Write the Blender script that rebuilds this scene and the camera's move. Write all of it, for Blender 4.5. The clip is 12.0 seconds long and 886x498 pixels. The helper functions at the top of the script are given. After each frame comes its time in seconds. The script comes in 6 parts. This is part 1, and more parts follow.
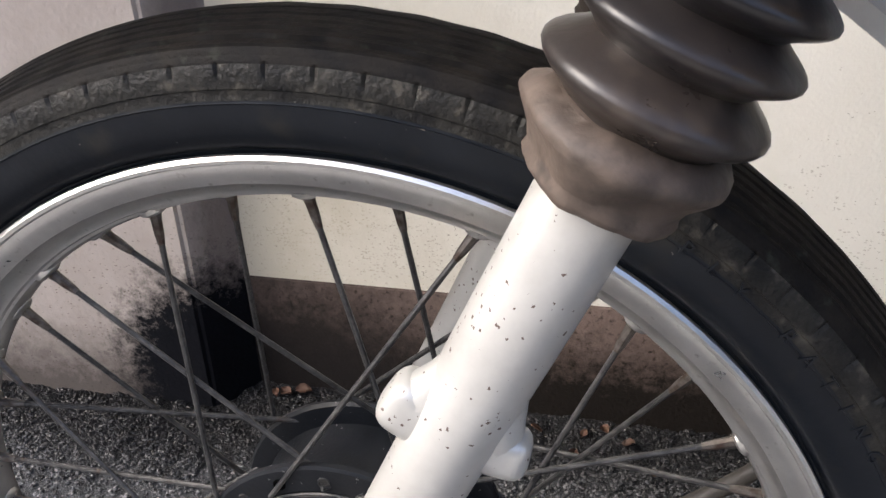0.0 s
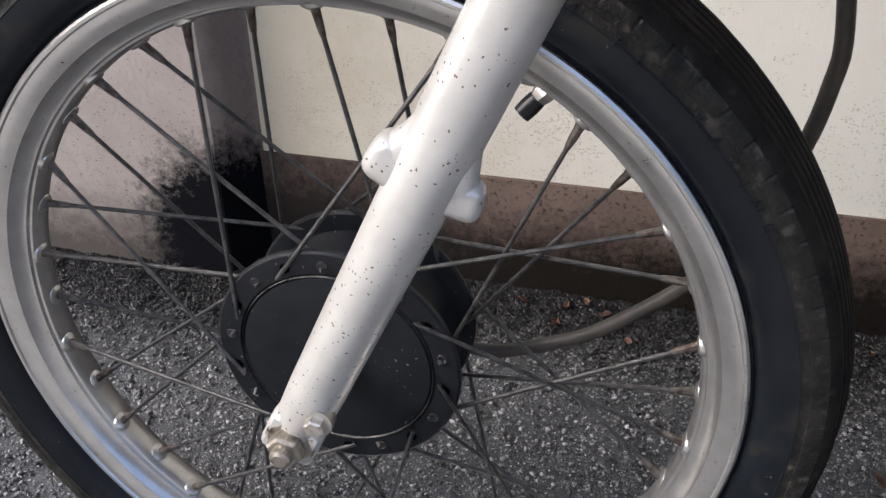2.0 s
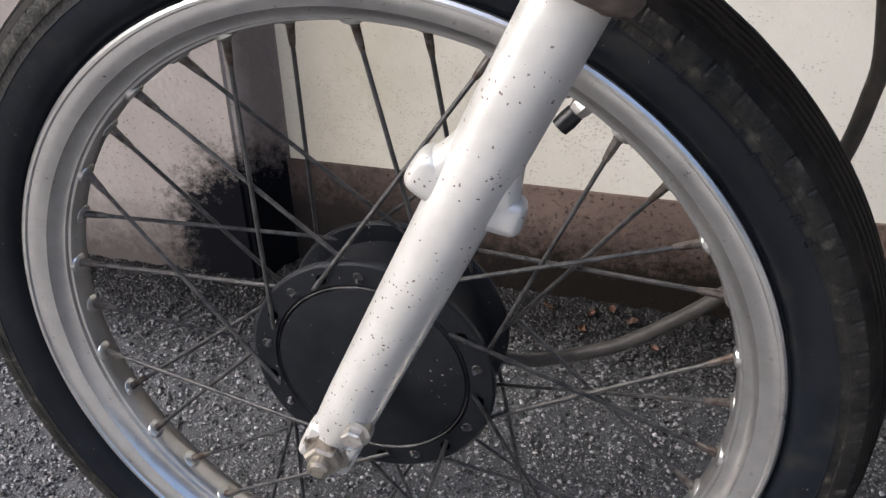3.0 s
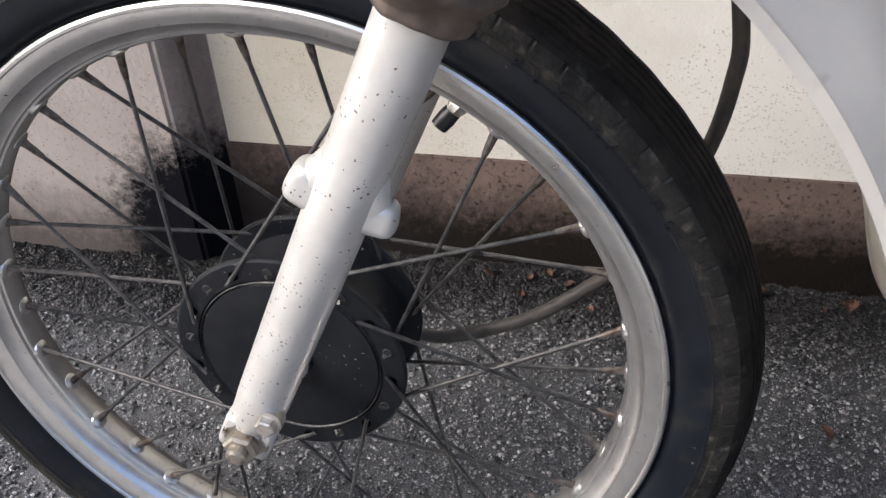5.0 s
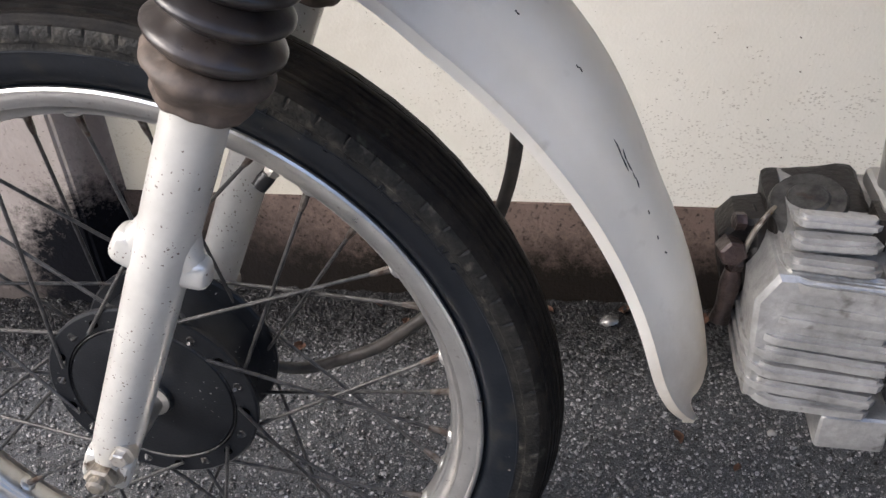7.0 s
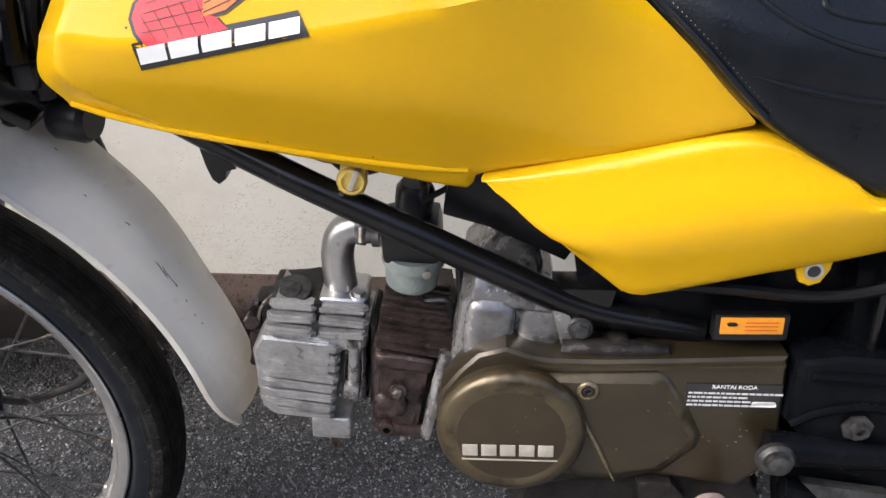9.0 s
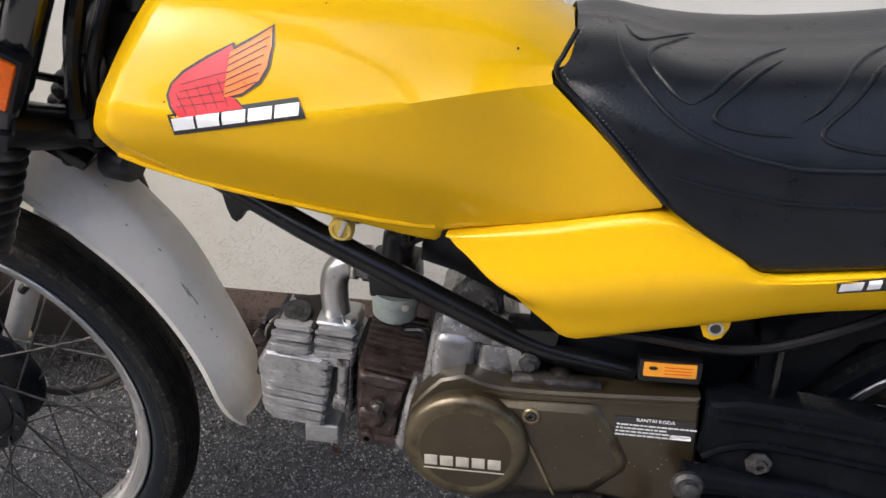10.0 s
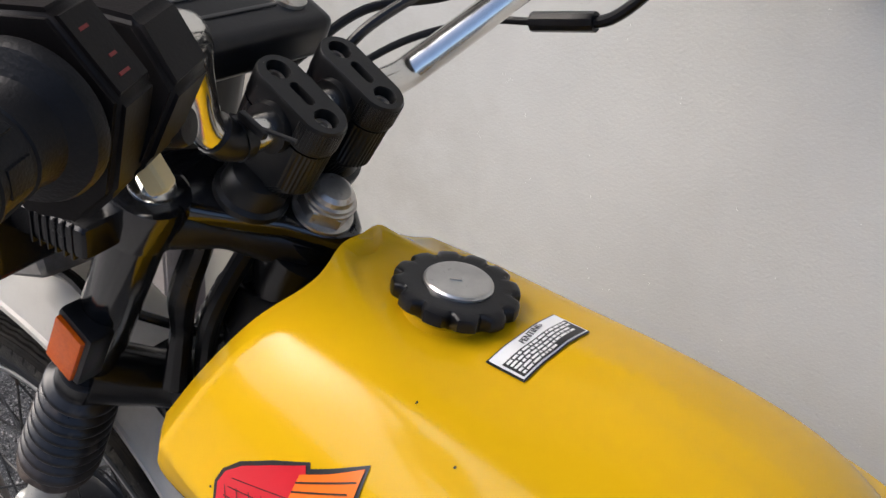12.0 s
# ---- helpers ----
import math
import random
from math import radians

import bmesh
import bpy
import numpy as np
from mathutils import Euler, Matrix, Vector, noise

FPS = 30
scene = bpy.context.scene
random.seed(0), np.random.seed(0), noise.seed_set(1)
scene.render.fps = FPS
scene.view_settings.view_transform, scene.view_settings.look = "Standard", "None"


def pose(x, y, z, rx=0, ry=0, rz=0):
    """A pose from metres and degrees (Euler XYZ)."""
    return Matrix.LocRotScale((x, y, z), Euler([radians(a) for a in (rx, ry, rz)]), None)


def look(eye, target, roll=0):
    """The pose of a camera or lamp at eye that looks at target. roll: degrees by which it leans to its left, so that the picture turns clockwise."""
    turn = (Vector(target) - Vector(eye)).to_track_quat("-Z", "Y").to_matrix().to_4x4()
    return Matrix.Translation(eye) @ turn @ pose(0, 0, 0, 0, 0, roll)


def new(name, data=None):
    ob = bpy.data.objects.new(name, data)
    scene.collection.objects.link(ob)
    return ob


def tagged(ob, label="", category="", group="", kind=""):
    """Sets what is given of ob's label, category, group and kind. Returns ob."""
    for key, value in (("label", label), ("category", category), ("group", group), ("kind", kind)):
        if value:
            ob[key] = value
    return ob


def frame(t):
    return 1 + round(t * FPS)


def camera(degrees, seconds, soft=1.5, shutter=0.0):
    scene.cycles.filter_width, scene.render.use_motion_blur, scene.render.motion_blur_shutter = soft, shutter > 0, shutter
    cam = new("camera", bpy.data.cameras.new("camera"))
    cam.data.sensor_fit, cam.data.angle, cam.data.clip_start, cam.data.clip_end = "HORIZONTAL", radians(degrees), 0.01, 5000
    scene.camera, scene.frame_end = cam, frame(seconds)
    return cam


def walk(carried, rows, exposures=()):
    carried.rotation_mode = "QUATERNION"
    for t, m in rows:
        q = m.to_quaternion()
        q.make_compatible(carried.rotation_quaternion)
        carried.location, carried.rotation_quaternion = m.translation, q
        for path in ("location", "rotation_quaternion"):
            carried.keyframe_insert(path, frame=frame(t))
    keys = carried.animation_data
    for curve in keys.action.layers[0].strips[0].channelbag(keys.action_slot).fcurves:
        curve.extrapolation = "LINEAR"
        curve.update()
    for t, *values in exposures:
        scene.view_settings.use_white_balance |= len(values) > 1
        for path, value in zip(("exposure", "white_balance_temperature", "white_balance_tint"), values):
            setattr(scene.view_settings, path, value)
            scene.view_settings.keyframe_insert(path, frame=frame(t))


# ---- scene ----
from mathutils import noise
from mathutils.bvhtree import BVHTree
cam = camera(53.8, 12.0, soft=1.5)
PATH = [
    (0, (0.1338, -0.3140, 0.6598), (-0.0786, 0.5392, 0.1833), -2.35),
    (0.5, (0.1429, -0.3491, 0.6201), (-0.0750, 0.4899, 0.1214), -0.78),
    (1, (0.1631, -0.3772, 0.6006), (-0.0509, 0.4456, 0.0741), -0.23),
    (1.5, (0.1767, -0.3935, 0.6161), (-0.0360, 0.4255, 0.0831), -0.32),
    (2, (0.1741, -0.4075, 0.6358), (-0.0482, 0.4103, 0.1049), -0.73),
    (2.5, (0.1586, -0.4077, 0.6447), (-0.0787, 0.4072, 0.1158), -1.29),
    (3, (0.1631, -0.4103, 0.6419), (-0.0768, 0.4042, 0.1136), -1.32),
    (3.5, (0.1770, -0.4129, 0.6420), (-0.0568, 0.3912, 0.0956), -1.29),
    (3.7, (0.1919, -0.4167, 0.6474), (-0.0454, 0.3799, 0.0915), -1.98),
    (5.3, (0.2141, -0.4062, 0.6739), (-0.0003, 0.3839, 0.0996), -3.92),
    (5.5, (0.2094, -0.4055, 0.6715), (-0.0083, 0.3843, 0.0980), -3.83),
    (6, (0.2126, -0.3995, 0.6609), (-0.0081, 0.3909, 0.0895), -3.63),
    (6.5, (0.2479, -0.4041, 0.6758), (0.0356, 0.3899, 0.1063), -3.32),
    (7, (0.3073, -0.4403, 0.7182), (0.1397, 0.3734, 0.1615), -4.23),
    (7.5, (0.3717, -0.4642, 0.7757), (0.2368, 0.3696, 0.2404), -4.97),
    (7.7, (0.4019, -0.4806, 0.7994), (0.2985, 0.3663, 0.2778), -4.87),
    (9.3, (0.6496, -0.7293, 0.9589), (0.5883, 0.1200, 0.4345), -0.31),
    (9.5, (0.6628, -0.7577, 0.9778), (0.5768, 0.0913, 0.4565), 0.36),
    (10, (0.6909, -0.7776, 1.0210), (0.5855, 0.0774, 0.5134), 1.00),
    (10.5, (0.6887, -0.7616, 1.0924), (0.5476, 0.1024, 0.6089), 2.17),
    (11, (0.6500, -0.6640, 1.1213), (0.4476, 0.2021, 0.6641), 4.64),
    (11.5, (0.6158, -0.4912, 1.1369), (0.3884, 0.3656, 0.6740), 7.07),
    (12, (0.6503, -0.3604, 1.1466), (0.2067, 0.3621, 0.6163), 7.74),
]
TINT = 9.0
EXPOSURES = [(t, e, k, TINT) for t, e, k in ((0.0, 0.74, 6050.0), (0.8, 0.62, 5950.0), (3.5, 0.60, 5950.0), (5.4, 0.80, 6000.0), (7.0, 0.78, 6000.0), (7.5, 0.71, 6000.0), (9.5, 0.50, 6000.0), (10.5, 0.20, 6080.0), (11.0, 0.02, 6050.0), (11.5, -0.07, 6050.0), (12.0, 0.12, 6030.0))]
walk(cam, [(t, look(eye, target, roll)) for t, eye, target, roll in PATH], EXPOSURES)

# ---- daylight ----
SUN_EL, SUN_AZ = 44.0, 248.0
world = bpy.data.worlds.new("sky")
scene.world = world
world.use_nodes = True
wn = world.node_tree.nodes
sky = wn.new("ShaderNodeTexSky")
sky.sky_type, sky.sun_disc = "NISHITA", False
sky.dust_density, sky.air_density, sky.ozone_density = 5.0, 0.7, 0.6
sky.sun_elevation, sky.sun_rotation = radians(SUN_EL), radians(SUN_AZ)
wn["Background"].inputs["Strength"].default_value = 0.345
world.node_tree.links.new(sky.outputs[0], wn["Background"].inputs["Color"])
sun = new("sun", bpy.data.lights.new("sun", "SUN"))
sun.data.energy, sun.data.angle, sun.data.color = 0.85, radians(70), (1.0, 0.95, 0.89)
az, el = radians(SUN_AZ), radians(SUN_EL)
sun_from = Vector((math.sin(az) * math.cos(el), math.cos(az) * math.cos(el), math.sin(el)))
sun.matrix_world = look(sun_from * 20, (0, 0, 0))


# ---- materials ----
def surf(name, c1, c2, scale=40.0, rough=0.5, metal=0.0, bump=0.0, bscale=200.0, coat=0.0, rvar=0.1, spot=None, spot_scale=60.0, spot_cut=0.62, vary=0.0, spec=0.5, dots=None, pit=0.0):
    """A node material: two colours mixed by noise, a second noise for roughness, fine relief, and optional specks."""
    m = bpy.data.materials.new(name)
    m.use_nodes = True
    n, l = m.node_tree.nodes, m.node_tree.links
    b = n["Principled BSDF"]
    co = n.new("ShaderNodeTexCoord")
    a = n.new("ShaderNodeTexNoise")
    a.inputs["Scale"].default_value, a.inputs["Detail"].default_value, a.inputs["Roughness"].default_value = scale, 5.0, 0.65
    l.new(co.outputs["Object"], a.inputs["Vector"])
    ramp = n.new("ShaderNodeMapRange")
    ramp.inputs["From Min"].default_value, ramp.inputs["From Max"].default_value = 0.32, 0.68
    l.new(a.outputs["Fac"], ramp.inputs["Value"])
    mix = n.new("ShaderNodeMix")
    mix.data_type = "RGBA"
    mix.inputs["A"].default_value, mix.inputs["B"].default_value = (*c1, 1), (*c2, 1)
    l.new(ramp.outputs[0], mix.inputs["Factor"])
    out = mix.outputs["Result"]
    if spot:
        s = n.new("ShaderNodeTexNoise")
        s.inputs["Scale"].default_value, s.inputs["Detail"].default_value = spot_scale, 3.0
        l.new(co.outputs["Object"], s.inputs["Vector"])
        r = n.new("ShaderNodeMapRange")
        r.inputs["From Min"].default_value, r.inputs["From Max"].default_value = spot_cut - 0.03, spot_cut + 0.12
        l.new(s.outputs["Fac"], r.inputs["Value"])
        mx = n.new("ShaderNodeMix")
        mx.data_type = "RGBA"
        mx.inputs["B"].default_value = (*spot, 1)
        l.new(out, mx.inputs["A"])
        l.new(r.outputs[0], mx.inputs["Factor"])
        out = mx.outputs["Result"]
    if dots:
        dscale, drad, dcol, dcut = dots
        stretch = n.new("ShaderNodeMapping")
        stretch.inputs["Scale"].default_value = (1.0, 1.0, 2.2 if pit else 1.0)
        l.new(co.outputs["Object"], stretch.inputs["Vector"])
        vo = n.new("ShaderNodeTexVoronoi")
        vo.inputs["Scale"].default_value = dscale
        wob = n.new("ShaderNodeTexNoise")
        wob.inputs["Scale"].default_value, wob.inputs["Detail"].default_value = dscale * 1.6, 2.0
        l.new(co.outputs["Object"], wob.inputs["Vector"])
        wv = n.new("ShaderNodeVectorMath")
        wv.operation = "MULTIPLY_ADD"
        wv.inputs[1].default_value = (0.9 / dscale,) * 3
        l.new(wob.outputs["Color"], wv.inputs[0])
        l.new(stretch.outputs[0], wv.inputs[2])
        l.new(wv.outputs[0], vo.inputs["Vector"])
        big = n.new("ShaderNodeTexNoise")
        big.inputs["Scale"].default_value = dscale * 0.12
        l.new(co.outputs["Object"], big.inputs["Vector"])
        sep = n.new("ShaderNodeSeparateColor")
        l.new(vo.outputs["Color"], sep.inputs[0])
        pick = n.new("ShaderNodeMath")
        pick.operation = "MULTIPLY_ADD"
        pick.inputs[1].default_value = 0.55
        l.new(sep.outputs[0], pick.inputs[0])
        l.new(big.outputs["Fac"], pick.inputs[2])
        chosen = pick.outputs[0]
        if pit:
            xyz = n.new("ShaderNodeSeparateXYZ")
            l.new(co.outputs["Object"], xyz.inputs[0])
            low = n.new("ShaderNodeMapRange")
            low.inputs["From Min"].default_value, low.inputs["From Max"].default_value = 0.27, 0.47
            low.inputs["To Min"].default_value, low.inputs["To Max"].default_value = 0.14, -0.27
            l.new(xyz.outputs[2], low.inputs["Value"])
            more = n.new("ShaderNodeMath")
            more.operation = "ADD"
            l.new(chosen, more.inputs[0])
            l.new(low.outputs[0], more.inputs[1])
            chosen = more.outputs[0]
        lim = n.new("ShaderNodeMapRange")
        lim.inputs["From Min"].default_value, lim.inputs["From Max"].default_value = dcut, dcut + 0.25
        lim.inputs["To Max"].default_value = drad
        l.new(chosen, lim.inputs["Value"])
        lt = n.new("ShaderNodeMath")
        lt.operation = "LESS_THAN"
        l.new(vo.outputs["Distance"], lt.inputs[0])
        l.new(lim.outputs[0], lt.inputs[1])
        dm = n.new("ShaderNodeMix")
        dm.data_type = "RGBA"
        dm.inputs["B"].default_value = (*dcol, 1)
        l.new(out, dm.inputs["A"])
        l.new(lt.outputs[0], dm.inputs["Factor"])
        out = dm.outputs["Result"]
    if vary:
        oi = n.new("ShaderNodeObjectInfo")
        geo = n.new("ShaderNodeNewGeometry")
        ad = n.new("ShaderNodeMath")
        ad.operation = "ADD"
        l.new(oi.outputs["Random"], ad.inputs[0])
        l.new(geo.outputs["Random Per Island"], ad.inputs[1])
        fr = n.new("ShaderNodeMath")
        fr.operation = "FRACT"
        l.new(ad.outputs[0], fr.inputs[0])
        mr = n.new("ShaderNodeMapRange")
        mr.inputs["To Min"].default_value, mr.inputs["To Max"].default_value = 1 - vary, 1 + vary
        l.new(fr.outputs[0], mr.inputs["Value"])
        hs = n.new("ShaderNodeHueSaturation")
        l.new(mr.outputs[0], hs.inputs["Value"])
        l.new(out, hs.inputs["Color"])
        out = hs.outputs["Color"]
    l.new(out, b.inputs["Base Color"])
    b.inputs["Metallic"].default_value = metal
    b.inputs["Coat Weight"].default_value = coat
    b.inputs["Coat Roughness"].default_value = 0.06
    b.inputs["Specular IOR Level"].default_value = spec
    rr = n.new("ShaderNodeMapRange")
    rr.inputs["To Min"].default_value, rr.inputs["To Max"].default_value = max(0.02, rough - rvar), min(1.0, rough + rvar)
    l.new(a.outputs["Fac"], rr.inputs["Value"])
    l.new(rr.outputs[0], b.inputs["Roughness"])
    if bump:
        g = n.new("ShaderNodeTexNoise")
        g.inputs["Scale"].default_value, g.inputs["Detail"].default_value = bscale, 4.0
        l.new(co.outputs["Object"], g.inputs["Vector"])
        bp = n.new("ShaderNodeBump")
        bp.inputs["Strength"].default_value, bp.inputs["Distance"].default_value = min(1.0, bump), 0.002
        l.new(g.outputs["Fac"], bp.inputs["Height"])
        l.new(bp.outputs[0], b.inputs["Normal"])
        if pit:
            dp = n.new("ShaderNodeBump")
            dp.invert = True
            dp.inputs["Strength"].default_value, dp.inputs["Distance"].default_value = pit, 0.0025
            l.new(lt.outputs[0], dp.inputs["Height"])
            l.new(bp.outputs[0], dp.inputs["Normal"])
            l.new(dp.outputs[0], b.inputs["Normal"])
    return m


def stain_or_shade(m, centre, radii, colour, hard=0.25, scale=60.0, amount=1.0):
    """Adds a ragged patch of staining or painted shade, an ellipsoid with noisy edges, to a material (object
    coordinates).
    """
    n, l = m.node_tree.nodes, m.node_tree.links
    b = n["Principled BSDF"]
    old = b.inputs["Base Color"].links[0].from_socket
    co = n.new("ShaderNodeTexCoord")
    sub = n.new("ShaderNodeVectorMath")
    sub.operation = "SUBTRACT"
    sub.inputs[1].default_value = centre
    l.new(co.outputs["Object"], sub.inputs[0])
    dv = n.new("ShaderNodeVectorMath")
    dv.operation = "DIVIDE"
    dv.inputs[1].default_value = radii
    l.new(sub.outputs[0], dv.inputs[0])
    ln = n.new("ShaderNodeVectorMath")
    ln.operation = "LENGTH"
    l.new(dv.outputs[0], ln.inputs[0])
    nz = n.new("ShaderNodeTexNoise")
    nz.inputs["Scale"].default_value, nz.inputs["Detail"].default_value, nz.inputs["Roughness"].default_value = scale, 6.0, 0.75
    l.new(co.outputs["Object"], nz.inputs["Vector"])
    ad = n.new("ShaderNodeMath")
    ad.operation = "MULTIPLY_ADD"
    ad.inputs[1].default_value = 1.3
    l.new(nz.outputs["Fac"], ad.inputs[0])
    l.new(ln.outputs["Value"], ad.inputs[2])
    mr = n.new("ShaderNodeMapRange")
    mr.inputs["From Min"].default_value, mr.inputs["From Max"].default_value = 1.65 + hard, 1.65 - hard
    mr.inputs["To Max"].default_value = amount
    l.new(ad.outputs[0], mr.inputs["Value"])
    mx = n.new("ShaderNodeMix")
    mx.data_type = "RGBA"
    mx.inputs["B"].default_value = (*colour, 1)
    l.new(old, mx.inputs["A"])
    l.new(mr.outputs[0], mx.inputs["Factor"])
    l.new(mx.outputs["Result"], b.inputs["Base Color"])


M_WALL = surf("beige_render", (0.675, 0.658, 0.592), (0.735, 0.718, 0.652), 6.0, 0.85, bump=0.26, bscale=300.0, dots=(260.0, 0.34, (0.53, 0.50, 0.44), 0.84), pit=1.0, spec=0.1)
M_CHIP = surf("chipped_render", (0.16, 0.145, 0.12), (0.30, 0.275, 0.235), 300.0, 0.9)
M_DADO = surf("brown_dado_paint", (0.090, 0.067, 0.057), (0.132, 0.099, 0.084), 14.0, 0.8, bump=0.8, bscale=260.0, spot=(0.030, 0.023, 0.018), spot_scale=190.0, spot_cut=0.60, spec=0.08)
M_PILLAR = surf("grey_pink_plaster", (0.28, 0.245, 0.220), (0.36, 0.320, 0.290), 8.0, 0.85, bump=0.5, bscale=180.0, dots=(160.0, 0.20, (0.15, 0.125, 0.105), 0.80), pit=0.5, spec=0.08)
M_ASPHALT = surf("coarse_asphalt", (0.004, 0.0041, 0.0049), (0.112, 0.116, 0.123), 560.0, 0.48, bump=1.0, bscale=800.0, spec=0.25, dots=(640.0, 0.34, (0.33, 0.328, 0.325), 0.80))
M_STONE = surf("asphalt_aggregate", (0.010, 0.010, 0.0118), (0.27, 0.269, 0.272), 300.0, 0.34, bump=0.3, bscale=700.0, vary=0.95, spec=0.30)
M_TYRE = surf("tyre_rubber", (0.0044, 0.0058, 0.0084), (0.0095, 0.0116, 0.0150), 34.0, 0.36, bump=0.08, bscale=300.0, spec=0.21, rvar=0.14, spot=(0.017, 0.017, 0.016), spot_scale=50.0, spot_cut=0.60, dots=(200.0, 0.14, (0.12, 0.11, 0.10), 0.91))
M_SHOULDER = surf("dusty_shoulder_rubber", (0.0045, 0.0046, 0.0048), (0.026, 0.0245, 0.0205), 60.0, 0.50, bump=0.5, bscale=400.0, spec=0.18, spot=(0.060, 0.054, 0.043), spot_scale=120.0, spot_cut=0.62)
M_TREAD = surf("dusty_tread_rubber", (0.0035, 0.0035, 0.0037), (0.016, 0.0135, 0.011), 70.0, 0.6, bump=0.2, bscale=600.0, spec=0.10, spot=(0.028, 0.030, 0.023), spot_scale=120.0, spot_cut=0.66)
M_RIM = surf("brushed_aluminium", (0.50, 0.490, 0.470), (0.62, 0.610, 0.585), 60.0, 0.30, 0.90, rvar=0.07, spot=(0.36, 0.345, 0.32), spot_scale=240.0, spot_cut=0.66)
M_SPOKE = surf("tarnished_spoke_steel", (0.022, 0.022, 0.023), (0.085, 0.083, 0.08), 120.0, 0.42, 0.6, bump=0.3, bscale=700.0, spot=(0.045, 0.028, 0.019), spot_scale=90.0, spot_cut=0.66)
M_NIPPLE = surf("rusty_nipple_brass", (0.055, 0.044, 0.036), (0.14, 0.128, 0.115), 200.0, 0.45, 0.6, spot=(0.045, 0.028, 0.020), spot_scale=140.0, spot_cut=0.52)
M_HUB = surf("black_hub_paint", (0.0052, 0.0060, 0.0076), (0.0112, 0.0124, 0.0146), 40.0, 0.34, bump=0.10, bscale=500.0, spec=0.22, dots=(240.0, 0.18, (0.15, 0.145, 0.14), 0.85))
M_SILVER = surf("silver_fork_paint", (0.455, 0.446, 0.414), (0.545, 0.535, 0.498), 35.0, 0.32, 0.40, bump=0.07, bscale=260.0, coat=0.15, dots=(360.0, 0.24, (0.13, 0.095, 0.078), 0.74))
M_BOOT = surf("rubber_boot", (0.005, 0.0052, 0.0066), (0.012, 0.0118, 0.0125), 30.0, 0.30, bump=0.12, bscale=160.0, spec=0.38, spot=(0.050, 0.040, 0.032), spot_scale=45.0, spot_cut=0.60)
M_CABLE = surf("dusty_cable_sleeve", (0.022, 0.020, 0.018), (0.062, 0.054, 0.045), 60.0, 0.5, bump=0.2, bscale=500.0)
M_COLLAR = surf("brown_dusty_rubber", (0.040, 0.031, 0.025), (0.115, 0.088, 0.070), 45.0, 0.58, bump=0.35, bscale=140.0, spec=0.3, spot=(0.020, 0.016, 0.014), spot_scale=70.0, spot_cut=0.64)
M_BLACK = surf("black_frame_paint", (0.0034, 0.0034, 0.0038), (0.0064, 0.0062, 0.0064), 35.0, 0.24, bump=0.06, bscale=300.0, spec=0.30, dots=(160.0, 0.14, (0.07, 0.06, 0.05), 0.90))
M_GLOSS = surf("glossy_black_enamel", (0.0030, 0.0031, 0.0036), (0.0055, 0.0056, 0.0062), 35.0, 0.14, bump=0.05, bscale=260.0, spec=0.55, coat=0.4, dots=(160.0, 0.14, (0.07, 0.06, 0.05), 0.90))
M_PLASTIC = surf("black_plastic", (0.0052, 0.0052, 0.0060), (0.0098, 0.0098, 0.0108), 60.0, 0.33, bump=0.06, bscale=900.0, spec=0.28)
M_RISER = surf("satin_black_riser", (0.0045, 0.0045, 0.0048), (0.0090, 0.0088, 0.0086), 60.0, 0.36, bump=0.06, bscale=500.0, spec=0.32, dots=(220.0, 0.16, (0.12, 0.11, 0.10), 0.90))
M_GRIP = surf("worn_grip_rubber", (0.0042, 0.0044, 0.0052), (0.0085, 0.0086, 0.0094), 50.0, 0.48, bump=0.20, bscale=700.0, spec=0.20, spot=(0.015, 0.014, 0.013), spot_scale=60.0, spot_cut=0.64)
M_SWITCH = surf("brown_black_switch_plastic", (0.0040, 0.0033, 0.0031), (0.0085, 0.0068, 0.0062), 45.0, 0.44, bump=0.06, bscale=700.0, spec=0.14)
M_DIMRED = surf("faded_red_print", (0.16, 0.012, 0.010), (0.24, 0.020, 0.016), 200.0, 0.6)
M_FENDER = surf("white_fender_plastic", (0.73, 0.705, 0.645), (0.80, 0.775, 0.715), 14.0, 0.34, coat=0.12, bump=0.05, bscale=120.0, spot=(0.55, 0.52, 0.455), spot_scale=40.0, spot_cut=0.68)
M_YELLOW = surf("yellow_tank_paint", (0.580, 0.341, 0.001), (0.605, 0.356, 0.002), 10.0, 0.24, coat=0.20, rvar=0.02, spec=0.12, dots=(70.0, 0.045, (0.10, 0.07, 0.02), 0.98))
M_SEAT = surf("black_vinyl_seat", (0.0040, 0.0050, 0.0068), (0.0074, 0.0086, 0.0108), 30.0, 0.30, bump=0.20, bscale=420.0, spec=0.26)
M_ALLOY = surf("dirty_cast_alloy", (0.20, 0.198, 0.192), (0.38, 0.376, 0.366), 50.0, 0.34, 0.58, bump=0.35, bscale=320.0, spot=(0.085, 0.074, 0.066), spot_scale=85.0, spot_cut=0.66)
M_GRIMY = surf("grimy_crankcase_alloy", (0.15, 0.146, 0.140), (0.31, 0.305, 0.30), 38.0, 0.27, 0.65, bump=0.15, bscale=260.0, spot=(0.034, 0.028, 0.024), spot_scale=60.0, spot_cut=0.60)
M_CAST = surf("dull_cast_aluminium", (0.36, 0.355, 0.345), (0.46, 0.455, 0.445), 40.0, 0.33, 0.90, bump=0.12, bscale=350.0, spot=(0.16, 0.145, 0.13), spot_scale=70.0, spot_cut=0.68)
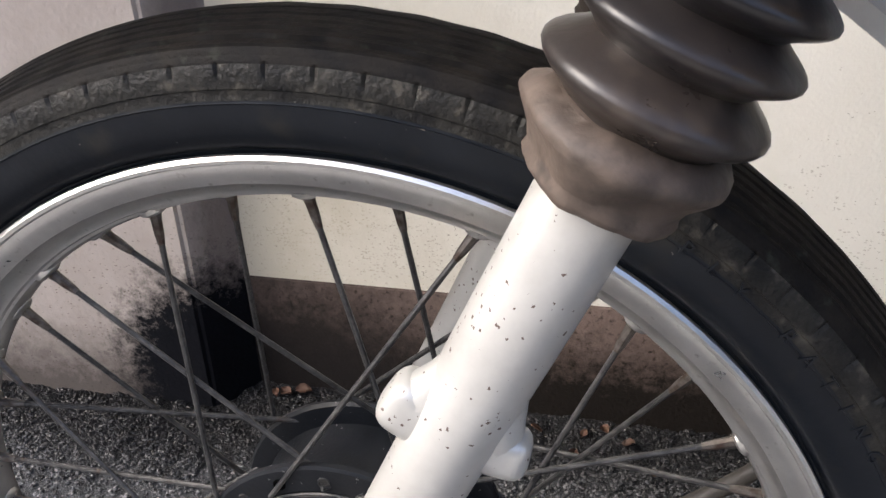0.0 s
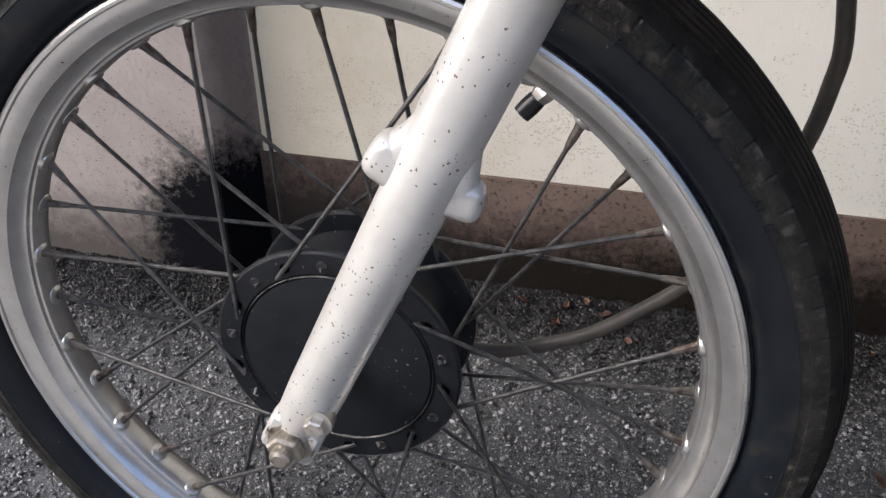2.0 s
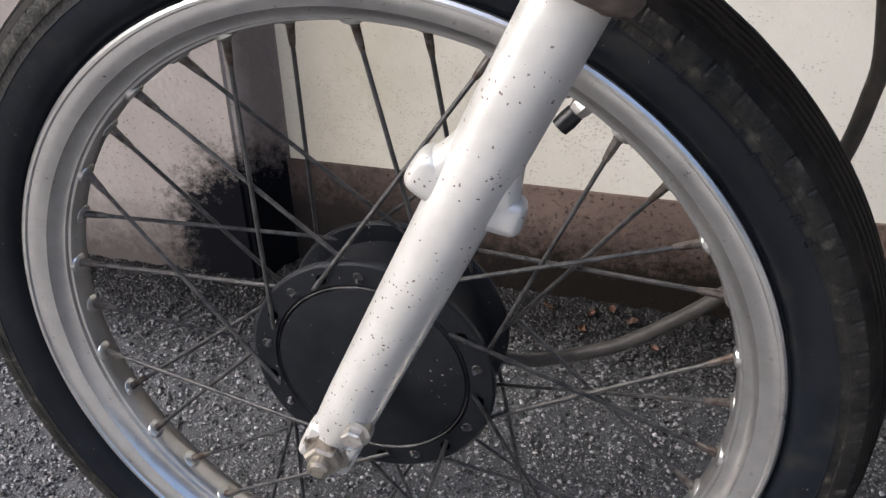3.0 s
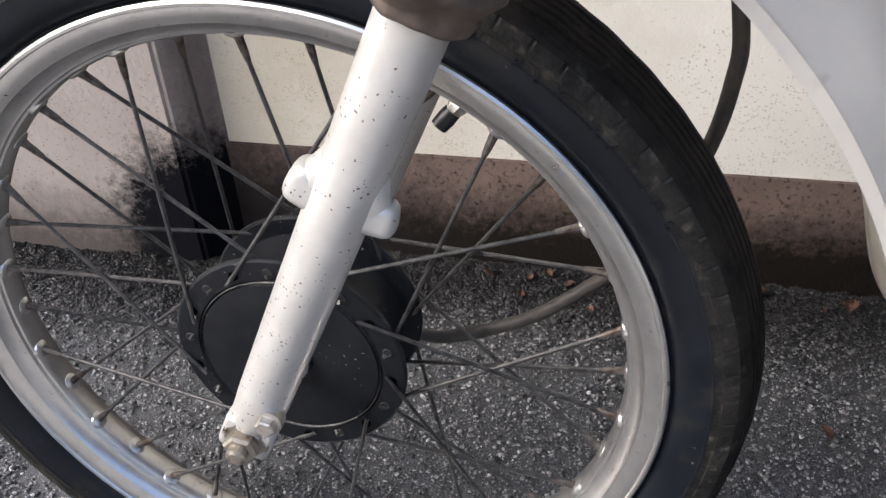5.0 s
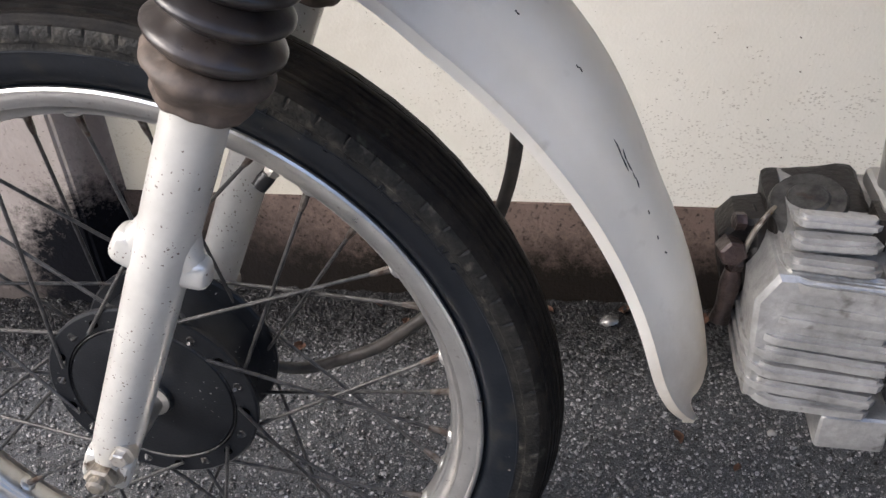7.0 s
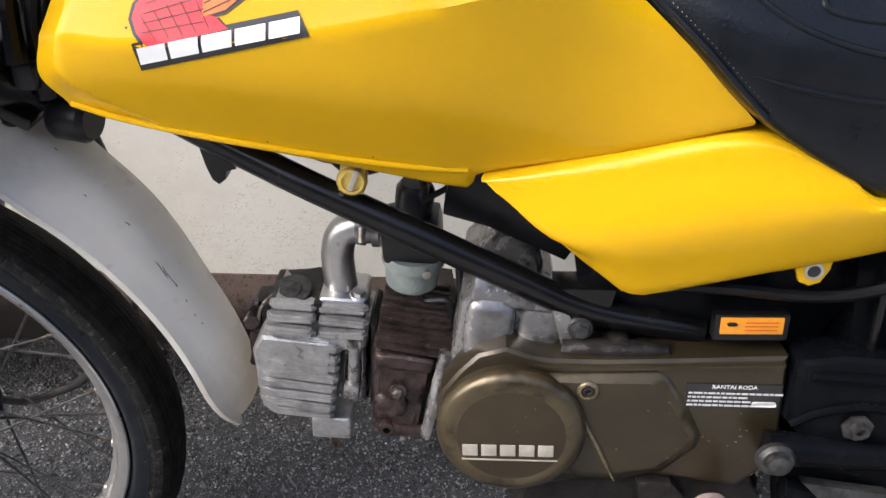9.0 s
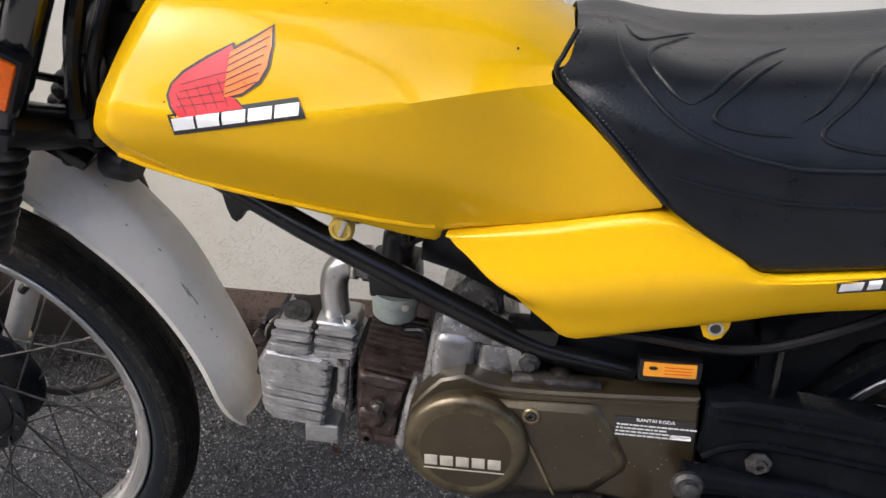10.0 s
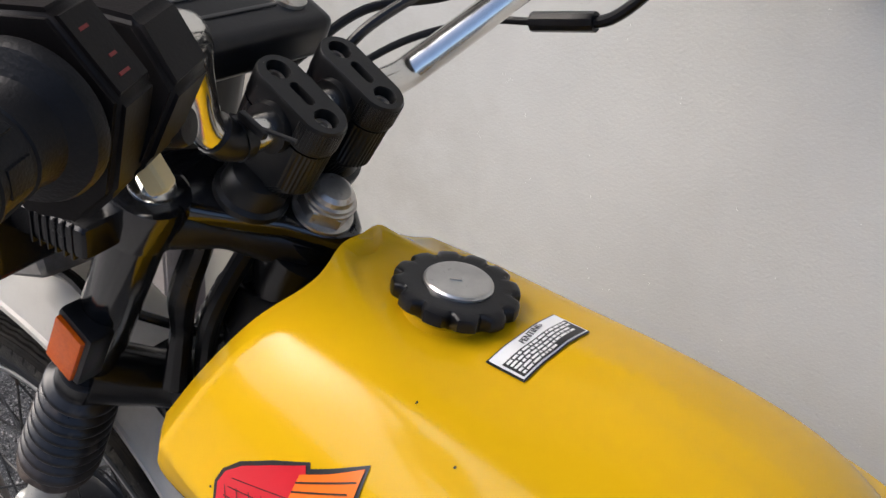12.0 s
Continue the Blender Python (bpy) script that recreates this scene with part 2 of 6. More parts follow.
M_RUSTY = surf("rust_stained_cylinder", (0.012, 0.0088, 0.0082), (0.066, 0.045, 0.040), 60.0, 0.34, 0.45, bump=0.6, bscale=260.0, spot=(0.15, 0.10, 0.085), spot_scale=90.0, spot_cut=0.69)
M_BRONZE = surf("bronze_cover_paint", (0.025, 0.0185, 0.0092), (0.039, 0.030, 0.0155), 22.0, 0.36, 0.35, bump=0.12, bscale=240.0, coat=0.10, dots=(130.0, 0.13, (0.26, 0.22, 0.17), 0.89))
# lighter bronze for edges that catch the sky; that light is in the colour
M_BRONZE_RIM = surf("lit_bronze_rim", (0.058, 0.045, 0.024), (0.098, 0.078, 0.043), 26.0, 0.34, 0.55, bump=0.12, bscale=240.0, coat=0.10, spot=(0.034, 0.026, 0.013), spot_scale=40.0, spot_cut=0.58)
M_BRONZE_LIGHT = surf("worn_bronze_rim", (0.135, 0.105, 0.056), (0.20, 0.16, 0.092), 30.0, 0.32, 0.5, bump=0.1, bscale=240.0, coat=0.1, spot=(0.07, 0.052, 0.026), spot_scale=60.0, spot_cut=0.6)
M_DIRTY = surf("dirty_steel", (0.20, 0.175, 0.14), (0.38, 0.35, 0.30), 70.0, 0.40, 0.75, bump=0.3, bscale=400.0, spot=(0.08, 0.06, 0.045), spot_scale=110.0, spot_cut=0.58)
M_CHROME = surf("chrome", (0.62, 0.605, 0.565), (0.73, 0.712, 0.668), 20.0, 0.15, 1.0, rvar=0.07)
M_STEEL = surf("zinc_plated_steel", (0.42, 0.40, 0.36), (0.60, 0.57, 0.52), 90.0, 0.34, 0.9, bump=0.15, bscale=400.0, spot=(0.25, 0.17, 0.10), spot_scale=120.0, spot_cut=0.66)
M_AMBER = surf("amber_reflector_lens", (0.50, 0.075, 0.002), (0.64, 0.115, 0.004), 260.0, 0.20, bump=0.25, bscale=900.0, coat=0.2, spec=0.25)
M_CONCRETE = surf("grey_concrete", (0.24, 0.235, 0.225), (0.32, 0.31, 0.295), 3.0, 0.85, bump=0.4, bscale=90.0)
M_PALE = surf("weathered_grey_plaster", (0.14, 0.135, 0.125), (0.22, 0.21, 0.20), 2.0, 0.9, bump=0.3, bscale=60.0)
M_EAVE = surf("weathered_timber", (0.085, 0.080, 0.075), (0.14, 0.132, 0.124), 12.0, 0.8, bump=0.4, bscale=90.0)
M_WHITE = surf("white_print", (0.78, 0.78, 0.76), (0.82, 0.82, 0.80), 60.0, 0.4)
M_TEXT_METAL = surf("worn_raised_lettering", (0.34, 0.31, 0.25), (0.46, 0.43, 0.36), 120.0, 0.4, 0.3)
M_BRONZE_DARK = surf("dark_bronze_disc", (0.027, 0.019, 0.009), (0.040, 0.029, 0.014), 26.0, 0.40, 0.3, bump=0.12, bscale=240.0, dots=(150.0, 0.12, (0.22, 0.18, 0.13), 0.89))
M_INK = surf("black_print", (0.012, 0.012, 0.012), (0.02, 0.02, 0.02), 60.0, 0.4)
M_RED = surf("red_decal", (0.50, 0.010, 0.019), (0.56, 0.015, 0.026), 30.0, 0.3, coat=0.15)
M_ORANGE = surf("orange_decal", (0.80, 0.135, 0.006), (0.86, 0.18, 0.010), 30.0, 0.3, coat=0.15)
M_SOOT = surf("oily_soot", (0.006, 0.0055, 0.005), (0.020, 0.017, 0.015), 60.0, 0.45, bump=0.4, bscale=300.0, spec=0.2)
M_HOLE = surf("deep_black_recess", (0.0015, 0.0015, 0.0015), (0.002, 0.002, 0.002), 50.0, 0.9, spec=0.02)
M_CASE = surf("blue_black_case_paint", (0.0026, 0.0030, 0.0040), (0.0050, 0.0056, 0.0070), 30.0, 0.26, bump=0.08, bscale=200.0, spec=0.05, dots=(110.0, 0.10, (0.10, 0.10, 0.10), 0.90))
M_PRINT = surf("worn_white_print", (0.40, 0.40, 0.39), (0.60, 0.60, 0.58), 300.0, 0.6)
M_LABEL = surf("amber_label", (0.66, 0.25, 0.010), (0.74, 0.30, 0.015), 80.0, 0.4)
M_PEDAL = surf("worn_pink_grey_rubber", (0.17, 0.13, 0.12), (0.25, 0.20, 0.185), 70.0, 0.7, bump=0.4, bscale=400.0)
M_CARB = surf("green_grey_carburettor", (0.17, 0.20, 0.19), (0.26, 0.29, 0.27), 60.0, 0.5, 0.4, bump=0.3, bscale=300.0)
M_BRASS = surf("yellow_brass_petcock", (0.55, 0.38, 0.06), (0.68, 0.52, 0.14), 80.0, 0.4, 0.4, bump=0.2, bscale=300.0)
M_CREAM = surf("cream_plastic", (0.46, 0.37, 0.17), (0.54, 0.44, 0.22), 60.0, 0.4)
M_LEAF = surf("dry_brown_leaf", (0.085, 0.040, 0.024), (0.19, 0.105, 0.068), 60.0, 0.7, bump=0.3, vary=0.5)
M_LENS = surf("grey_lamp_trim", (0.20, 0.19, 0.17), (0.33, 0.31, 0.29), 40.0, 0.4, 0.6, bump=0.2)
stain_or_shade(M_FENDER, (0.388, 0.0, 0.340), (0.06, 0.09, 0.050), (0.42, 0.375, 0.30), 0.6, 45.0, 0.7)
stain_or_shade(M_FENDER, (0.21, 0.0, 0.640), (0.07, 0.05, 0.045), (0.36, 0.325, 0.27), 0.6, 45.0, 0.6)
stain_or_shade(M_ASPHALT, (-0.40, 0.365, 0.06), (0.42, 0.050, 0.2), (0.006, 0.0062, 0.0075), 0.5, 60.0, 0.85)
stain_or_shade(M_ASPHALT, (0.55, 0.405, 0.07), (1.5, 0.075, 0.3), (0.004, 0.0042, 0.005), 0.5, 45.0, 0.92)
stain_or_shade(M_STONE, (0.55, 0.405, 0.07), (1.5, 0.075, 0.3), (0.010, 0.0102, 0.0118), 0.5, 45.0, 0.75)
stain_or_shade(M_STONE, (-0.40, 0.365, 0.06), (0.42, 0.050, 0.2), (0.010, 0.0105, 0.0130), 0.5, 60.0, 0.80)
# yellowish grime by the corner, its colour darkened further for the soft shade there
stain_or_shade(M_WALL, (-0.27, 0.41, 0.36), (0.30, 0.3, 0.55), (0.36, 0.322, 0.240), 0.75, 9.0, 0.80)
# the return is coloured darker, as the face turned away from the light
stain_or_shade(M_PILLAR, (-0.272, 0.392, 0.55), (0.022, 0.035, 1.5), (0.125, 0.102, 0.092), 0.5, 30.0, 0.75)
stain_or_shade(M_PILLAR, (-0.45, 0.37, 0.05), (0.55, 0.2, 0.075), (0.045, 0.038, 0.034), 0.6, 60.0, 0.85)
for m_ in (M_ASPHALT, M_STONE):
    stain_or_shade(m_, (-0.38, 0.34, 0.06), (0.24, 0.09, 0.4), (0.004, 0.004, 0.005), 0.5, 60.0, 0.85)
    stain_or_shade(m_, (0.40, 0.42, 0.10), (1.4, 0.10, 0.4), (0.006, 0.0055, 0.005), 0.5, 60.0, 0.75)
stain_or_shade(M_PILLAR, (-0.292, 0.38, 0.105), (0.105, 0.2, 0.118), (0.0035, 0.0038, 0.0055), 0.24, 80.0)
stain_or_shade(M_BOOT, (0.119, 0.0, 0.577), (0.07, 0.2, 0.034), (0.062, 0.048, 0.039), 0.6, 70.0, 0.5)
stain_or_shade(M_DADO, (0.55, 0.41, 0.055), (2.4, 0.3, 0.092), (0.006, 0.005, 0.004), 0.36, 75.0, 0.97)
stain_or_shade(M_DADO, (-0.22, 0.41, 0.10), (0.17, 0.3, 0.12), (0.010, 0.0085, 0.008), 0.5, 60.0, 0.92)


# ---- building blocks ----
def catmull(pts, n):
    """n points spaced evenly along a smooth curve through pts."""
    p = [Vector(q) for q in pts]
    if len(p) == 2:
        return [p[0].lerp(p[1], i / (n - 1)) for i in range(n)]
    q = [2 * p[0] - p[1]] + p + [2 * p[-1] - p[-2]]
    dense = []
    for i in range(1, len(q) - 2):
        for k in range(16):
            t = k / 16
            a, b, c, d = q[i - 1], q[i], q[i + 1], q[i + 2]
            dense.append(0.5 * ((2 * b) + (c - a) * t + (2 * a - 5 * b + 4 * c - d) * t * t + (3 * b - a - 3 * c + d) * t ** 3))
    dense.append(p[-1])
    cum = [0.0]
    for a, b in zip(dense, dense[1:]):
        cum.append(cum[-1] + (b - a).length)
    res, j = [], 0
    for i in range(n):
        s = cum[-1] * i / (n - 1)
        while j < len(cum) - 2 and cum[j + 1] < s:
            j += 1
        seg = cum[j + 1] - cum[j]
        res.append(dense[j].lerp(dense[j + 1], (s - cum[j]) / seg if seg else 0))
    return res


def skin(rings, closed=True, caps=True):
    bm = bmesh.new()
    vs = [[bm.verts.new(p) for p in r] for r in rings]
    m = len(rings[0])
    for a, b in zip(vs, vs[1:]):
        for i in range(m if closed else m - 1):
            bm.faces.new((a[i], a[(i + 1) % m], b[(i + 1) % m], b[i]))
    if caps and closed:
        bm.faces.new(vs[0][::-1])
        bm.faces.new(vs[-1])
    bmesh.ops.recalc_face_normals(bm, faces=bm.faces)
    return bm


def tube(pts, r, seg=12, n=0):
    """A round bar along a smooth path; r is one radius or a list spread along it."""
    path = catmull(pts, n or (2 if len(pts) == 2 else 6 * len(pts)))
    rings, up = [], None
    for i, p in enumerate(path):
        d = (path[min(i + 1, len(path) - 1)] - path[max(i - 1, 0)]).normalized()
        if up is None:
            up = d.orthogonal().normalized()
        up = (up - d * up.dot(d)).normalized()
        side = d.cross(up)
        if isinstance(r, (list, tuple)):
            f = i / (len(path) - 1) * (len(r) - 1)
            k = min(int(f), len(r) - 2)
            rad = r[k] + (r[k + 1] - r[k]) * (f - k)
        else:
            rad = r
        rings.append([p + rad * (math.cos(a) * up + math.sin(a) * side) for a in (2 * math.pi * j / seg for j in range(seg))])
    return skin(rings)


def lathe(profile, origin, axis, seg=32, wobble=None):
    """A turned shape: profile is (distance along the axis, radius) from one end to the other."""
    o, d = Vector(origin), Vector(axis).normalized()
    u = d.orthogonal().normalized()
    v = d.cross(u)
    rings = [[o + d * h + max(r, 1e-5) * (math.cos(a) * u + math.sin(a) * v) for a in (2 * math.pi * j / seg for j in range(seg))] for h, r in profile]
    return skin(rings)


def rbox(size, m=None, bevel=0.003, seg=2):
    bm = bmesh.new()
    bmesh.ops.create_cube(bm, size=1.0)
    bmesh.ops.scale(bm, vec=size, verts=bm.verts)
    if bevel:
        bmesh.ops.bevel(bm, geom=list(bm.edges), offset=bevel, segments=seg, profile=0.6, affect="EDGES")
    if m is not None:
        bmesh.ops.transform(bm, matrix=m, verts=bm.verts)
    return bm


def slab(outline, y0, y1, bevel=0.003, seg=2):
    """A plate cut to an outline in x and z, from y0 to y1, with rounded rims."""
    bm = bmesh.new()
    a = [bm.verts.new((x, y0, z)) for x, z in outline]
    b = [bm.verts.new((x, y1, z)) for x, z in outline]
    n = len(outline)
    fa, fb = bm.faces.new(a), bm.faces.new(b[::-1])
    for i in range(n):
        bm.faces.new((a[i], b[i], b[(i + 1) % n], a[(i + 1) % n]))
    bmesh.ops.recalc_face_normals(bm, faces=bm.faces)
    if bevel:
        bmesh.ops.bevel(bm, geom=[e for f in (fa, fb) for e in f.edges], offset=bevel, segments=seg, profile=0.6, affect="EDGES")
    return bm


def blend(*parts):
    """Several bmeshes joined into one mesh."""
    out = bmesh.new()
    for b in parts:
        me = bpy.data.meshes.new("tmp")
        b.to_mesh(me)
        b.free()
        out.from_mesh(me)
        bpy.data.meshes.remove(me)
    return out


def rails(lines, n, rows, mirror=True):
    """A smooth sheet over guide lines that run along x; rows of it between the first and the last line."""
    grid = [catmull(g, n) for g in lines]
    cols = [catmull([g[i] for g in grid], rows) for i in range(n)]
    return cols


def sheet(cols, close=False):
    bm = bmesh.new()
    vs = [[bm.verts.new(p) for p in c] for c in cols]
    for a, b in zip(vs, vs[1:]):
        for i in range(len(a) - 1):
            bm.faces.new((a[i], a[i + 1], b[i + 1], b[i]))
    return bm


def mirrored(bm):
    """The same mesh with its mirror image across the middle plane, welded where they meet."""
    g = bmesh.ops.duplicate(bm, geom=list(bm.verts) + list(bm.edges) + list(bm.faces))["geom"]
    nv = [e for e in g if isinstance(e, bmesh.types.BMVert)]
    for v in nv:
        v.co.y = -v.co.y
    bmesh.ops.reverse_faces(bm, faces=[e for e in g if isinstance(e, bmesh.types.BMFace)])
    bmesh.ops.remove_doubles(bm, verts=bm.verts, dist=1e-4)
    bmesh.ops.recalc_face_normals(bm, faces=bm.faces)
    return bm


def rough(bm, size, amp, scale, seed=0.0):
    """Turns a plain block into an uneven casting: finer faces, each corner pushed about by noise."""
    for k in range(3):
        longest = [e for e in bm.edges if e.calc_length() > size]
        if not longest:
            break
        bmesh.ops.subdivide_edges(bm, edges=longest, cuts=1, use_grid_fill=True)
    bmesh.ops.triangulate(bm, faces=[f for f in bm.faces if len(f.verts) > 4])
    bm.normal_update()
    for v in bm.verts:
        p = v.co * scale + Vector((seed, 0, 0))
        v.co += v.normal * (amp * (noise.noise(p) + 0.5 * noise.noise(p * 2.3)))
    return bm


def mesh_of(name, bm, material, angle=35):
    me = bpy.data.meshes.new(name)
    bm.to_mesh(me)
    bm.free()
    me.materials.append(material)
    me.shade_smooth()
    me.set_sharp_from_angle(angle=radians(angle))
    return me


# how the drawn parts sit on the wheels: x and z offset, rise towards the flanks, fall towards the right side
BODY_SEAT, LAMP_SEAT, CARB_SEAT = (0.016, 0.018, 1.0, 0.03), (0.022, 0.034, 0.0, 0.03), (0.016, 0.003, 0.0, 0.0)
SETTLE = [None]


def settle(bm):
    """Sets the drawn body or handlebar down on the wheels: a small shift, a slight yaw and lean."""
    dx, dz, rise, fall = SETTLE[0]
    for v in bm.verts:
        x, y, z = v.co
        v.co = (dx + 0.957 * x + 0.027 * z, y + 0.04 * z - 0.03 * x - 0.022, dz - 0.013 * x + 0.971 * z + rise * min(y * y, 0.0196) - fall * y)


def part(name, bm, material, parent=None, label="", angle=35):
    if parent is not None and SETTLE[0]:
        settle(bm)
    ob = new(name, mesh_of(name, bm, material, angle))
    if parent is not None:
        ob.parent = parent
    if label:
        ob["label"] = label
    return ob


def structure(name, bm, material, label, category, angle=35):
    ob = new(name, mesh_of(name, bm, material, angle))
    return tagged(ob, label, category, kind="structure")


def letters(text, size, depth, m):
    """Raised letters in the built-in font, as a bmesh, standing at the pose m."""
    cu = bpy.data.curves.new("letters", "FONT")
    cu.body, cu.size, cu.extrude, cu.align_x, cu.align_y, cu.resolution_u = text, size, depth, "CENTER", "CENTER", 2
    ob = bpy.data.objects.new("letters", cu)
    scene.collection.objects.link(ob)
    bpy.context.view_layer.update()
    me = bpy.data.meshes.new_from_object(ob.evaluated_get(bpy.context.evaluated_depsgraph_get()))
    bm = bmesh.new()
    bm.from_mesh(me)
    bpy.data.objects.remove(ob)
    bpy.data.curves.remove(cu)
    bpy.data.meshes.remove(me)
    bmesh.ops.transform(bm, matrix=m, verts=bm.verts)
    return bm


# ---- the setting ----
AXLE = 0.293
SLOPE, WALL_Y, PILLAR_Y = 0.17, 0.41, 0.365


def ground_z(x, y):
    """The verge rises from the level road to the foot of the wall."""
    lift = max(0.0, y + 0.03)
    return SLOPE * lift * lift / (lift + 0.03) if lift else 0.0


def make_ground():
    def steps(lo, hi, d, far):
        a = [lo - far * f for f in (1, 0.3, 0.1, 0.03, 0.008, 0.002)]
        k = int(round((hi - lo) / d))
        return a + [lo + d * i for i in range(k + 1)] + [hi + far * f for f in (0.002, 0.008, 0.03, 0.1, 0.3, 1)]
    xs, ys = steps(-0.75, 1.15, 0.0065, 300.0), steps(-0.2, 0.46, 0.0065, 300.0)
    bm = bmesh.new()
    vs = []
    for x in xs:
        row = []
        for y in ys:
            near = -0.76 < x < 1.16 and -0.21 < y < 0.47
            z = ground_z(x, min(y, 0.6))
            if near:
                z += 0.0035 * noise.noise((x * 9, y * 9, 0)) + 0.0042 * noise.noise((x * 70, y * 70, 3)) + 0.002 * noise.noise((x * 160, y * 160, 7))
            row.append(bm.verts.new((x, y, z - 0.001)))
        vs.append(row)
    for a, b in zip(vs, vs[1:]):
        for i in range(len(a) - 1):
            bm.faces.new((a[i], b[i], b[i + 1], a[i + 1]))
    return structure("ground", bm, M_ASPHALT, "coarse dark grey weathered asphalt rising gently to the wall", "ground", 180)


def make_gravel(count=90000):
    """Loose grit and proud aggregate, joined into one mesh."""
    rnd = np.random.default_rng(4)
    g = (1 + 5 ** 0.5) / 2
    base = np.array([(-1, g, 0), (1, g, 0), (-1, -g, 0), (1, -g, 0), (0, -1, g), (0, 1, g), (0, -1, -g), (0, 1, -g), (g, 0, -1), (g, 0, 1), (-g, 0, -1), (-g, 0, 1)]) / 1.9
    tri = np.array([(0, 11, 5), (0, 5, 1), (0, 1, 7), (0, 7, 10), (0, 10, 11), (1, 5, 9), (5, 11, 4), (11, 10, 2), (10, 7, 6), (7, 1, 8), (3, 9, 4), (3, 4, 2), (3, 2, 6), (3, 6, 8), (3, 8, 9), (4, 9, 5), (2, 4, 11), (6, 2, 10), (8, 6, 7), (9, 8, 1)])
    verts, faces = [], []
    for i in range(count):
        x = rnd.uniform(-0.72, 1.1)
        edge = 0.0 if x < -0.28 else WALL_Y - PILLAR_Y
        y = rnd.uniform(-0.15, PILLAR_Y + edge)
        if rnd.random() < 0.4:
            y = PILLAR_Y + edge - abs(rnd.normal(0, 0.05))
        s = 0.0009 + 0.0014 * rnd.random() ** 2.6
        sc = s * rnd.uniform(0.7, 1.3, 3) * np.array([1.2, 1.0, 0.75])
        a = rnd.uniform(0, 6.28)
        p = base * sc + rnd.normal(0, s * 0.12, (12, 3))
        p = np.stack([p[:, 0] * math.cos(a) - p[:, 1] * math.sin(a), p[:, 0] * math.sin(a) + p[:, 1] * math.cos(a), p[:, 2]], 1)
        p += np.array([x, y, ground_z(x, y) + 0.0035 * noise.noise((x * 9, y * 9, 0)) + 0.0042 * noise.noise((x * 70, y * 70, 3)) + s * 0.25])
        faces.append(tri + 12 * i)
        verts.append(p)
    me = bpy.data.meshes.new("gravel")
    me.from_pydata(np.concatenate(verts).tolist(), [], np.concatenate(faces).tolist())
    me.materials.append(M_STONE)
    ob = new("gravel", me)
    return tagged(ob, "loose grey grit and small stones on the asphalt", "gravel", kind="stuff")


def make_walls():
    top = 3.2
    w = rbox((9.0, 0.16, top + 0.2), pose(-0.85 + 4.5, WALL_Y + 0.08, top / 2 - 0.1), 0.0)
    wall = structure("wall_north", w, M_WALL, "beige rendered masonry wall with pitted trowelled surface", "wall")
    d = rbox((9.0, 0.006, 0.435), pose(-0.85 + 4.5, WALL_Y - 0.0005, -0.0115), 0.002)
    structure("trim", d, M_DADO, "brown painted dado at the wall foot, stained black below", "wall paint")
    # the neighbouring stretch stands forward, with a splayed return
    out = []
    for z in (-0.2, top):
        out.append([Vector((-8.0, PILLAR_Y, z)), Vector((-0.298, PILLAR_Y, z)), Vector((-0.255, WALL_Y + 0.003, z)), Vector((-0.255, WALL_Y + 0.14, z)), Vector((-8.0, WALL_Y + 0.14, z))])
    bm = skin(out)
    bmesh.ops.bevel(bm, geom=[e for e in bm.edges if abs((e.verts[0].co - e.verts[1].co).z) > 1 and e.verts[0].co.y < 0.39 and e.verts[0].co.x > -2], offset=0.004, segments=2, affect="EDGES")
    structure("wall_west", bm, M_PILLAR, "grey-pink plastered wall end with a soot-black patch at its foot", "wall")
    return wall


# unseen lane and far wall, added to steer bounced light and reflections
def make_unseen_lane():
    bm = bmesh.new()
    for a, b in ((-12.0, 12.0),):
        bm.faces.new([bm.verts.new(p) for p in ((a, -5.0, 0.004), (b, -5.0, 0.004), (b, -0.42, 0.004), (a, -0.42, 0.004))])
    structure("pavement", bm, M_CONCRETE, "unseen grey concrete lane added beside the asphalt to bounce light", "pavement")
    w = rbox((24.0, 0.2, 3.0), pose(0, -5.1, 1.45), 0.01)
    structure("wall_south", w, M_PALE, "unseen plain grey wall added across the lane to tone reflections", "wall")


# unseen eave, added overhead to keep sky light off the wall and motorcycle
def make_unseen_eave():
    e = rbox((16.0, 0.88, 0.09), pose(0, 0.16, 2.46, -6), 0.01)
    structure("ceiling", e, M_EAVE, "unseen dark timber eave added above the wall to block sky light", "eave")


make_unseen_eave()
make_ground()
make_gravel()
wall_north = make_walls()
make_unseen_lane()

# small chips and pits in the plaster of the wall
for x, z, w, h in ((0.617, 0.848, 0.0016, 0.0012), (0.726, 0.837, 0.002, 0.005), (0.644, 0.756, 0.002, 0.001), (0.707, 0.705, 0.004, 0.0014), (0.911, 0.696, 0.0022, 0.0022), (0.497, 0.399, 0.0022, 0.0012), (0.449, 0.389, 0.0014, 0.0014), (0.502, 0.364, 0.0018, 0.0012), (0.479, 0.312, 0.0016, 0.0014), (0.498, 0.269, 0.0014, 0.0014), (0.543, 0.277, 0.0014, 0.0012), (0.458, 0.445, 0.0012, 0.008), (0.533, 0.442, 0.005, 0.003)):
    chip = part("chip", rough(rbox((w, 0.0012, h), pose(x, WALL_Y - 0.0002, z, 0, 25, 0), 0.0003, 1), 0.01, 0.0003, 900.0), M_CHIP)
    chip.parent = wall_north

# ---- the motorcycle ----
bike = tagged(new("motorcycle"), "yellow small commuter motorcycle with white front mudguard parked by a wall", "motorcycle")


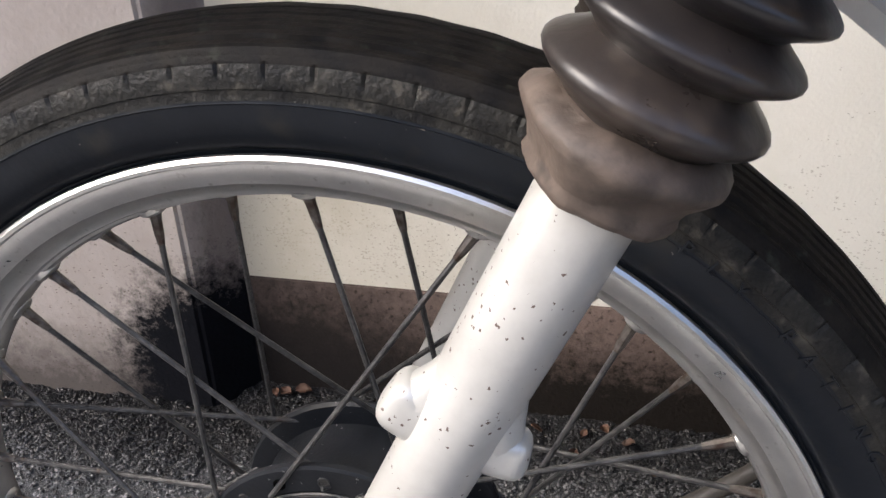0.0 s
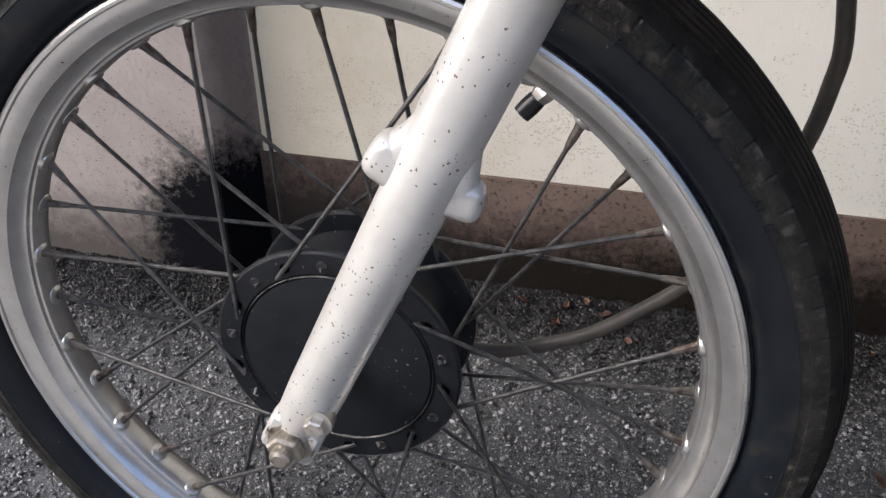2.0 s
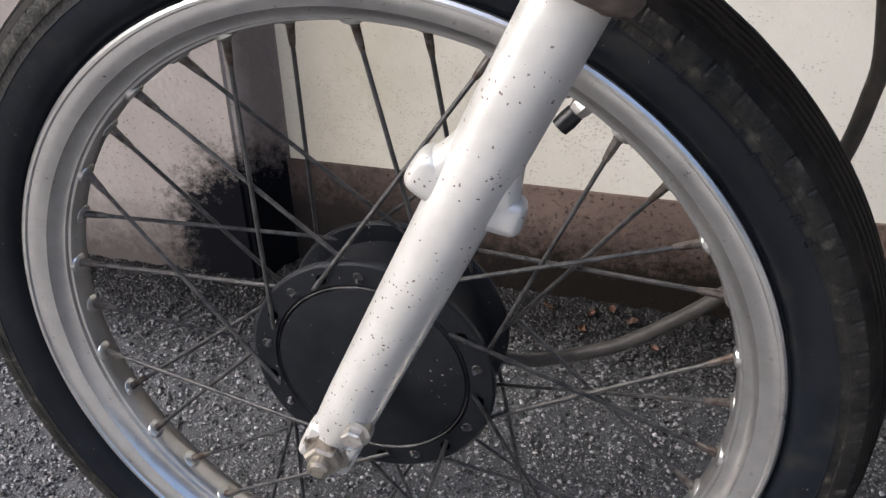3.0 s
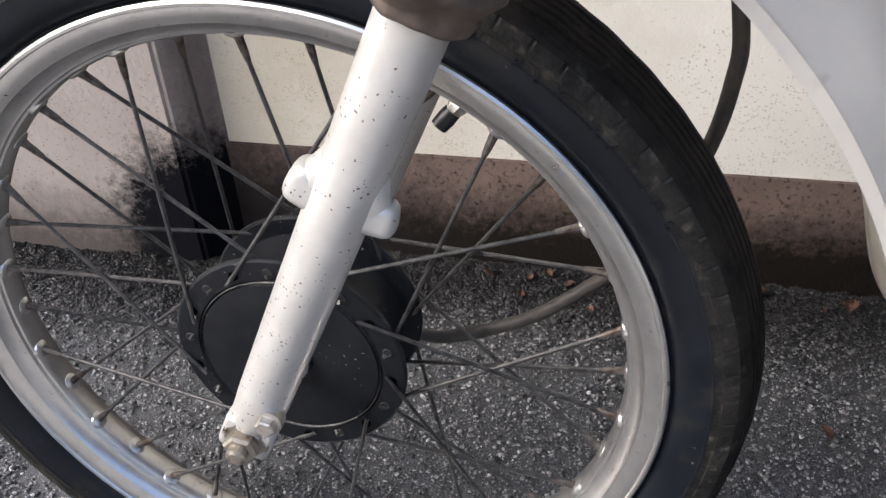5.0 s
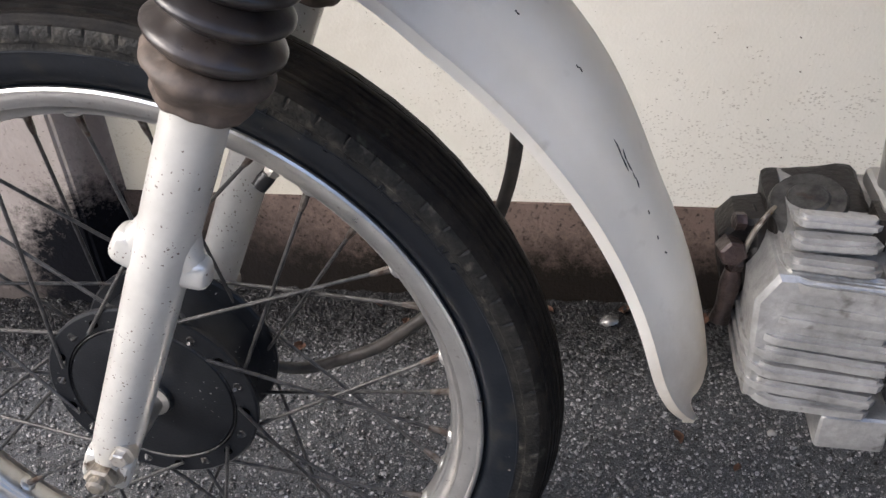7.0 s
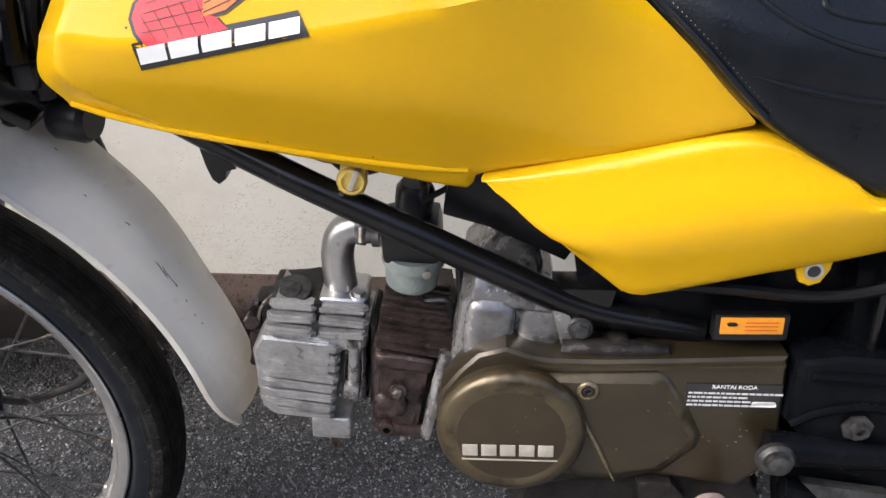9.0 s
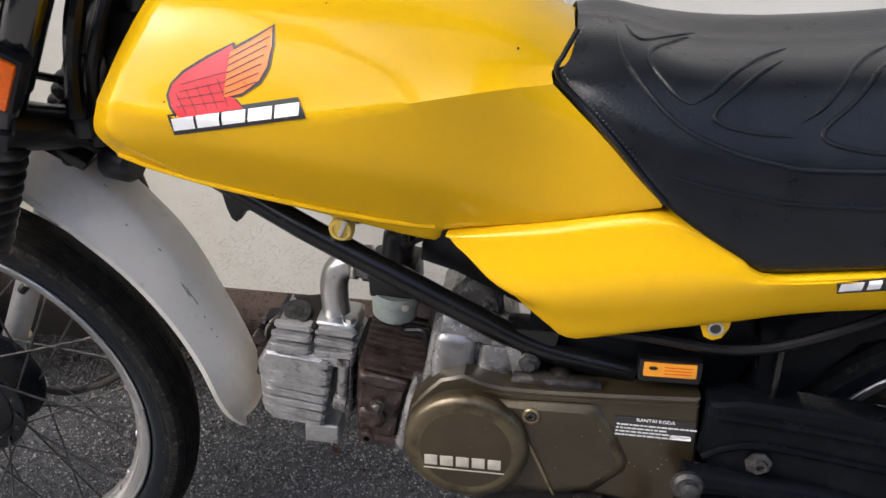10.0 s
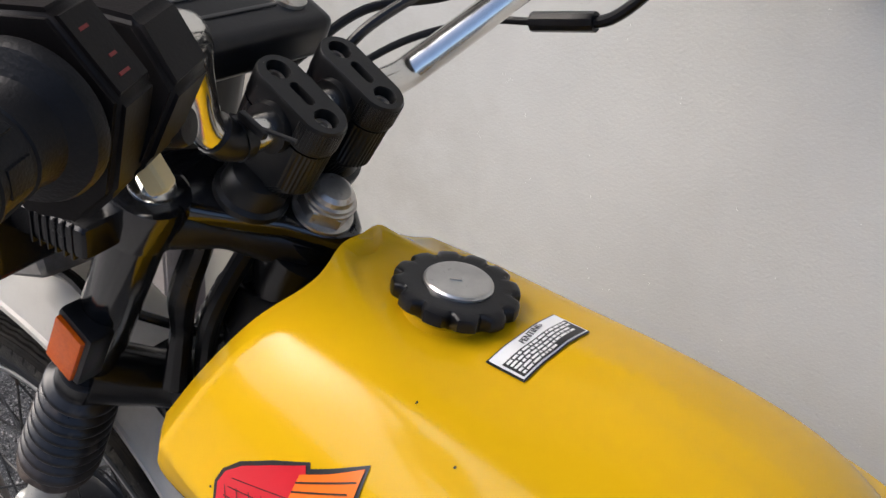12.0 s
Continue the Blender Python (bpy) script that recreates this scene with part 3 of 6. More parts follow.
def make_tyre(seg=1200):
    prof = [(-0.0205, 0.2375), (-0.0212, 0.2418), (-0.0248, 0.2440), (-0.0276, 0.2468), (-0.0297, 0.2515), (-0.0309, 0.2565), (-0.0316, 0.2622), (-0.0317, 0.2634), (-0.0322, 0.2640), (-0.0318, 0.2649), (-0.0319, 0.2690), (-0.0323, 0.2695), (-0.0322, 0.2712), (-0.0317, 0.2745), (-0.0309, 0.2770), (-0.0303, 0.2784), (-0.0299, 0.2779), (-0.0296, 0.2792), (-0.0284, 0.2810), (-0.0280, 0.2797), (-0.0277, 0.2801), (-0.0273, 0.2819), (-0.0260, 0.2835), (-0.0256, 0.2822), (-0.0254, 0.2826)]
    groove = [(0.0252, 0.2845), (0.0205, 0.2868), (0.0160, 0.2886), (0.0115, 0.2902), (0.0070, 0.2916), (0.0025, 0.2926)]
    for k, (y, r) in enumerate(groove):
        prof += [(-y, r), (-y + 0.0026, r + 0.0008), (-y + 0.0029, r - 0.0016), (-y + 0.0039, r - 0.0015)] if y > 0.003 else [(-y, r), (-y + 0.0013, r + 0.0004)]
    prof = prof + [(-y, r) for y, r in prof[::-1]]
    bm = bmesh.new()
    rings = []
    for j in range(seg):
        a = 2 * math.pi * j / seg
        ring = []
        for y, r in prof:
            side = 1 if y > 0 else -1
            if 0.2725 < r < 0.2786 and j % 13 == 0:
                r, y = r - 0.0004, y - side * 0.0009
            elif 0.0040 < abs(y) < 0.0250 and r > 0.2850:
                y += 0.0006 * math.sin(j * 0.36)
            ring.append(bm.verts.new((r * math.cos(a), y, r * math.sin(a))))
        rings.append(ring)
    n = len(prof)
    for j in range(seg):
        a, b = rings[j], rings[(j + 1) % seg]
        for i in range(n - 1):
            fc = bm.faces.new((a[i], a[i + 1], b[i + 1], b[i]))
            if prof[i][1] > 0.2645:
                fc.material_index = 2 if prof[i][1] < 0.2776 else 1
    bmesh.ops.recalc_face_normals(bm, faces=bm.faces)
    return bm


def ring_lathe(prof, seg=128):
    """A ring about the y axis from a closed profile of (y, radius)."""
    bm = bmesh.new()
    rings = [[bm.verts.new((r * math.cos(a), y, r * math.sin(a))) for y, r in prof] for a in (2 * math.pi * j / seg for j in range(seg))]
    n = len(prof)
    for j in range(seg):
        a, b = rings[j], rings[(j + 1) % seg]
        for i in range(n):
            bm.faces.new((a[i], a[(i + 1) % n], b[(i + 1) % n], b[i]))
    bmesh.ops.recalc_face_normals(bm, faces=bm.faces)
    return bm


HALF_RIM = [(0.0225, 0.2405), (0.0245, 0.2403), (0.0256, 0.2388), (0.0252, 0.2372), (0.0238, 0.2364), (0.0236, 0.2352), (0.0226, 0.2310), (0.0200, 0.2272), (0.0196, 0.2262), (0.0180, 0.2256), (0.0150, 0.2232), (0.0118, 0.2204), (0.0112, 0.2186), (0.0090, 0.2178), (0.0084, 0.2164), (0.0050, 0.2150)]
RIM_PROFILE = [(-y, r) for y, r in HALF_RIM] + HALF_RIM[::-1] + [(0.0200, 0.2330), (0.0, 0.2290), (-0.0200, 0.2330)]
TURN0 = 0.5


def on_wheel(r, deg, y):
    a = radians(deg)
    return Vector((r * math.cos(a), y, r * math.sin(a)))


def make_wheel(name, m, label, front=True):
    wheel = new(name)
    wheel.parent = bike
    wheel["label"] = label
    wheel.matrix_basis = m
    tyre = part("tyre", make_tyre(1196 if front else 156), M_TYRE, wheel, "worn black ribbed tyre with dusty shoulder", 32)
    tyre.data.materials.append(M_TREAD)
    tyre.data.materials.append(M_SHOULDER)
    part("rim", ring_lathe(RIM_PROFILE, 160), M_RIM, wheel, "dull silver aluminium rim", 32)
    hole_r, fl, fr = 0.0695, 0.0200, 0.0360
    hub = [(-fl - 0.0010, 0.0), (-fl - 0.0045, 0.010), (-fl - 0.0045, 0.0155), (-fl - 0.0018, 0.0165), (-fl - 0.0026, 0.030), (-fl - 0.0020, 0.054), (-fl - 0.0012, 0.0602), (-fl + 0.0004, 0.0612), (-fl + 0.0004, 0.0628), (-fl - 0.0010, 0.0636), (-fl - 0.0010, 0.0772), (-fl, 0.0788), (-fl + 0.0030, 0.0788), (-fl + 0.0040, 0.077), (-fl + 0.005, 0.064),
           (-0.008, 0.060), (fr - 0.012, 0.060), (fr - 0.005, 0.063), (fr - 0.004, 0.074), (fr - 0.002, 0.0755), (fr, 0.0755), (fr + 0.0015, 0.074), (fr + 0.0015, 0.066), (fr + 0.006, 0.058), (fr + 0.010, 0.02), (fr + 0.010, 0.0)]
    part("hub", lathe(hub, (0, 0, 0), (0, 1, 0), 64), M_HUB, wheel, "black drum hub with worn paint", 30)
    part("hub_trim_ring", ring_lathe([(-fl - 0.0006, 0.0614), (-fl - 0.0016, 0.0619), (-fl - 0.0006, 0.0624), (-fl + 0.0006, 0.0619)], 72), M_SPOKE, wheel)
    part("axle_spacer", lathe([(-0.062, 0.0), (-0.062, 0.0105), (-0.028, 0.0105), (-0.026, 0.0145), (-0.021, 0.0145)], (0, 0, 0), (0, 1, 0), 20), M_STEEL, wheel)
    if not front:
        return wheel
    for k in range(36):
        nd = 10.0 * k
        near = k % 2 == 1
        outer = (k // 2) % 2 == 1
        off = 42.0 if outer else -38.0
        sgn = -1 if near else 1
        y_fl = -fl if near else fr
        y_hub = y_fl + sgn * (0.0026 if outer else -0.0030)
        at = nd + off + TURN0
        a, tip = on_wheel(hole_r, at, y_hub), on_wheel(0.2160, nd + TURN0, sgn * 0.0022)
        d = (tip - a).normalized()
        c = on_wheel(hole_r - 0.001, at, y_fl + sgn * (-0.004 if outer else 0.004))
        elbow_at = a + d * 0.006
        part("spoke", tube([c, a, elbow_at, tip - d * 0.008], 0.00140, 8, 14), M_SPOKE, wheel)
        part("nipple", tube([tip - d * 0.0175, tip - d * 0.0165, tip - d * 0.006, tip], [0.0017, 0.0023, 0.0025, 0.0034], 8, 7), M_NIPPLE, wheel)
        seat_at = on_wheel(0.2152, nd + TURN0, sgn * 0.0022)
        part("nipple_seat", lathe([(-0.002, 0.0075), (0.0006, 0.0066), (0.0018, 0.0046), (0.0020, 0.0)], seat_at, -on_wheel(1, nd + TURN0, 0), 14), M_RIM, wheel)
        hd = on_wheel(hole_r, at, y_fl + sgn * 0.0010)
        part("spoke_head", lathe([(-0.0002, 0.0034), (0.0006, 0.0032), (0.0007, 0.0026), (0.0002, 0.0022), (0.0002, 0.0)], hd, (0, sgn, 0), 10), M_HOLE if outer else M_SPOKE, wheel)
    va = 56.2 + TURN0
    p0, p1 = on_wheel(0.2165, va, 0.0), on_wheel(0.2075, va + 0.4, -0.002)
    stem = part("valve_stem", tube([p0, p0.lerp(p1, 0.5), p1], [0.0062, 0.0060, 0.0042], 6), M_STEEL, wheel, "short brass valve stem")
    p2 = p1 + (p1 - p0).normalized() * 0.010
    part("valve_cap", tube([p1.lerp(p0, 0.12), p1.lerp(p2, 0.1), p2], [0.0050, 0.0054, 0.0050], 14), M_PLASTIC, stem, "black plastic valve cap")
    text = "4 PLY RATING"
    for i, ch in enumerate(text):
        if ch != " ":
            ang = 60.0 + TURN0 - 2.75 * i
            p = on_wheel(0.2648, ang, -0.0318)
            m4 = Matrix.Translation(p) @ pose(0, 0, 0, 0, 90 - ang, 0) @ pose(0, 0, 0, 90)
            part("lettering", letters(ch, 0.0085, 0.0007, m4), M_TYRE, tyre)
    return wheel


make_wheel("front_wheel", pose(0, 0, AXLE), "spoked front wheel with drum hub")
make_wheel("rear_wheel", pose(1.20, -0.02, AXLE), "rear wheel behind the chain case", front=False)

# fork: the legs lie on a raked line through the axle
RAKE_DEG = 25.0
RAKE = Vector((math.sin(radians(RAKE_DEG)), 0, math.cos(radians(RAKE_DEG))))
BACK = Vector((RAKE.z, 0, -RAKE.x))
LEG_Y = 0.082


def up(s):
    """Distance along the leg: the sliders are longer than the covered tubes above them."""
    return 1.11 * s if s < 0.3 else 0.333 + 0.94 * (s - 0.3)


def on_fork(s, y, back=0.0):
    return Vector((0.001, y, 0.295)) + RAKE * up(s) + BACK * back


def fork_lathe(profile, y, back=0.0, seg=36):
    """A turned part round the leg or the stem; profile distances run along the fork."""
    return lathe([(up(h), r) for h, r in profile], on_fork(0, y, back), RAKE, seg)


def make_fork(side):
    y = LEG_Y * side
    o = on_fork(0, y)
    leg = part("fork_leg", lathe([(up(h), r) for h, r in [(-0.012, 0.0), (-0.012, 0.010), (-0.009, 0.0145), (0.006, 0.0150), (0.03, 0.0158), (0.20, 0.0168), (0.275, 0.0168), (0.277, 0.0)]], o, RAKE, 36), M_SILVER, bike, "silver painted fork leg speckled with rust")
    out = Vector((0, side, 0))
    lug = blend(rbox((0.032, 0.016, 0.028), Matrix.Translation(on_fork(0.0, y * 1.06)) @ pose(0, 0, 0, 0, RAKE_DEG, 0), 0.006, 3))
    part("axle_lug", lug, M_SILVER, leg)
    ax = on_fork(0.0, y) + out * 0.004
    part("axle_nut", blend(lathe([(0, 0.0145), (0.008, 0.0145), (0.009, 0.012)], ax, out, 24), lathe([(0.007, 0.0108), (0.016, 0.0108), (0.0175, 0.009), (0.0176, 0.0)], ax, out, 6), lathe([(0.016, 0.0062), (0.022, 0.0062), (0.0235, 0.004), (0.0236, 0.0)], ax, out, 16)), M_DIRTY, leg, "dirty steel axle nut and stub", 20)
    pb = on_fork(0.024, y, 0.0085) + out * 0.012
    part("pinch_bolt", blend(lathe([(-0.004, 0.0085), (0.003, 0.0085), (0.0035, 0.007)], pb, out, 20), lathe([(0.003, 0.0062), (0.008, 0.0062), (0.0088, 0.005), (0.0089, 0.0)], pb, out, 6)), M_STEEL, leg, "", 20)
    for s, back, r in ((0.164, -0.0185, 0.0098), (0.163, 0.0195, 0.0090)):
        c = on_fork(s, y, back)
        lugm = Matrix.Translation(on_fork(s, y, back * 0.72)) @ pose(0, 0, 0, 0, RAKE_DEG + (8 if back < 0 else -14), 0)
        web = tube([on_fork(s + 0.030, y, back * 0.30), on_fork(s + 0.014, y, back * 0.55), on_fork(s + 0.001, y, back * 0.92)], [0.0085, 0.0092, 0.0100 if back < 0 else 0.0080], 16, 12)
        part("brake_boss", blend(rbox((0.029, 0.0200 if back < 0 else 0.0165, 0.0235 if back < 0 else 0.019), lugm, 0.0095 if back < 0 else 0.0078, 6), web), M_SILVER, leg)
    bulb = [(0.257, 0.0), (0.257, 0.0200), (0.2585, 0.0238), (0.2605, 0.0248), (0.2625, 0.0240), (0.2645, 0.0252), (0.2675, 0.0270), (0.2705, 0.0300), (0.2735, 0.0322), (0.2760, 0.0318), (0.2785, 0.0290), (0.2805, 0.0255)]
    ribs = [(0.278, 0.0), (0.278, 0.0245)]
    s = 0.2805
    for i in range(8):
        f = i / 7
        ribs += [(s + 0.0164 * g / 13, 0.0240 - 0.0036 * f + (0.0098 - 0.0010 * f) * math.sin(math.pi * g / 13) ** 1.5) for g in range(13)]
        s += 0.0164
    ribs += [(s + 0.002, 0.0215), (s + 0.016, 0.0210), (s + 0.018, 0.017)]
    boot = part("fork_boot", fork_lathe(ribs, y, 0.0, 40), M_BOOT, bike, "ribbed black rubber fork boot", 60)
    part("boot_collar", rough(fork_lathe(bulb, y, 0.0, 56), 0.02, 0.0022, 55.0, 4.0 * side), M_COLLAR, boot, "brown dusty rubber collar", 60)
    part("fork_tube", fork_lathe([(0.40, 0.0), (0.40, 0.0165), (0.47, 0.0175), (0.475, 0.0195), (0.632, 0.0195), (0.640, 0.0165), (0.644, 0.0)], y, 0.0, 28), M_GLOSS, bike, "glossy black upper fork cover")
    cap = on_fork(0.645, y)
    part("fork_cap_bolt", blend(lathe([(0, 0.014), (0.003, 0.014), (0.004, 0.0115)], cap, RAKE, 24), lathe([(0.003, 0.0095), (0.009, 0.0095), (0.010, 0.008), (0.0101, 0.0)], cap, RAKE, 6)), M_CHROME, bike)


for sd in (-1, 1):
    make_fork(sd)



# front mudguard: a wide arc over the tyre with a flat crown, and a flared tip
def make_fender():
    cols = []
    n = 64
    for i in range(n):
        th = 126.0 - (126.0 - 5.2) * (1 - (1 - i / (n - 1)) ** 1.6)
        u = min(1.0, max(0.0, (12.5 - th) / 7.3))
        a = radians(th)
        edge = 0.3525 + 0.008 * min(1.0, max(0.0, (th - 50) / 15)) + 0.006 * max(0.0, (15 - th) / 9.8) ** 2 + 0.016 * (1 - math.sqrt(1 - u * u))
        crown = 0.3855 + 0.038 * min(1.0, max(0.0, (th - 26) / 38)) ** 1.4 + 0.005 * math.exp(-((th - 39) / 9) ** 2)
        crown -= 0.009 * max(0.0, (8.5 - th) / 3.3) ** 2
        edge = min(edge, crown - 0.0095)
        w = 0.052 - 0.003 * max(0.0, (14 - th) / 8) - 0.006 * u ** 4
        sec = [(-w + 0.003, edge + 0.001), (-w - 0.001, edge), (-w - 0.0014, edge + 0.0062), (-w + 0.0016, edge + 0.0078), (-w + 0.010, edge + 0.50 * (crown - edge)), (-0.031, crown - 0.0085), (-0.024, crown - 0.0035), (-0.012, crown - 0.0005), (0, crown)]
        row = []
        for y, r in sec + [(-y, r) for y, r in sec[-2::-1]]:
            row.append(Vector((r * math.cos(a), y, AXLE + r * math.sin(a))))
        cols.append(row)
    bm = sheet(cols)
    bmesh.ops.solidify(bm, geom=list(bm.faces), thickness=0.0025)
    bmesh.ops.recalc_face_normals(bm, faces=bm.faces)
    skin_tree = BVHTree.FromBMesh(bm)
    f = part("front_mudguard", bm, M_FENDER, bike, "white plastic front mudguard, scuffed and dusty", 40)
    a = radians(58.3)
    p = Vector((0.4125 * math.cos(a), -0.029, AXLE + 0.4125 * math.sin(a)))
    part("grommet", lathe([(0, 0.0075), (0.0015, 0.0070), (0.0016, 0.0045), (0.0008, 0.0)], p + Vector((math.cos(a), -0.25, math.sin(a))) * 0.0015, (math.cos(a), -0.25, math.sin(a)), 20), M_INK, f)
    # thin black scratches on the flank
    rnd = random.Random(3)
    for th, y, ln in ((34.6, -0.0320, 0.020), (33.4, -0.0305, 0.014), (31.2, -0.0300, 0.010), (27.5, -0.0300, 0.0025), (25.0, -0.031, 0.0025), (23.2, -0.030, 0.0018), (41, -0.030, 0.005), (47, -0.034, 0.003), (53, -0.022, 0.004)):
        pts = []
        for t in (th, th - ln * 40, th - ln * 80, th - ln * 150):
            d = Vector((math.cos(radians(t)), 0, math.sin(radians(t))))
            o = Vector((0, y + rnd.uniform(-0.0004, 0.0004), AXLE))
            hit = skin_tree.ray_cast(o + d * 0.5, -d)[0]
            pts.append(hit if hit else o + d * 0.386)
        part("scratch", tube(pts, [0.0002, 0.0005, 0.0003, 0.0006, 0.0002], 6, 10), M_INK, f)


make_fender()
SETTLE[0] = BODY_SEAT

# fuel tank
tank_spine = [(0.343, 0, 0.876), (0.356, 0, 0.866), (0.4, 0, 0.861), (0.463, 0, 0.864), (0.554, 0, 0.868), (0.637, 0, 0.855), (0.7, 0, 0.827)]
tank_top_flat = [(0.342, -0.018, 0.8745), (0.356, -0.018, 0.8652), (0.4, -0.018, 0.8605), (0.463, -0.018, 0.8634), (0.554, -0.018, 0.8674), (0.637, -0.018, 0.8545), (0.7, -0.018, 0.8265)]
tank_top_edge = [(0.342, -0.04, 0.857), (0.395, -0.048, 0.855), (0.463, -0.05, 0.855), (0.554, -0.053, 0.856), (0.637, -0.055, 0.844), (0.702, -0.055, 0.818)]
tank_shoulder = [(0.325, -0.070, 0.831), (0.346, -0.078, 0.836), (0.4, -0.081, 0.838), (0.463, -0.0835, 0.838), (0.554, -0.088, 0.837), (0.6366, -0.091, 0.826), (0.6968, -0.086, 0.802)]
tank_upper_flank = [(0.302, -0.088, 0.788), (0.324, -0.103, 0.796), (0.37, -0.1085, 0.799), (0.455, -0.114, 0.799), (0.55, -0.119, 0.8), (0.629, -0.114, 0.801), (0.6846, -0.102, 0.7968)]
tank_crease = [(0.275, -0.097, 0.735), (0.3, -0.121, 0.736), (0.36, -0.131, 0.732), (0.47, -0.136, 0.741), (0.56, -0.139, 0.76), (0.6394, -0.136, 0.7788), (0.6862, -0.121, 0.7874)]
tank_lower_flank = [(0.268, -0.096, 0.705), (0.3, -0.116, 0.704), (0.37, -0.1205, 0.702), (0.47, -0.1255, 0.7), (0.5794, -0.123, 0.6988), (0.6786, -0.12, 0.7272), (0.737, -0.126, 0.742)]
tank_hem = [(0.283, -0.09, 0.683), (0.3688, -0.1, 0.6654), (0.4782, -0.092, 0.6466), (0.5888, -0.082, 0.6264), (0.6027, -0.085, 0.6399), (0.6975, -0.105, 0.6653), (0.7871, -0.125, 0.694)]
TANK = [tank_spine, tank_top_flat, tank_top_edge, tank_shoulder, tank_upper_flank, tank_crease, tank_lower_flank, tank_hem]


def make_tank():
    grid = [[Vector(g[0]).lerp(Vector(g[1]), i / 6) for i in range(6)] + catmull(g[1:], 52) for g in TANK]
    cols = []
    for i in range(58):
        c = [g[i] for g in grid]
        cols.append(catmull(c[:6], 40)[:-1] + catmull(c[5:], 18))
    for c in cols:
        last = c[-1]
        c += [last + Vector((0, 0.002, -0.003)), last + Vector((0, 0.008, -0.004)), last + Vector((0, 0.02, 0.006)), Vector((last.x, -0.03, last.z + 0.02)), Vector((last.x, 0.0, last.z + 0.025))]
    nose = []
    for k, (fx, fy) in enumerate(((0.028, 0.0), (0.020, 0.45), (0.0075, 0.80))):
        nose.append([Vector((p.x + fx * (1 - 0.6 * max(0, (p.z - 0.8) / 0.07)), p.y * fy, p.z)) for p in cols[0]])
    tail = [[Vector((p.x + 0.004, p.y * 0.6, p.z - 0.012)) for p in cols[-1]], [Vector((p.x, 0.0, p.z - 0.014)) for p in cols[-1]]]
    bm = mirrored(sheet(nose + cols + tail))
    bm.normal_update()
    return bm


tank_bm = make_tank()
TANK_TREE = BVHTree.FromBMesh(tank_bm)
tank = part("fuel_tank", tank_bm, M_YELLOW, bike, "glossy yellow painted steel fuel tank", 46)


def side_y(tree, x, z, lift):
    hit = tree.ray_cast(Vector((x, -0.5, z)), Vector((0, 1, 0)))[0]
    return (hit.y if hit else -0.125) - lift


def top_z(tree, x, y, lift):
    hit = tree.ray_cast(Vector((x, y, 1.5)), Vector((0, 0, -1)))[0]
    return (hit.z if hit else 0.86) + lift


def decal(name, outline, material, parent, tree, lift, label="", flat=None):
    """A thin sticker laid on a surface seen from the left side; outline in x and z."""
    bm = bmesh.new()
    f = bm.faces.new([bm.verts.new((x, 0, z)) for x, z in outline])
    bmesh.ops.triangulate(bm, faces=[f])
    bmesh.ops.subdivide_edges(bm, edges=list(bm.edges), cuts=3, use_grid_fill=True)
    for v in bm.verts:
        v.co.y = side_y(tree, v.co.x, v.co.z, lift)
    bmesh.ops.recalc_face_normals(bm, faces=bm.faces)
    if sum(f.normal.y for f in bm.faces) > 0:
        bmesh.ops.reverse_faces(bm, faces=bm.faces)
    return part(name, bm, material, parent, label, 80)


def grow(pts, d):
    cx, cz = sum(p[0] for p in pts) / len(pts), sum(p[1] for p in pts) / len(pts)
    return [(x + d * (x - cx) / math.hypot(x - cx, z - cz), z + d * (z - cz) / math.hypot(x - cx, z - cz)) for x, z in pts]


RED = [(0.3712, 0.7314), (0.3634, 0.7412), (0.3604, 0.7509), (0.3637, 0.7605), (0.3745, 0.7712), (0.3941, 0.7842), (0.4155, 0.7973), (0.4189, 0.7917), (0.4147, 0.7738), (0.4109, 0.7552), (0.4201, 0.7538), (0.4292, 0.7457)]
ORANGE = [(0.4144, 0.7912), (0.4318, 0.8019), (0.4491, 0.8144), (0.4509, 0.7993), (0.4481, 0.7813), (0.4418, 0.7698), (0.4278, 0.7583), (0.4109, 0.7530), (0.4128, 0.7704)]
emblem = decal("emblem", [(0.3596, 0.7335), (0.4774, 0.7595), (0.4858, 0.7425), (0.3619, 0.7145)], M_INK, tank, TANK_TREE, 0.0009, "black, red and orange emblem sticker")
decal("emblem_outline", grow(RED, 0.0030), M_INK, emblem, TANK_TREE, 0.0006)
decal("emblem_outline", grow(ORANGE, 0.0030), M_INK, emblem, TANK_TREE, 0.0007)
decal("red_wing", RED, M_RED, emblem, TANK_TREE, 0.0011)
decal("orange_wing", ORANGE, M_ORANGE, emblem, TANK_TREE, 0.0013)
for k in range(6):
    f = k / 5
    p, q = Vector((0.4120 + 0.0018 * f, 0.7560 + 0.030 * f)), Vector((0.4400 + 0.0085 * f, 0.7690 + 0.038 * f))
    d = Vector((-(q - p).y, (q - p).x)).normalized() * 0.0005
    decal("feather_line", [tuple(p - d), tuple(q - d), tuple(q + d), tuple(p + d)], M_INK, emblem, TANK_TREE, 0.0016)
for k in range(5):
    p, q = Vector((0.3665 + 0.0095 * k, 0.7535 - 0.002 * k + 0.0105 * k * 0.55)), Vector((0.378 + 0.0095 * k, 0.7355 + 0.0025 * k))
    d = Vector((-(q - p).y, (q - p).x)).normalized() * 0.0003
    decal("feather_line", [tuple(p - d), tuple(q - d), tuple(q + d), tuple(p + d)], M_INK, emblem, TANK_TREE, 0.0015)
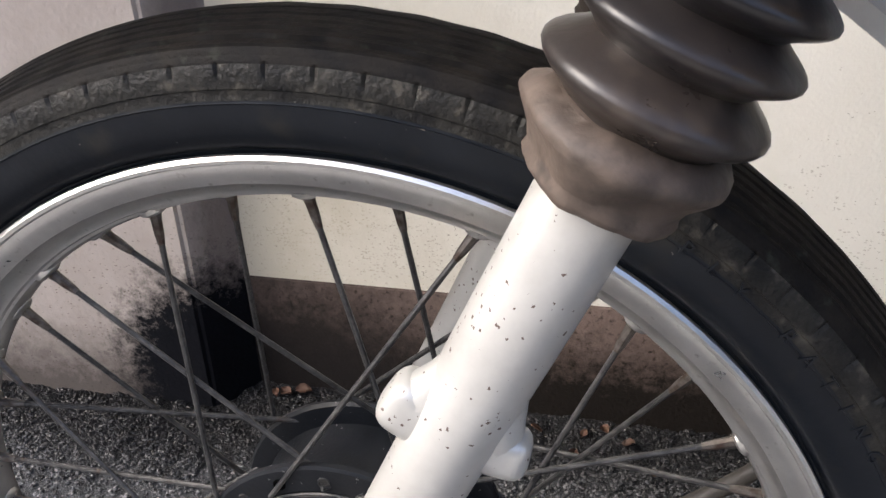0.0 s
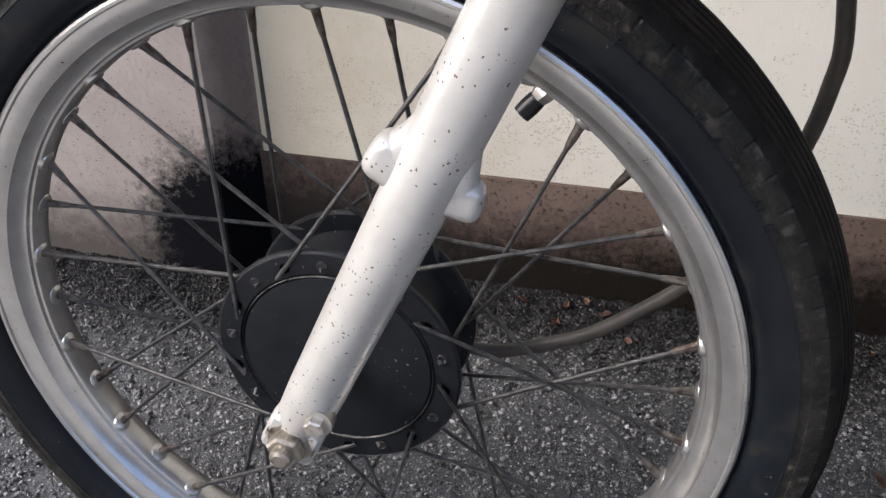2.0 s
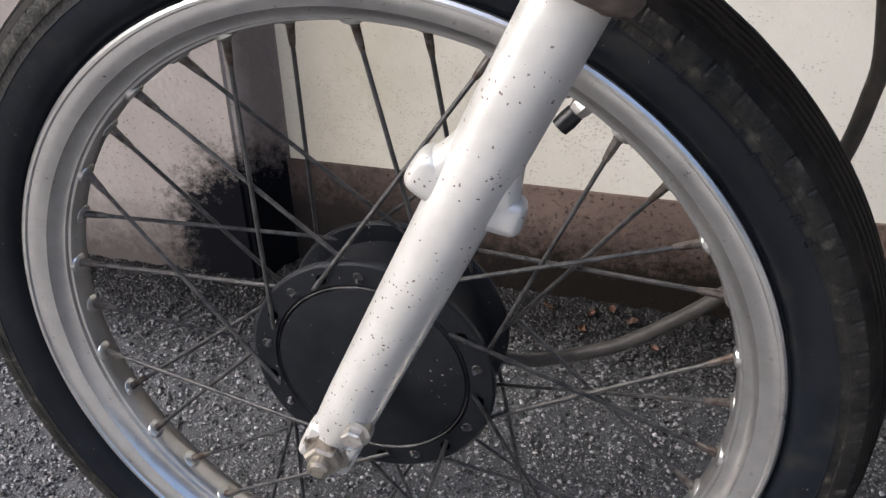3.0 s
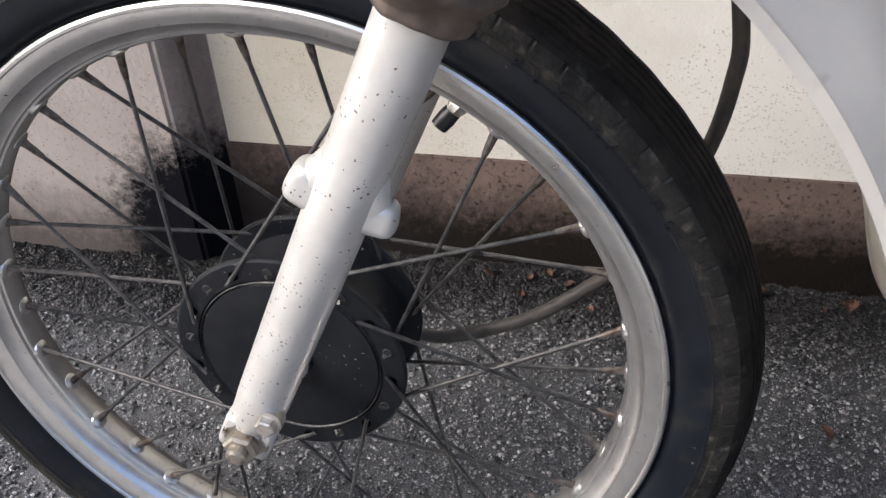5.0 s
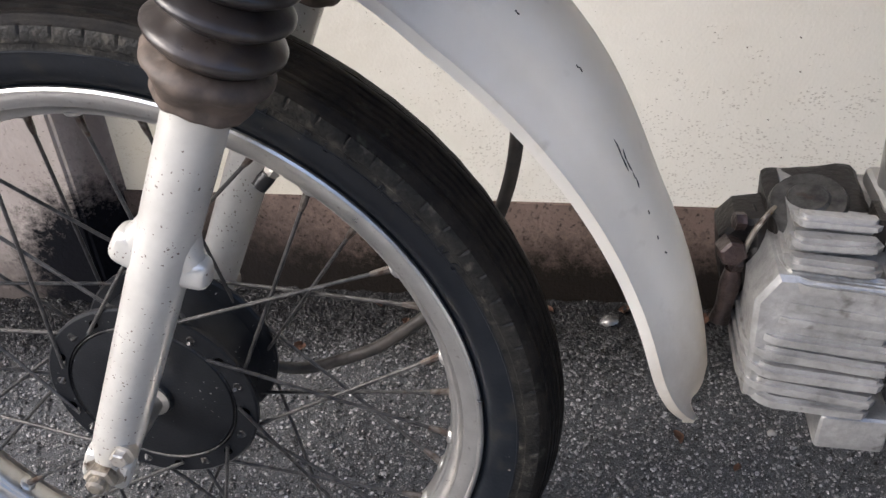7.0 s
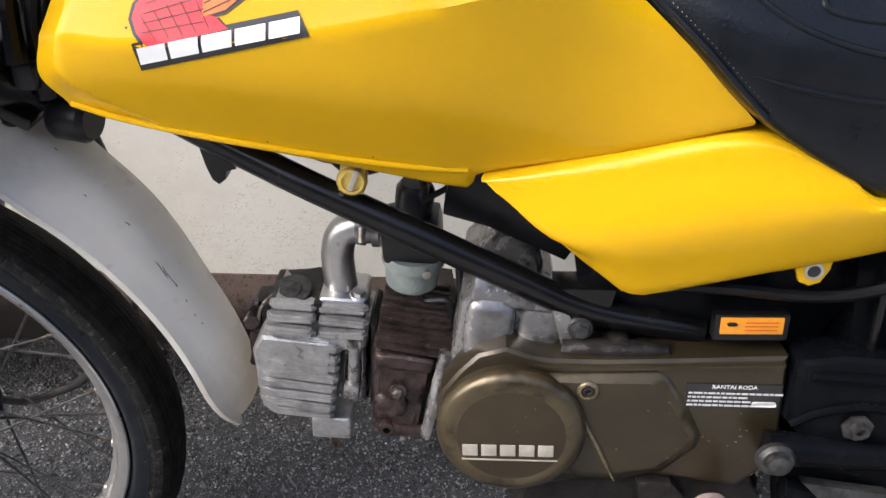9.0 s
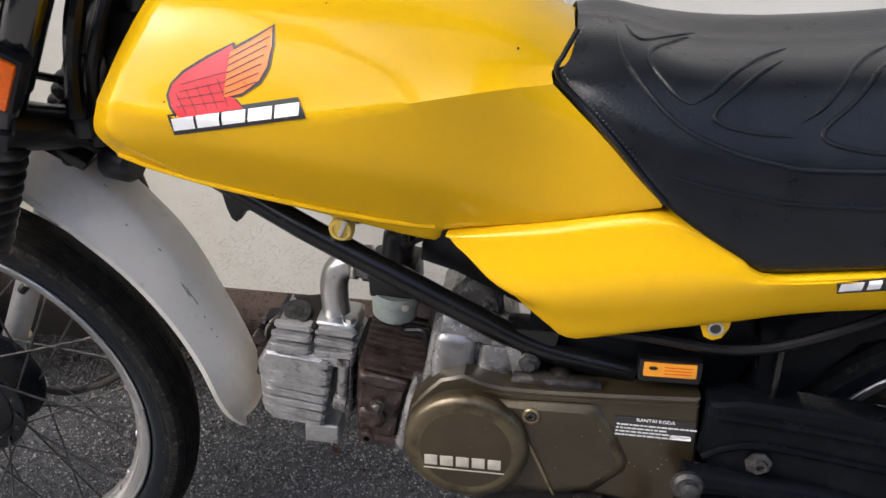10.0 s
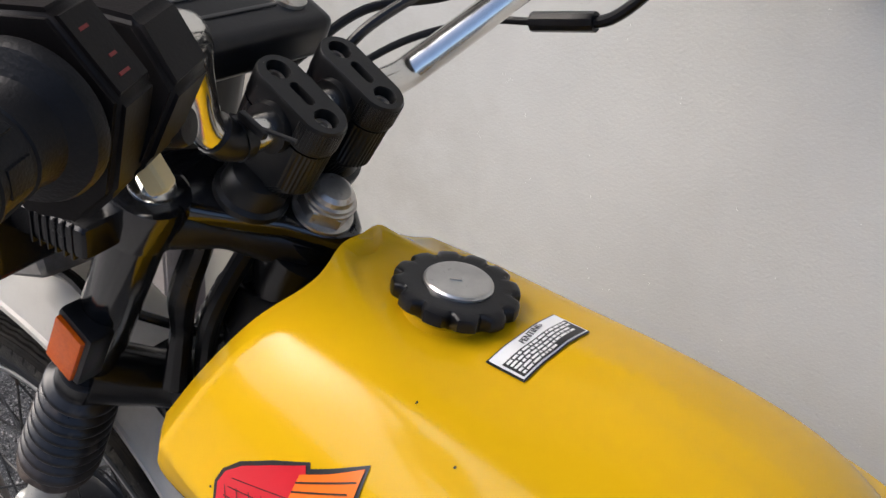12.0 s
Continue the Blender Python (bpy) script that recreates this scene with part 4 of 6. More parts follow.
for k in range(4):
    p, q = Vector((0.3670 + 0.0012 * k, 0.7410 + 0.0065 * k)), Vector((0.4120 + 0.0008 * k, 0.7500 + 0.0085 * k))
    d = Vector((-(q - p).y, (q - p).x)).normalized() * 0.0003
    decal("feather_line", [tuple(p - d), tuple(q - d), tuple(q + d), tuple(p + d)], M_INK, emblem, TANK_TREE, 0.0015)
for k in range(5):
    x0, x1 = 0.3630 + 0.0237 * k, 0.3630 + 0.0237 * k + 0.0212
    lo = lambda x: 0.7185 + (x - 0.362) * 0.222
    hi = lambda x: 0.7300 + (x - 0.362) * 0.218
    decal("white_bar", [(x0, lo(x0)), (x1, lo(x1)), (x1, hi(x1)), (x0, hi(x0))], M_WHITE, emblem, TANK_TREE, 0.0014)
# paint chips and dust specks
rnd = random.Random(11)
for x, z in ((0.491, 0.836), (0.452, 0.846), (0.402, 0.790), (0.356, 0.744), (0.655, 0.812), (0.44, 0.6595), (0.335, 0.676), (0.52, 0.650)):
    c = rnd.uniform(0.0006, 0.0013)
    decal("paint_chip", [(x + c * math.cos(a) * rnd.uniform(0.6, 1.4), z + c * math.sin(a) * rnd.uniform(0.6, 1.3)) for a in (0, 1.2, 2.5, 3.9, 5.2)], M_BOOT, tank, TANK_TREE, 0.0006)
# rolled seam along the lower edge of the tank
seam = [Vector((x, side_y(TANK_TREE, x, z + 0.004, 0.0) + 0.001, z)) for x, z in ((0.287, 0.6825), (0.33, 0.6725), (0.40, 0.6605), (0.48, 0.649), (0.545, 0.6425), (0.592, 0.6395))]
part("seam", tube(seam, 0.0028, 10, 40), M_YELLOW, tank)

CAP = Vector((0.420, 0.0, 0.8645))


def make_cap():
    bm = bmesh.new()
    n, lobes = 108, 12
    rings = []
    for h, r, d in ((0.0, 0.031, 0.0), (0.0012, 0.035, 0.0), (0.0022, 0.0378, 0.55), (0.0034, 0.0400, 1.0), (0.0092, 0.0400, 1.0), (0.0112, 0.0392, 1.0), (0.0122, 0.0375, 0.95), (0.0126, 0.0330, 0.0), (0.0126, 0.0285, 0.0), (0.0124, 0.0225, 0.0)):
        ring = []
        for j in range(n):
            a = 2 * math.pi * j / n
            s = max(0.0, math.cos(lobes * a)) ** 1.5
            rr = r - 0.0052 * d * s
            ring.append(CAP + Vector((rr * math.cos(a), rr * math.sin(a), h - 0.08 * rr * math.sin(a))))
        rings.append(ring)
    c = part("filler_cap", skin(rings), M_PLASTIC, tank, "black scalloped filler cap with a metal centre", 40)
    part("cap_insert", lathe([(0.0110, 0.0220), (0.0138, 0.0218), (0.0150, 0.0205), (0.0153, 0.019), (0.0150, 0.0175), (0.0150, 0.0)], CAP, (0, 0.08, 1), 48), M_RIM, c, "brushed metal cap insert", 25)
    part("key_slot", rbox((0.0075, 0.0016, 0.0012), Matrix.Translation(CAP + Vector((-0.001, -0.001, 0.0153))) @ pose(0, 0, 0, 0, 0, 40), 0.0004), M_STEEL, c)
    part("filler_neck", lathe([(-0.008, 0.0325), (-0.001, 0.0315), (0.0015, 0.029), (0.002, 0.02)], CAP, (0, 0, 1), 48), M_YELLOW, tank)


make_cap()


def top_sticker(name, x0, x1, y0, y1, material, lift, parent, skew=0.0, label="", slide=0.0):
    bm = bmesh.new()
    long = y1 - y0 > 0.02
    bmesh.ops.create_grid(bm, x_segments=10 if long else 2, y_segments=24 if long else 4, size=0.5)
    for v in bm.verts:
        fx, fy = v.co.x + 0.5, v.co.y + 0.5
        x, y = x0 + slide + (x1 - x0) * fx + skew * fy, y0 + (y1 - y0) * fy
        v.co = (x, y, top_z(TANK_TREE, x, y, lift))
    return part(name, bm, material, parent, label, 80)


note = top_sticker("warning_sticker", 0.4655, 0.4915, -0.0310, 0.0385, M_INK, 0.0010, tank, 0.004, "small black and white warning sticker")
top_sticker("white_band", 0.4667, 0.4905, -0.0298, 0.0373, M_WHITE, 0.0016, note, 0.004)
top_sticker("black_panel", 0.4748, 0.4896, -0.0285, 0.0355, M_INK, 0.0021, note, 0.004)
rnd = random.Random(9)
for k in range(5):
    y = -0.0270
    while y < (0.0320, 0.0290, 0.0240, 0.0270, 0.0020)[k]:
        w = rnd.uniform(0.002, 0.007)
        top_sticker("print_word", 0.4760 + 0.0027 * k, 0.4776 + 0.0027 * k, y, y + w, M_WHITE, 0.0026, note, 0.004 * w / 0.0695, slide=0.004 * (y + 0.031) / 0.0695)
        y += w + 0.0010
word = letters("PENTING", 0.0058, 0.00015, pose(0.4727, 0.0045, 0.0, 0, 0, 94))
for v in word.verts:
    v.co.z = top_z(TANK_TREE, v.co.x, v.co.y, 0.0027 + v.co.z)
part("word", word, M_INK, note)

# side cover below the seat
cover_back_edge = [(0.6086, -0.066, 0.6413), (0.6918, -0.088, 0.6659), (0.789, -0.106, 0.6905), (0.85, -0.118, 0.664), (0.878, -0.118, 0.648), (0.963, -0.118, 0.66), (1.32, -0.1, 0.712)]
cover_top_edge = [(0.6026, -0.088, 0.6328), (0.6916, -0.108, 0.6563), (0.792, -0.128, 0.682), (0.851, -0.14, 0.6595), (0.88, -0.141, 0.6435), (0.963, -0.14, 0.6555), (1.32, -0.12, 0.706)]
cover_top_round = [(0.6066, -0.091, 0.6313), (0.6875, -0.112, 0.6412), (0.792, -0.132, 0.6645), (0.85, -0.143, 0.652), (0.88, -0.143, 0.64), (0.963, -0.142, 0.651), (1.32, -0.123, 0.7)]
cover_face = [(0.6148, -0.095, 0.6244), (0.6748, -0.118, 0.5939), (0.7893, -0.138, 0.6211), (0.86, -0.145, 0.634), (0.959, -0.143, 0.648), (1.32, -0.125, 0.695)]
cover_bevel = [(0.619, -0.092, 0.6215), (0.698, -0.11, 0.571), (0.7436, -0.118, 0.5703), (0.855, -0.134, 0.604), (0.97, -0.132, 0.628), (1.32, -0.118, 0.68)]
cover_bottom_edge = [(0.6232, -0.087, 0.6176), (0.7132, -0.102, 0.5501), (0.7264, -0.106, 0.5467), (0.7436, -0.108, 0.5488), (0.855, -0.122, 0.5865), (0.974, -0.12, 0.6155), (1.32, -0.11, 0.665)]
cover_inner_edge = [(0.6314, -0.074, 0.6217), (0.7184, -0.089, 0.5572), (0.7326, -0.093, 0.5538), (0.7488, -0.095, 0.5559), (0.855, -0.107, 0.592), (0.974, -0.105, 0.621), (1.32, -0.095, 0.67)]
COVER = [cover_back_edge, cover_top_edge, cover_top_round, cover_face, cover_bevel, cover_bottom_edge, cover_inner_edge]
cover_bm = sheet(rails(COVER, 70, 30))
bmesh.ops.recalc_face_normals(cover_bm, faces=cover_bm.faces)
if sum(f.normal.y for f in cover_bm.faces) > 0:
    bmesh.ops.reverse_faces(cover_bm, faces=cover_bm.faces)
COVER_TREE = BVHTree.FromBMesh(cover_bm)
cover = part("side_cover", cover_bm, M_YELLOW, bike, "yellow angular plastic side cover", 45)
other = cover.copy()
scene.collection.objects.link(other)
other.scale = (1, -1, 1)
badge = decal("model_badge", [(0.9320, 0.6465), (1.02, 0.6655), (1.024, 0.6520), (0.9365, 0.6335)], M_INK, cover, COVER_TREE, 0.0008, "black badge with white shapes")
for k in range(4):
    x0, x1 = 0.9355 + 0.021 * k, 0.9355 + 0.021 * k + (0.0175 if k != 1 else 0.010)
    lo = lambda x: 0.6365 + (x - 0.936) * 0.212
    decal("white_bar", [(x0 + 0.001, lo(x0)), (x1 + 0.001, lo(x1)), (x1, lo(x1) + 0.0095), (x0, lo(x0) + 0.0095)], M_WHITE, badge, COVER_TREE, 0.0012)
lug = part("mounting_lug", slab([(0.8405, 0.5945), (0.8410, 0.5790), (0.8455, 0.5685), (0.8530, 0.5655), (0.8610, 0.5690), (0.8660, 0.5800), (0.8670, 0.6000)], -0.117, -0.110, 0.0018), M_YELLOW, cover, "yellow mounting tab with a screw hole")
part("bushing", lathe([(0, 0.0072), (0.0016, 0.0070), (0.0016, 0.0050), (-0.001, 0.0046)], (0.8540, -0.1168, 0.5785), (0, -1, 0), 24), M_STEEL, lug)
part("screw_hole", lathe([(0.0, 0.0), (0.0, 0.0049), (0.0010, 0.0049), (0.0011, 0.0)], (0.8540, -0.1166, 0.5785), (0, -1, 0), 20), M_INK, lug)

# seat
seat_ridge = [(0.703, 0, 0.8285), (0.735, 0, 0.829), (0.8, 0, 0.817), (0.873, 0, 0.819), (0.953, 0, 0.828), (1.1, 0, 0.85), (1.34, 0, 0.86)]
seat_top = [(0.702, -0.055, 0.824), (0.735, -0.062, 0.825), (0.8, -0.066, 0.813), (0.873, -0.07, 0.815), (0.953, -0.07, 0.824), (1.1, -0.07, 0.846), (1.34, -0.065, 0.855)]
seat_shoulder = [(0.698, -0.085, 0.806), (0.735, -0.096, 0.809), (0.8, -0.106, 0.8), (0.873, -0.108, 0.797), (0.953, -0.108, 0.804), (1.1, -0.106, 0.82), (1.34, -0.095, 0.83)]
seat_roll = [(0.69, -0.102, 0.796), (0.722, -0.121, 0.786), (0.785, -0.137, 0.76), (0.868, -0.138, 0.745), (0.953, -0.137, 0.748), (1.1, -0.134, 0.76), (1.34, -0.12, 0.775)]
seat_side = [(0.688, -0.11, 0.79), (0.726, -0.129, 0.766), (0.786, -0.144, 0.725), (0.866, -0.143, 0.695), (0.956, -0.142, 0.7), (1.1, -0.138, 0.72), (1.34, -0.12, 0.74)]
seat_piping = [(0.687, -0.115, 0.788), (0.731, -0.131, 0.75), (0.786, -0.145, 0.7005), (0.863, -0.143, 0.6545), (0.889, -0.142, 0.6505), (0.962, -0.141, 0.6615), (1.1, -0.137, 0.682), (1.34, -0.12, 0.715)]
seat_hem = [(0.692, -0.098, 0.784), (0.733, -0.113, 0.745), (0.788, -0.128, 0.695), (0.865, -0.126, 0.65), (0.89, -0.126, 0.646), (0.962, -0.125, 0.657), (1.1, -0.122, 0.678), (1.34, -0.11, 0.712)]
SEAT = [seat_ridge, seat_top, seat_shoulder, seat_roll, seat_side, seat_piping, seat_hem]


def make_seat():
    cols = rails(SEAT, 72, 30)
    front = [[Vector((p.x + 0.006, p.y * 0.93, p.z - 0.004)) for p in cols[0]], [Vector((p.x + 0.012, 0, p.z - 0.008)) for p in cols[0]]]
    end = [[Vector((p.x, 0, p.z)) for p in cols[-1]]]
    return mirrored(sheet(front[::-1] + cols + end))


seat_bm = make_seat()
SEAT_TREE = BVHTree.FromBMesh(seat_bm)
seat = part("seat", seat_bm, M_SEAT, bike, "black vinyl dual seat with heat-pressed seams", 60)


SEAT_SKIN = BVHTree.FromPolygons([v.co for v in seat.data.vertices], [tuple(p.vertices) for p in seat.data.polygons])


def seam_line(pts, r):
    """A pressed welt that lies on the seat cover along a few guide points."""
    line = []
    for p in catmull(pts, 44):
        q, n = SEAT_SKIN.find_nearest(p)[:2]
        line.append(q)
    n = len(line)
    part("pressed_seam", tube(line, [r * 0.3] + [r] * 6 + [r * 0.3], 8, n), M_SEAT, seat)


SETTLE[0] = None
V_SEAM = [(0.8701, -0.0844, 0.8048), (0.8520, -0.107, 0.8022), (0.8337, -0.1267, 0.7937), (0.8205, -0.1367, 0.7854), (0.8157, -0.1417, 0.7803), (0.8160, -0.145, 0.7762), (0.8262, -0.1474, 0.7721), (0.8472, -0.1483, 0.7689), (0.8738, -0.1487, 0.7674)]
V_ARM = [(0.7997, -0.1384, 0.7847), (0.8128, -0.1306, 0.7916), (0.8306, -0.1107, 0.8013), (0.8580, -0.0718, 0.8036), (0.8806, -0.0458, 0.8033)]
seam_line([(0.7408, -0.0628, 0.8152), (0.7449, -0.101, 0.8088), (0.7558, -0.1226, 0.7986), (0.7713, -0.1385, 0.7851), (0.7866, -0.1481, 0.7741), (0.8039, -0.1535, 0.7653), (0.8319, -0.1565, 0.7558), (0.8615, -0.1577, 0.7500), (0.90, -0.159, 0.7475), (1.05, -0.158, 0.757)], 0.0021)
seam_line([(0.8058, -0.020, 0.8005), (0.7958, -0.032, 0.802), (0.7716, -0.0806, 0.8089), (0.7659, -0.0993, 0.8081), (0.7690, -0.1139, 0.8031), (0.7836, -0.1315, 0.7914), (0.7943, -0.1378, 0.7855), (0.7997, -0.1384, 0.7847)], 0.0021)
for k in range(3):
    step = Vector((0.0792 * k, -0.005 * k, -0.007 * k))
    seam_line([Vector(p) + step for p in V_ARM], 0.0019)
    seam_line([Vector(p) + step for p in V_SEAM], 0.0021)
seam_line([(0.7762, -0.1592, 0.738), (0.8021, -0.1617, 0.7317), (0.8280, -0.1621, 0.7263), (0.8537, -0.162, 0.7226), (0.8871, -0.1627, 0.72), (1.0, -0.16, 0.724)], 0.0022)
seam_line([(0.7516, -0.0267, 0.8116), (0.7562, -0.0611, 0.8123), (0.7643, -0.0664, 0.8106), (0.7863, -0.0312, 0.8036), (0.8138, -0.0004, 0.7995)], 0.0014)
SETTLE[0] = BODY_SEAT
edge = [Vector((x, side_y(SEAT_TREE, x + 0.004, z + 0.003, 0.0005), z)) for x, z in ((0.7005, 0.832), (0.692, 0.812), (0.688, 0.797), (0.708, 0.776), (0.731, 0.754), (0.759, 0.727), (0.786, 0.7015))]
part("edge_piping", tube(edge, 0.0022, 8, 60), M_SEAT, seat)
for i, p in enumerate(catmull(edge, 44)):
    q = catmull(edge, 88)[min(87, 2 * i + 1)]
    part("stitch", tube([p + Vector((0.004, -0.0022, 0.0025)), q + Vector((0.004, -0.0022, 0.0025))], 0.00035, 5), M_LENS, seat)

# frame: spine below the tank, sloping tube to the engine, and the dark middle
part("frame_tube", tube([(0.300, -0.045, 0.688), (0.350, -0.036, 0.655), (0.410, -0.046, 0.6295), (0.462, -0.055, 0.6085), (0.544, -0.062, 0.575), (0.628, -0.061, 0.537), (0.70, -0.058, 0.506), (0.80, -0.055, 0.488)], 0.0132, 18, 60), M_BLACK, bike, "black painted sloping frame tube", 60)
part("wire_bundle", rough(tube([(0.29, -0.020, 0.715), (0.34, -0.022, 0.688), (0.40, -0.026, 0.664), (0.455, -0.030, 0.641), (0.50, -0.036, 0.622)], [0.018, 0.017, 0.015, 0.013, 0.010], 14, 40), 0.02, 0.004, 60.0), M_SOOT, bike, "brown-black taped wiring bundle")
part("coil_box", rough(rbox((0.10, 0.045, 0.040), pose(0.545, 0.0, 0.630, 0, 12, 0), 0.010, 3), 0.015, 0.003, 50.0), M_PLASTIC, bike, "black ignition coil box under the tank")
part("frame_spine", slab([(0.24, 0.80), (0.33, 0.815), (0.62, 0.76), (0.80, 0.70), (0.95, 0.66), (1.25, 0.68), (1.25, 0.64), (0.95, 0.615), (0.70, 0.615), (0.60, 0.665), (0.40, 0.69), (0.30, 0.70), (0.255, 0.70)], -0.028, 0.028, 0.006), M_BLACK, bike, "black pressed-steel frame spine")
part("cable_bracket", slab([(0.338, 0.672), (0.350, 0.636), (0.357, 0.606), (0.362, 0.593), (0.368, 0.589), (0.374, 0.594), (0.376, 0.602), (0.384, 0.604), (0.388, 0.618), (0.398, 0.630), (0.395, 0.655)], -0.016, 0.004, 0.003), M_PLASTIC, bike, "black cable bracket")
part("horn", blend(lathe([(0, 0.0), (0, 0.019), (0.004, 0.021), (0.030, 0.021), (0.036, 0.017), (0.036, 0.0)], (0.228, -0.012, 0.648), (1, -0.15, -0.05), 28), rbox((0.02, 0.03, 0.012), pose(0.245, -0.01, 0.678), 0.003)), M_PLASTIC, bike, "black round horn")
part("rear_frame_plate", slab([(0.690, 0.530), (0.72, 0.556), (0.80, 0.575), (0.90, 0.60), (1.05, 0.63), (1.05, 0.56), (0.93, 0.545), (0.905, 0.50), (0.90, 0.44), (0.86, 0.43), (0.85, 0.47), (0.76, 0.475), (0.70, 0.48)], -0.055, 0.055, 0.006), M_CASE, bike, "black frame plate behind the engine")
part("inner_mudguard", slab([(0.90, 0.60), (0.93, 0.63), (1.25, 0.66), (1.30, 0.62), (1.10, 0.60), (1.0, 0.56), (0.945, 0.48), (0.925, 0.40), (0.905, 0.40), (0.915, 0.50)], -0.075, 0.075, 0.008), M_CASE, bike, "matt black inner rear mudguard")
part("seat_strut", tube([(0.925, -0.085, 0.56), (0.928, -0.088, 0.50), (0.932, -0.088, 0.47)], 0.0035, 8), M_BLACK, bike)
part("wiring_loom", tube([(0.72, -0.085, 0.545), (0.80, -0.088, 0.548), (0.87, -0.095, 0.548), (0.92, -0.098, 0.560), (0.98, -0.098, 0.590), (1.03, -0.09, 0.62)], 0.006, 10), M_PLASTIC, bike, "black sleeved wiring loom")
hold = part("reflector_holder", rbox((0.060, 0.014, 0.026), pose(0.8290, -0.083, 0.5125, 0, -3.5, 0), 0.003), M_PLASTIC, bike, "orange label strip on a black holder")
part("orange_label", rbox((0.050, 0.003, 0.0155), pose(0.8285, -0.0905, 0.5150, 0, -3.5, 0), 0.001), M_LABEL, hold)
for k in range(3):
    part("print_line", rbox((0.026, 0.0006, 0.0008), pose(0.836, -0.0922, 0.5190 - 0.0036 * k, 0, -3.5, 0), 0.0), M_AMBER, hold)
part("print_mark", rbox((0.008, 0.0006, 0.003), pose(0.812, -0.0922, 0.5165, 0, -3.5, 0), 0.002), M_INK, hold)

# engine
engine = new("engine")
engine.parent = bike
engine["label"] = "small horizontal air-cooled engine, dirty cast alloy"


def plate_xy(x0, x1, y0, y1, z, th, corner, teeth=0.0):
    """A cooling fin: a thin level plate with a rounded front corner."""
    pts = []
    for k in range(7):
        a = math.pi / 2 * k / 6
        pts.append((x0 + corner * (1 - math.sin(a)), y0 + corner * (1 - math.cos(a))))
    pts += [(x0, y1), (x1, y1), (x1 + teeth, y0 + 0.004), (x1 - 0.002, y0)]
    bm = bmesh.new()
    lo = [bm.verts.new((x, y, z - th / 2)) for x, y in pts]
    hi = [bm.verts.new((x, y, z + th / 2)) for x, y in pts]
    n = len(pts)
    bm.faces.new(lo[::-1])
    bm.faces.new(hi)
    for i in range(n):
        bm.faces.new((lo[i], lo[(i + 1) % n], hi[(i + 1) % n], hi[i]))
    bmesh.ops.recalc_face_normals(bm, faces=bm.faces)
    bmesh.ops.bevel(bm, geom=[e for e in bm.edges if abs(e.verts[0].co.z - e.verts[1].co.z) < 1e-6], offset=min(0.0026, th * 0.32), segments=2, affect="EDGES")
    return bm


SETTLE[0] = None
head = part("cylinder_head", blend(slab([(0.3975, 0.350), (0.430, 0.343), (0.462, 0.345), (0.472, 0.420), (0.470, 0.432), (0.406, 0.438), (0.3955, 0.420)], -0.0440, 0.046, 0.007, 3), slab([(0.412, 0.425), (0.498, 0.420), (0.500, 0.4500), (0.414, 0.4560)], -0.022, 0.046, 0.004)), M_ALLOY, engine, "sooty cylinder head with grey alloy fins")


def head_fin(x0, x1, y0, z, th, corner, tilt, y1=0.045):
    fin = plate_xy(x0, x1, y0, y1, 0.0, th, corner, 0.002)
    for v in fin.verts:
        v.co.z += 0.0011 * math.sin(90 * v.co.x + 300 * z) * (1 if v.co.y < 0 else 0)
    bmesh.ops.transform(fin, matrix=pose(0.43, 0, z) @ pose(0, 0, 0, 0, tilt, 0) @ pose(-0.43, 0, 0), verts=fin.verts)
    part("fin", fin, M_ALLOY, head)


# the lower block: seven thick fins, bowed out in the middle; above it a shoulder and three split fins that step back
for i in range(8):
    f = i / 7
    head_fin(0.3935 + 0.011 * max(0.0, f - 0.35) ** 1.5 * 1.9 + 0.004 * max(0.0, 0.12 - f) * 8, 0.4660 + 0.0125 * f, -0.0450 - 0.0045 * math.sin(math.pi * min(1.0, 0.25 + f)), 0.3480 + 0.0116 * i, 0.0098 if i < 7 else 0.0108, 0.018, 7.5)
part("head_shoulder", slab([(0.409, 0.425), (0.472, 0.418), (0.503, 0.424), (0.504, 0.436), (0.470, 0.434), (0.411, 0.441)], -0.040, 0.040, 0.005, 3), M_ALLOY, head)
for i in range(3):
    z = 0.4425 + 0.0094 * i
    for x0, x1 in ((0.4085 + 0.0020 * i, 0.4555), (0.4600, 0.5040)):
        head_fin(x0, x1, -0.0435 + 0.0070 * i, z, 0.0082, 0.008 if x0 < 0.44 else 0.002, 4.0, -0.0320 + 0.0070 * i)
part("head_flange", blend(rough(slab([(0.483, 0.352), (0.499, 0.356), (0.503, 0.436), (0.488, 0.438)], -0.036, 0.042, 0.006, 3), 0.008, 0.002, 60.0), rough(tube([(0.4925, -0.038, 0.436), (0.4915, -0.040, 0.40), (0.487, -0.038, 0.372)], [0.0075, 0.0060, 0.0075], 14, 20), 0.02, 0.0012, 90.0)), M_GRIMY, head, "grimy flange of the cylinder head")
part("head_nut", rbox((0.0150, 0.014, 0.0165), pose(0.487, -0.041, 0.3755, 0, 9, 0), 0.003, 2), M_GRIMY, head)
part("head_nut", rbox((0.0130, 0.012, 0.0130), pose(0.4935, -0.038, 0.4290, 0, 9, 0), 0.003, 2), M_ALLOY, head)
part("drain_boss", rbox((0.040, 0.034, 0.027), pose(0.4635, -0.026, 0.3245, 0, 2, 0), 0.004, 3), M_ALLOY, head)
part("rocker_box", rough(rbox((0.054, 0.052, 0.030), pose(0.4330, 0.024, 0.4400, 6, -4, 0), 0.007, 3), 0.010, 0.0014, 70.0), M_SOOT, head, "sooty black rocker box")
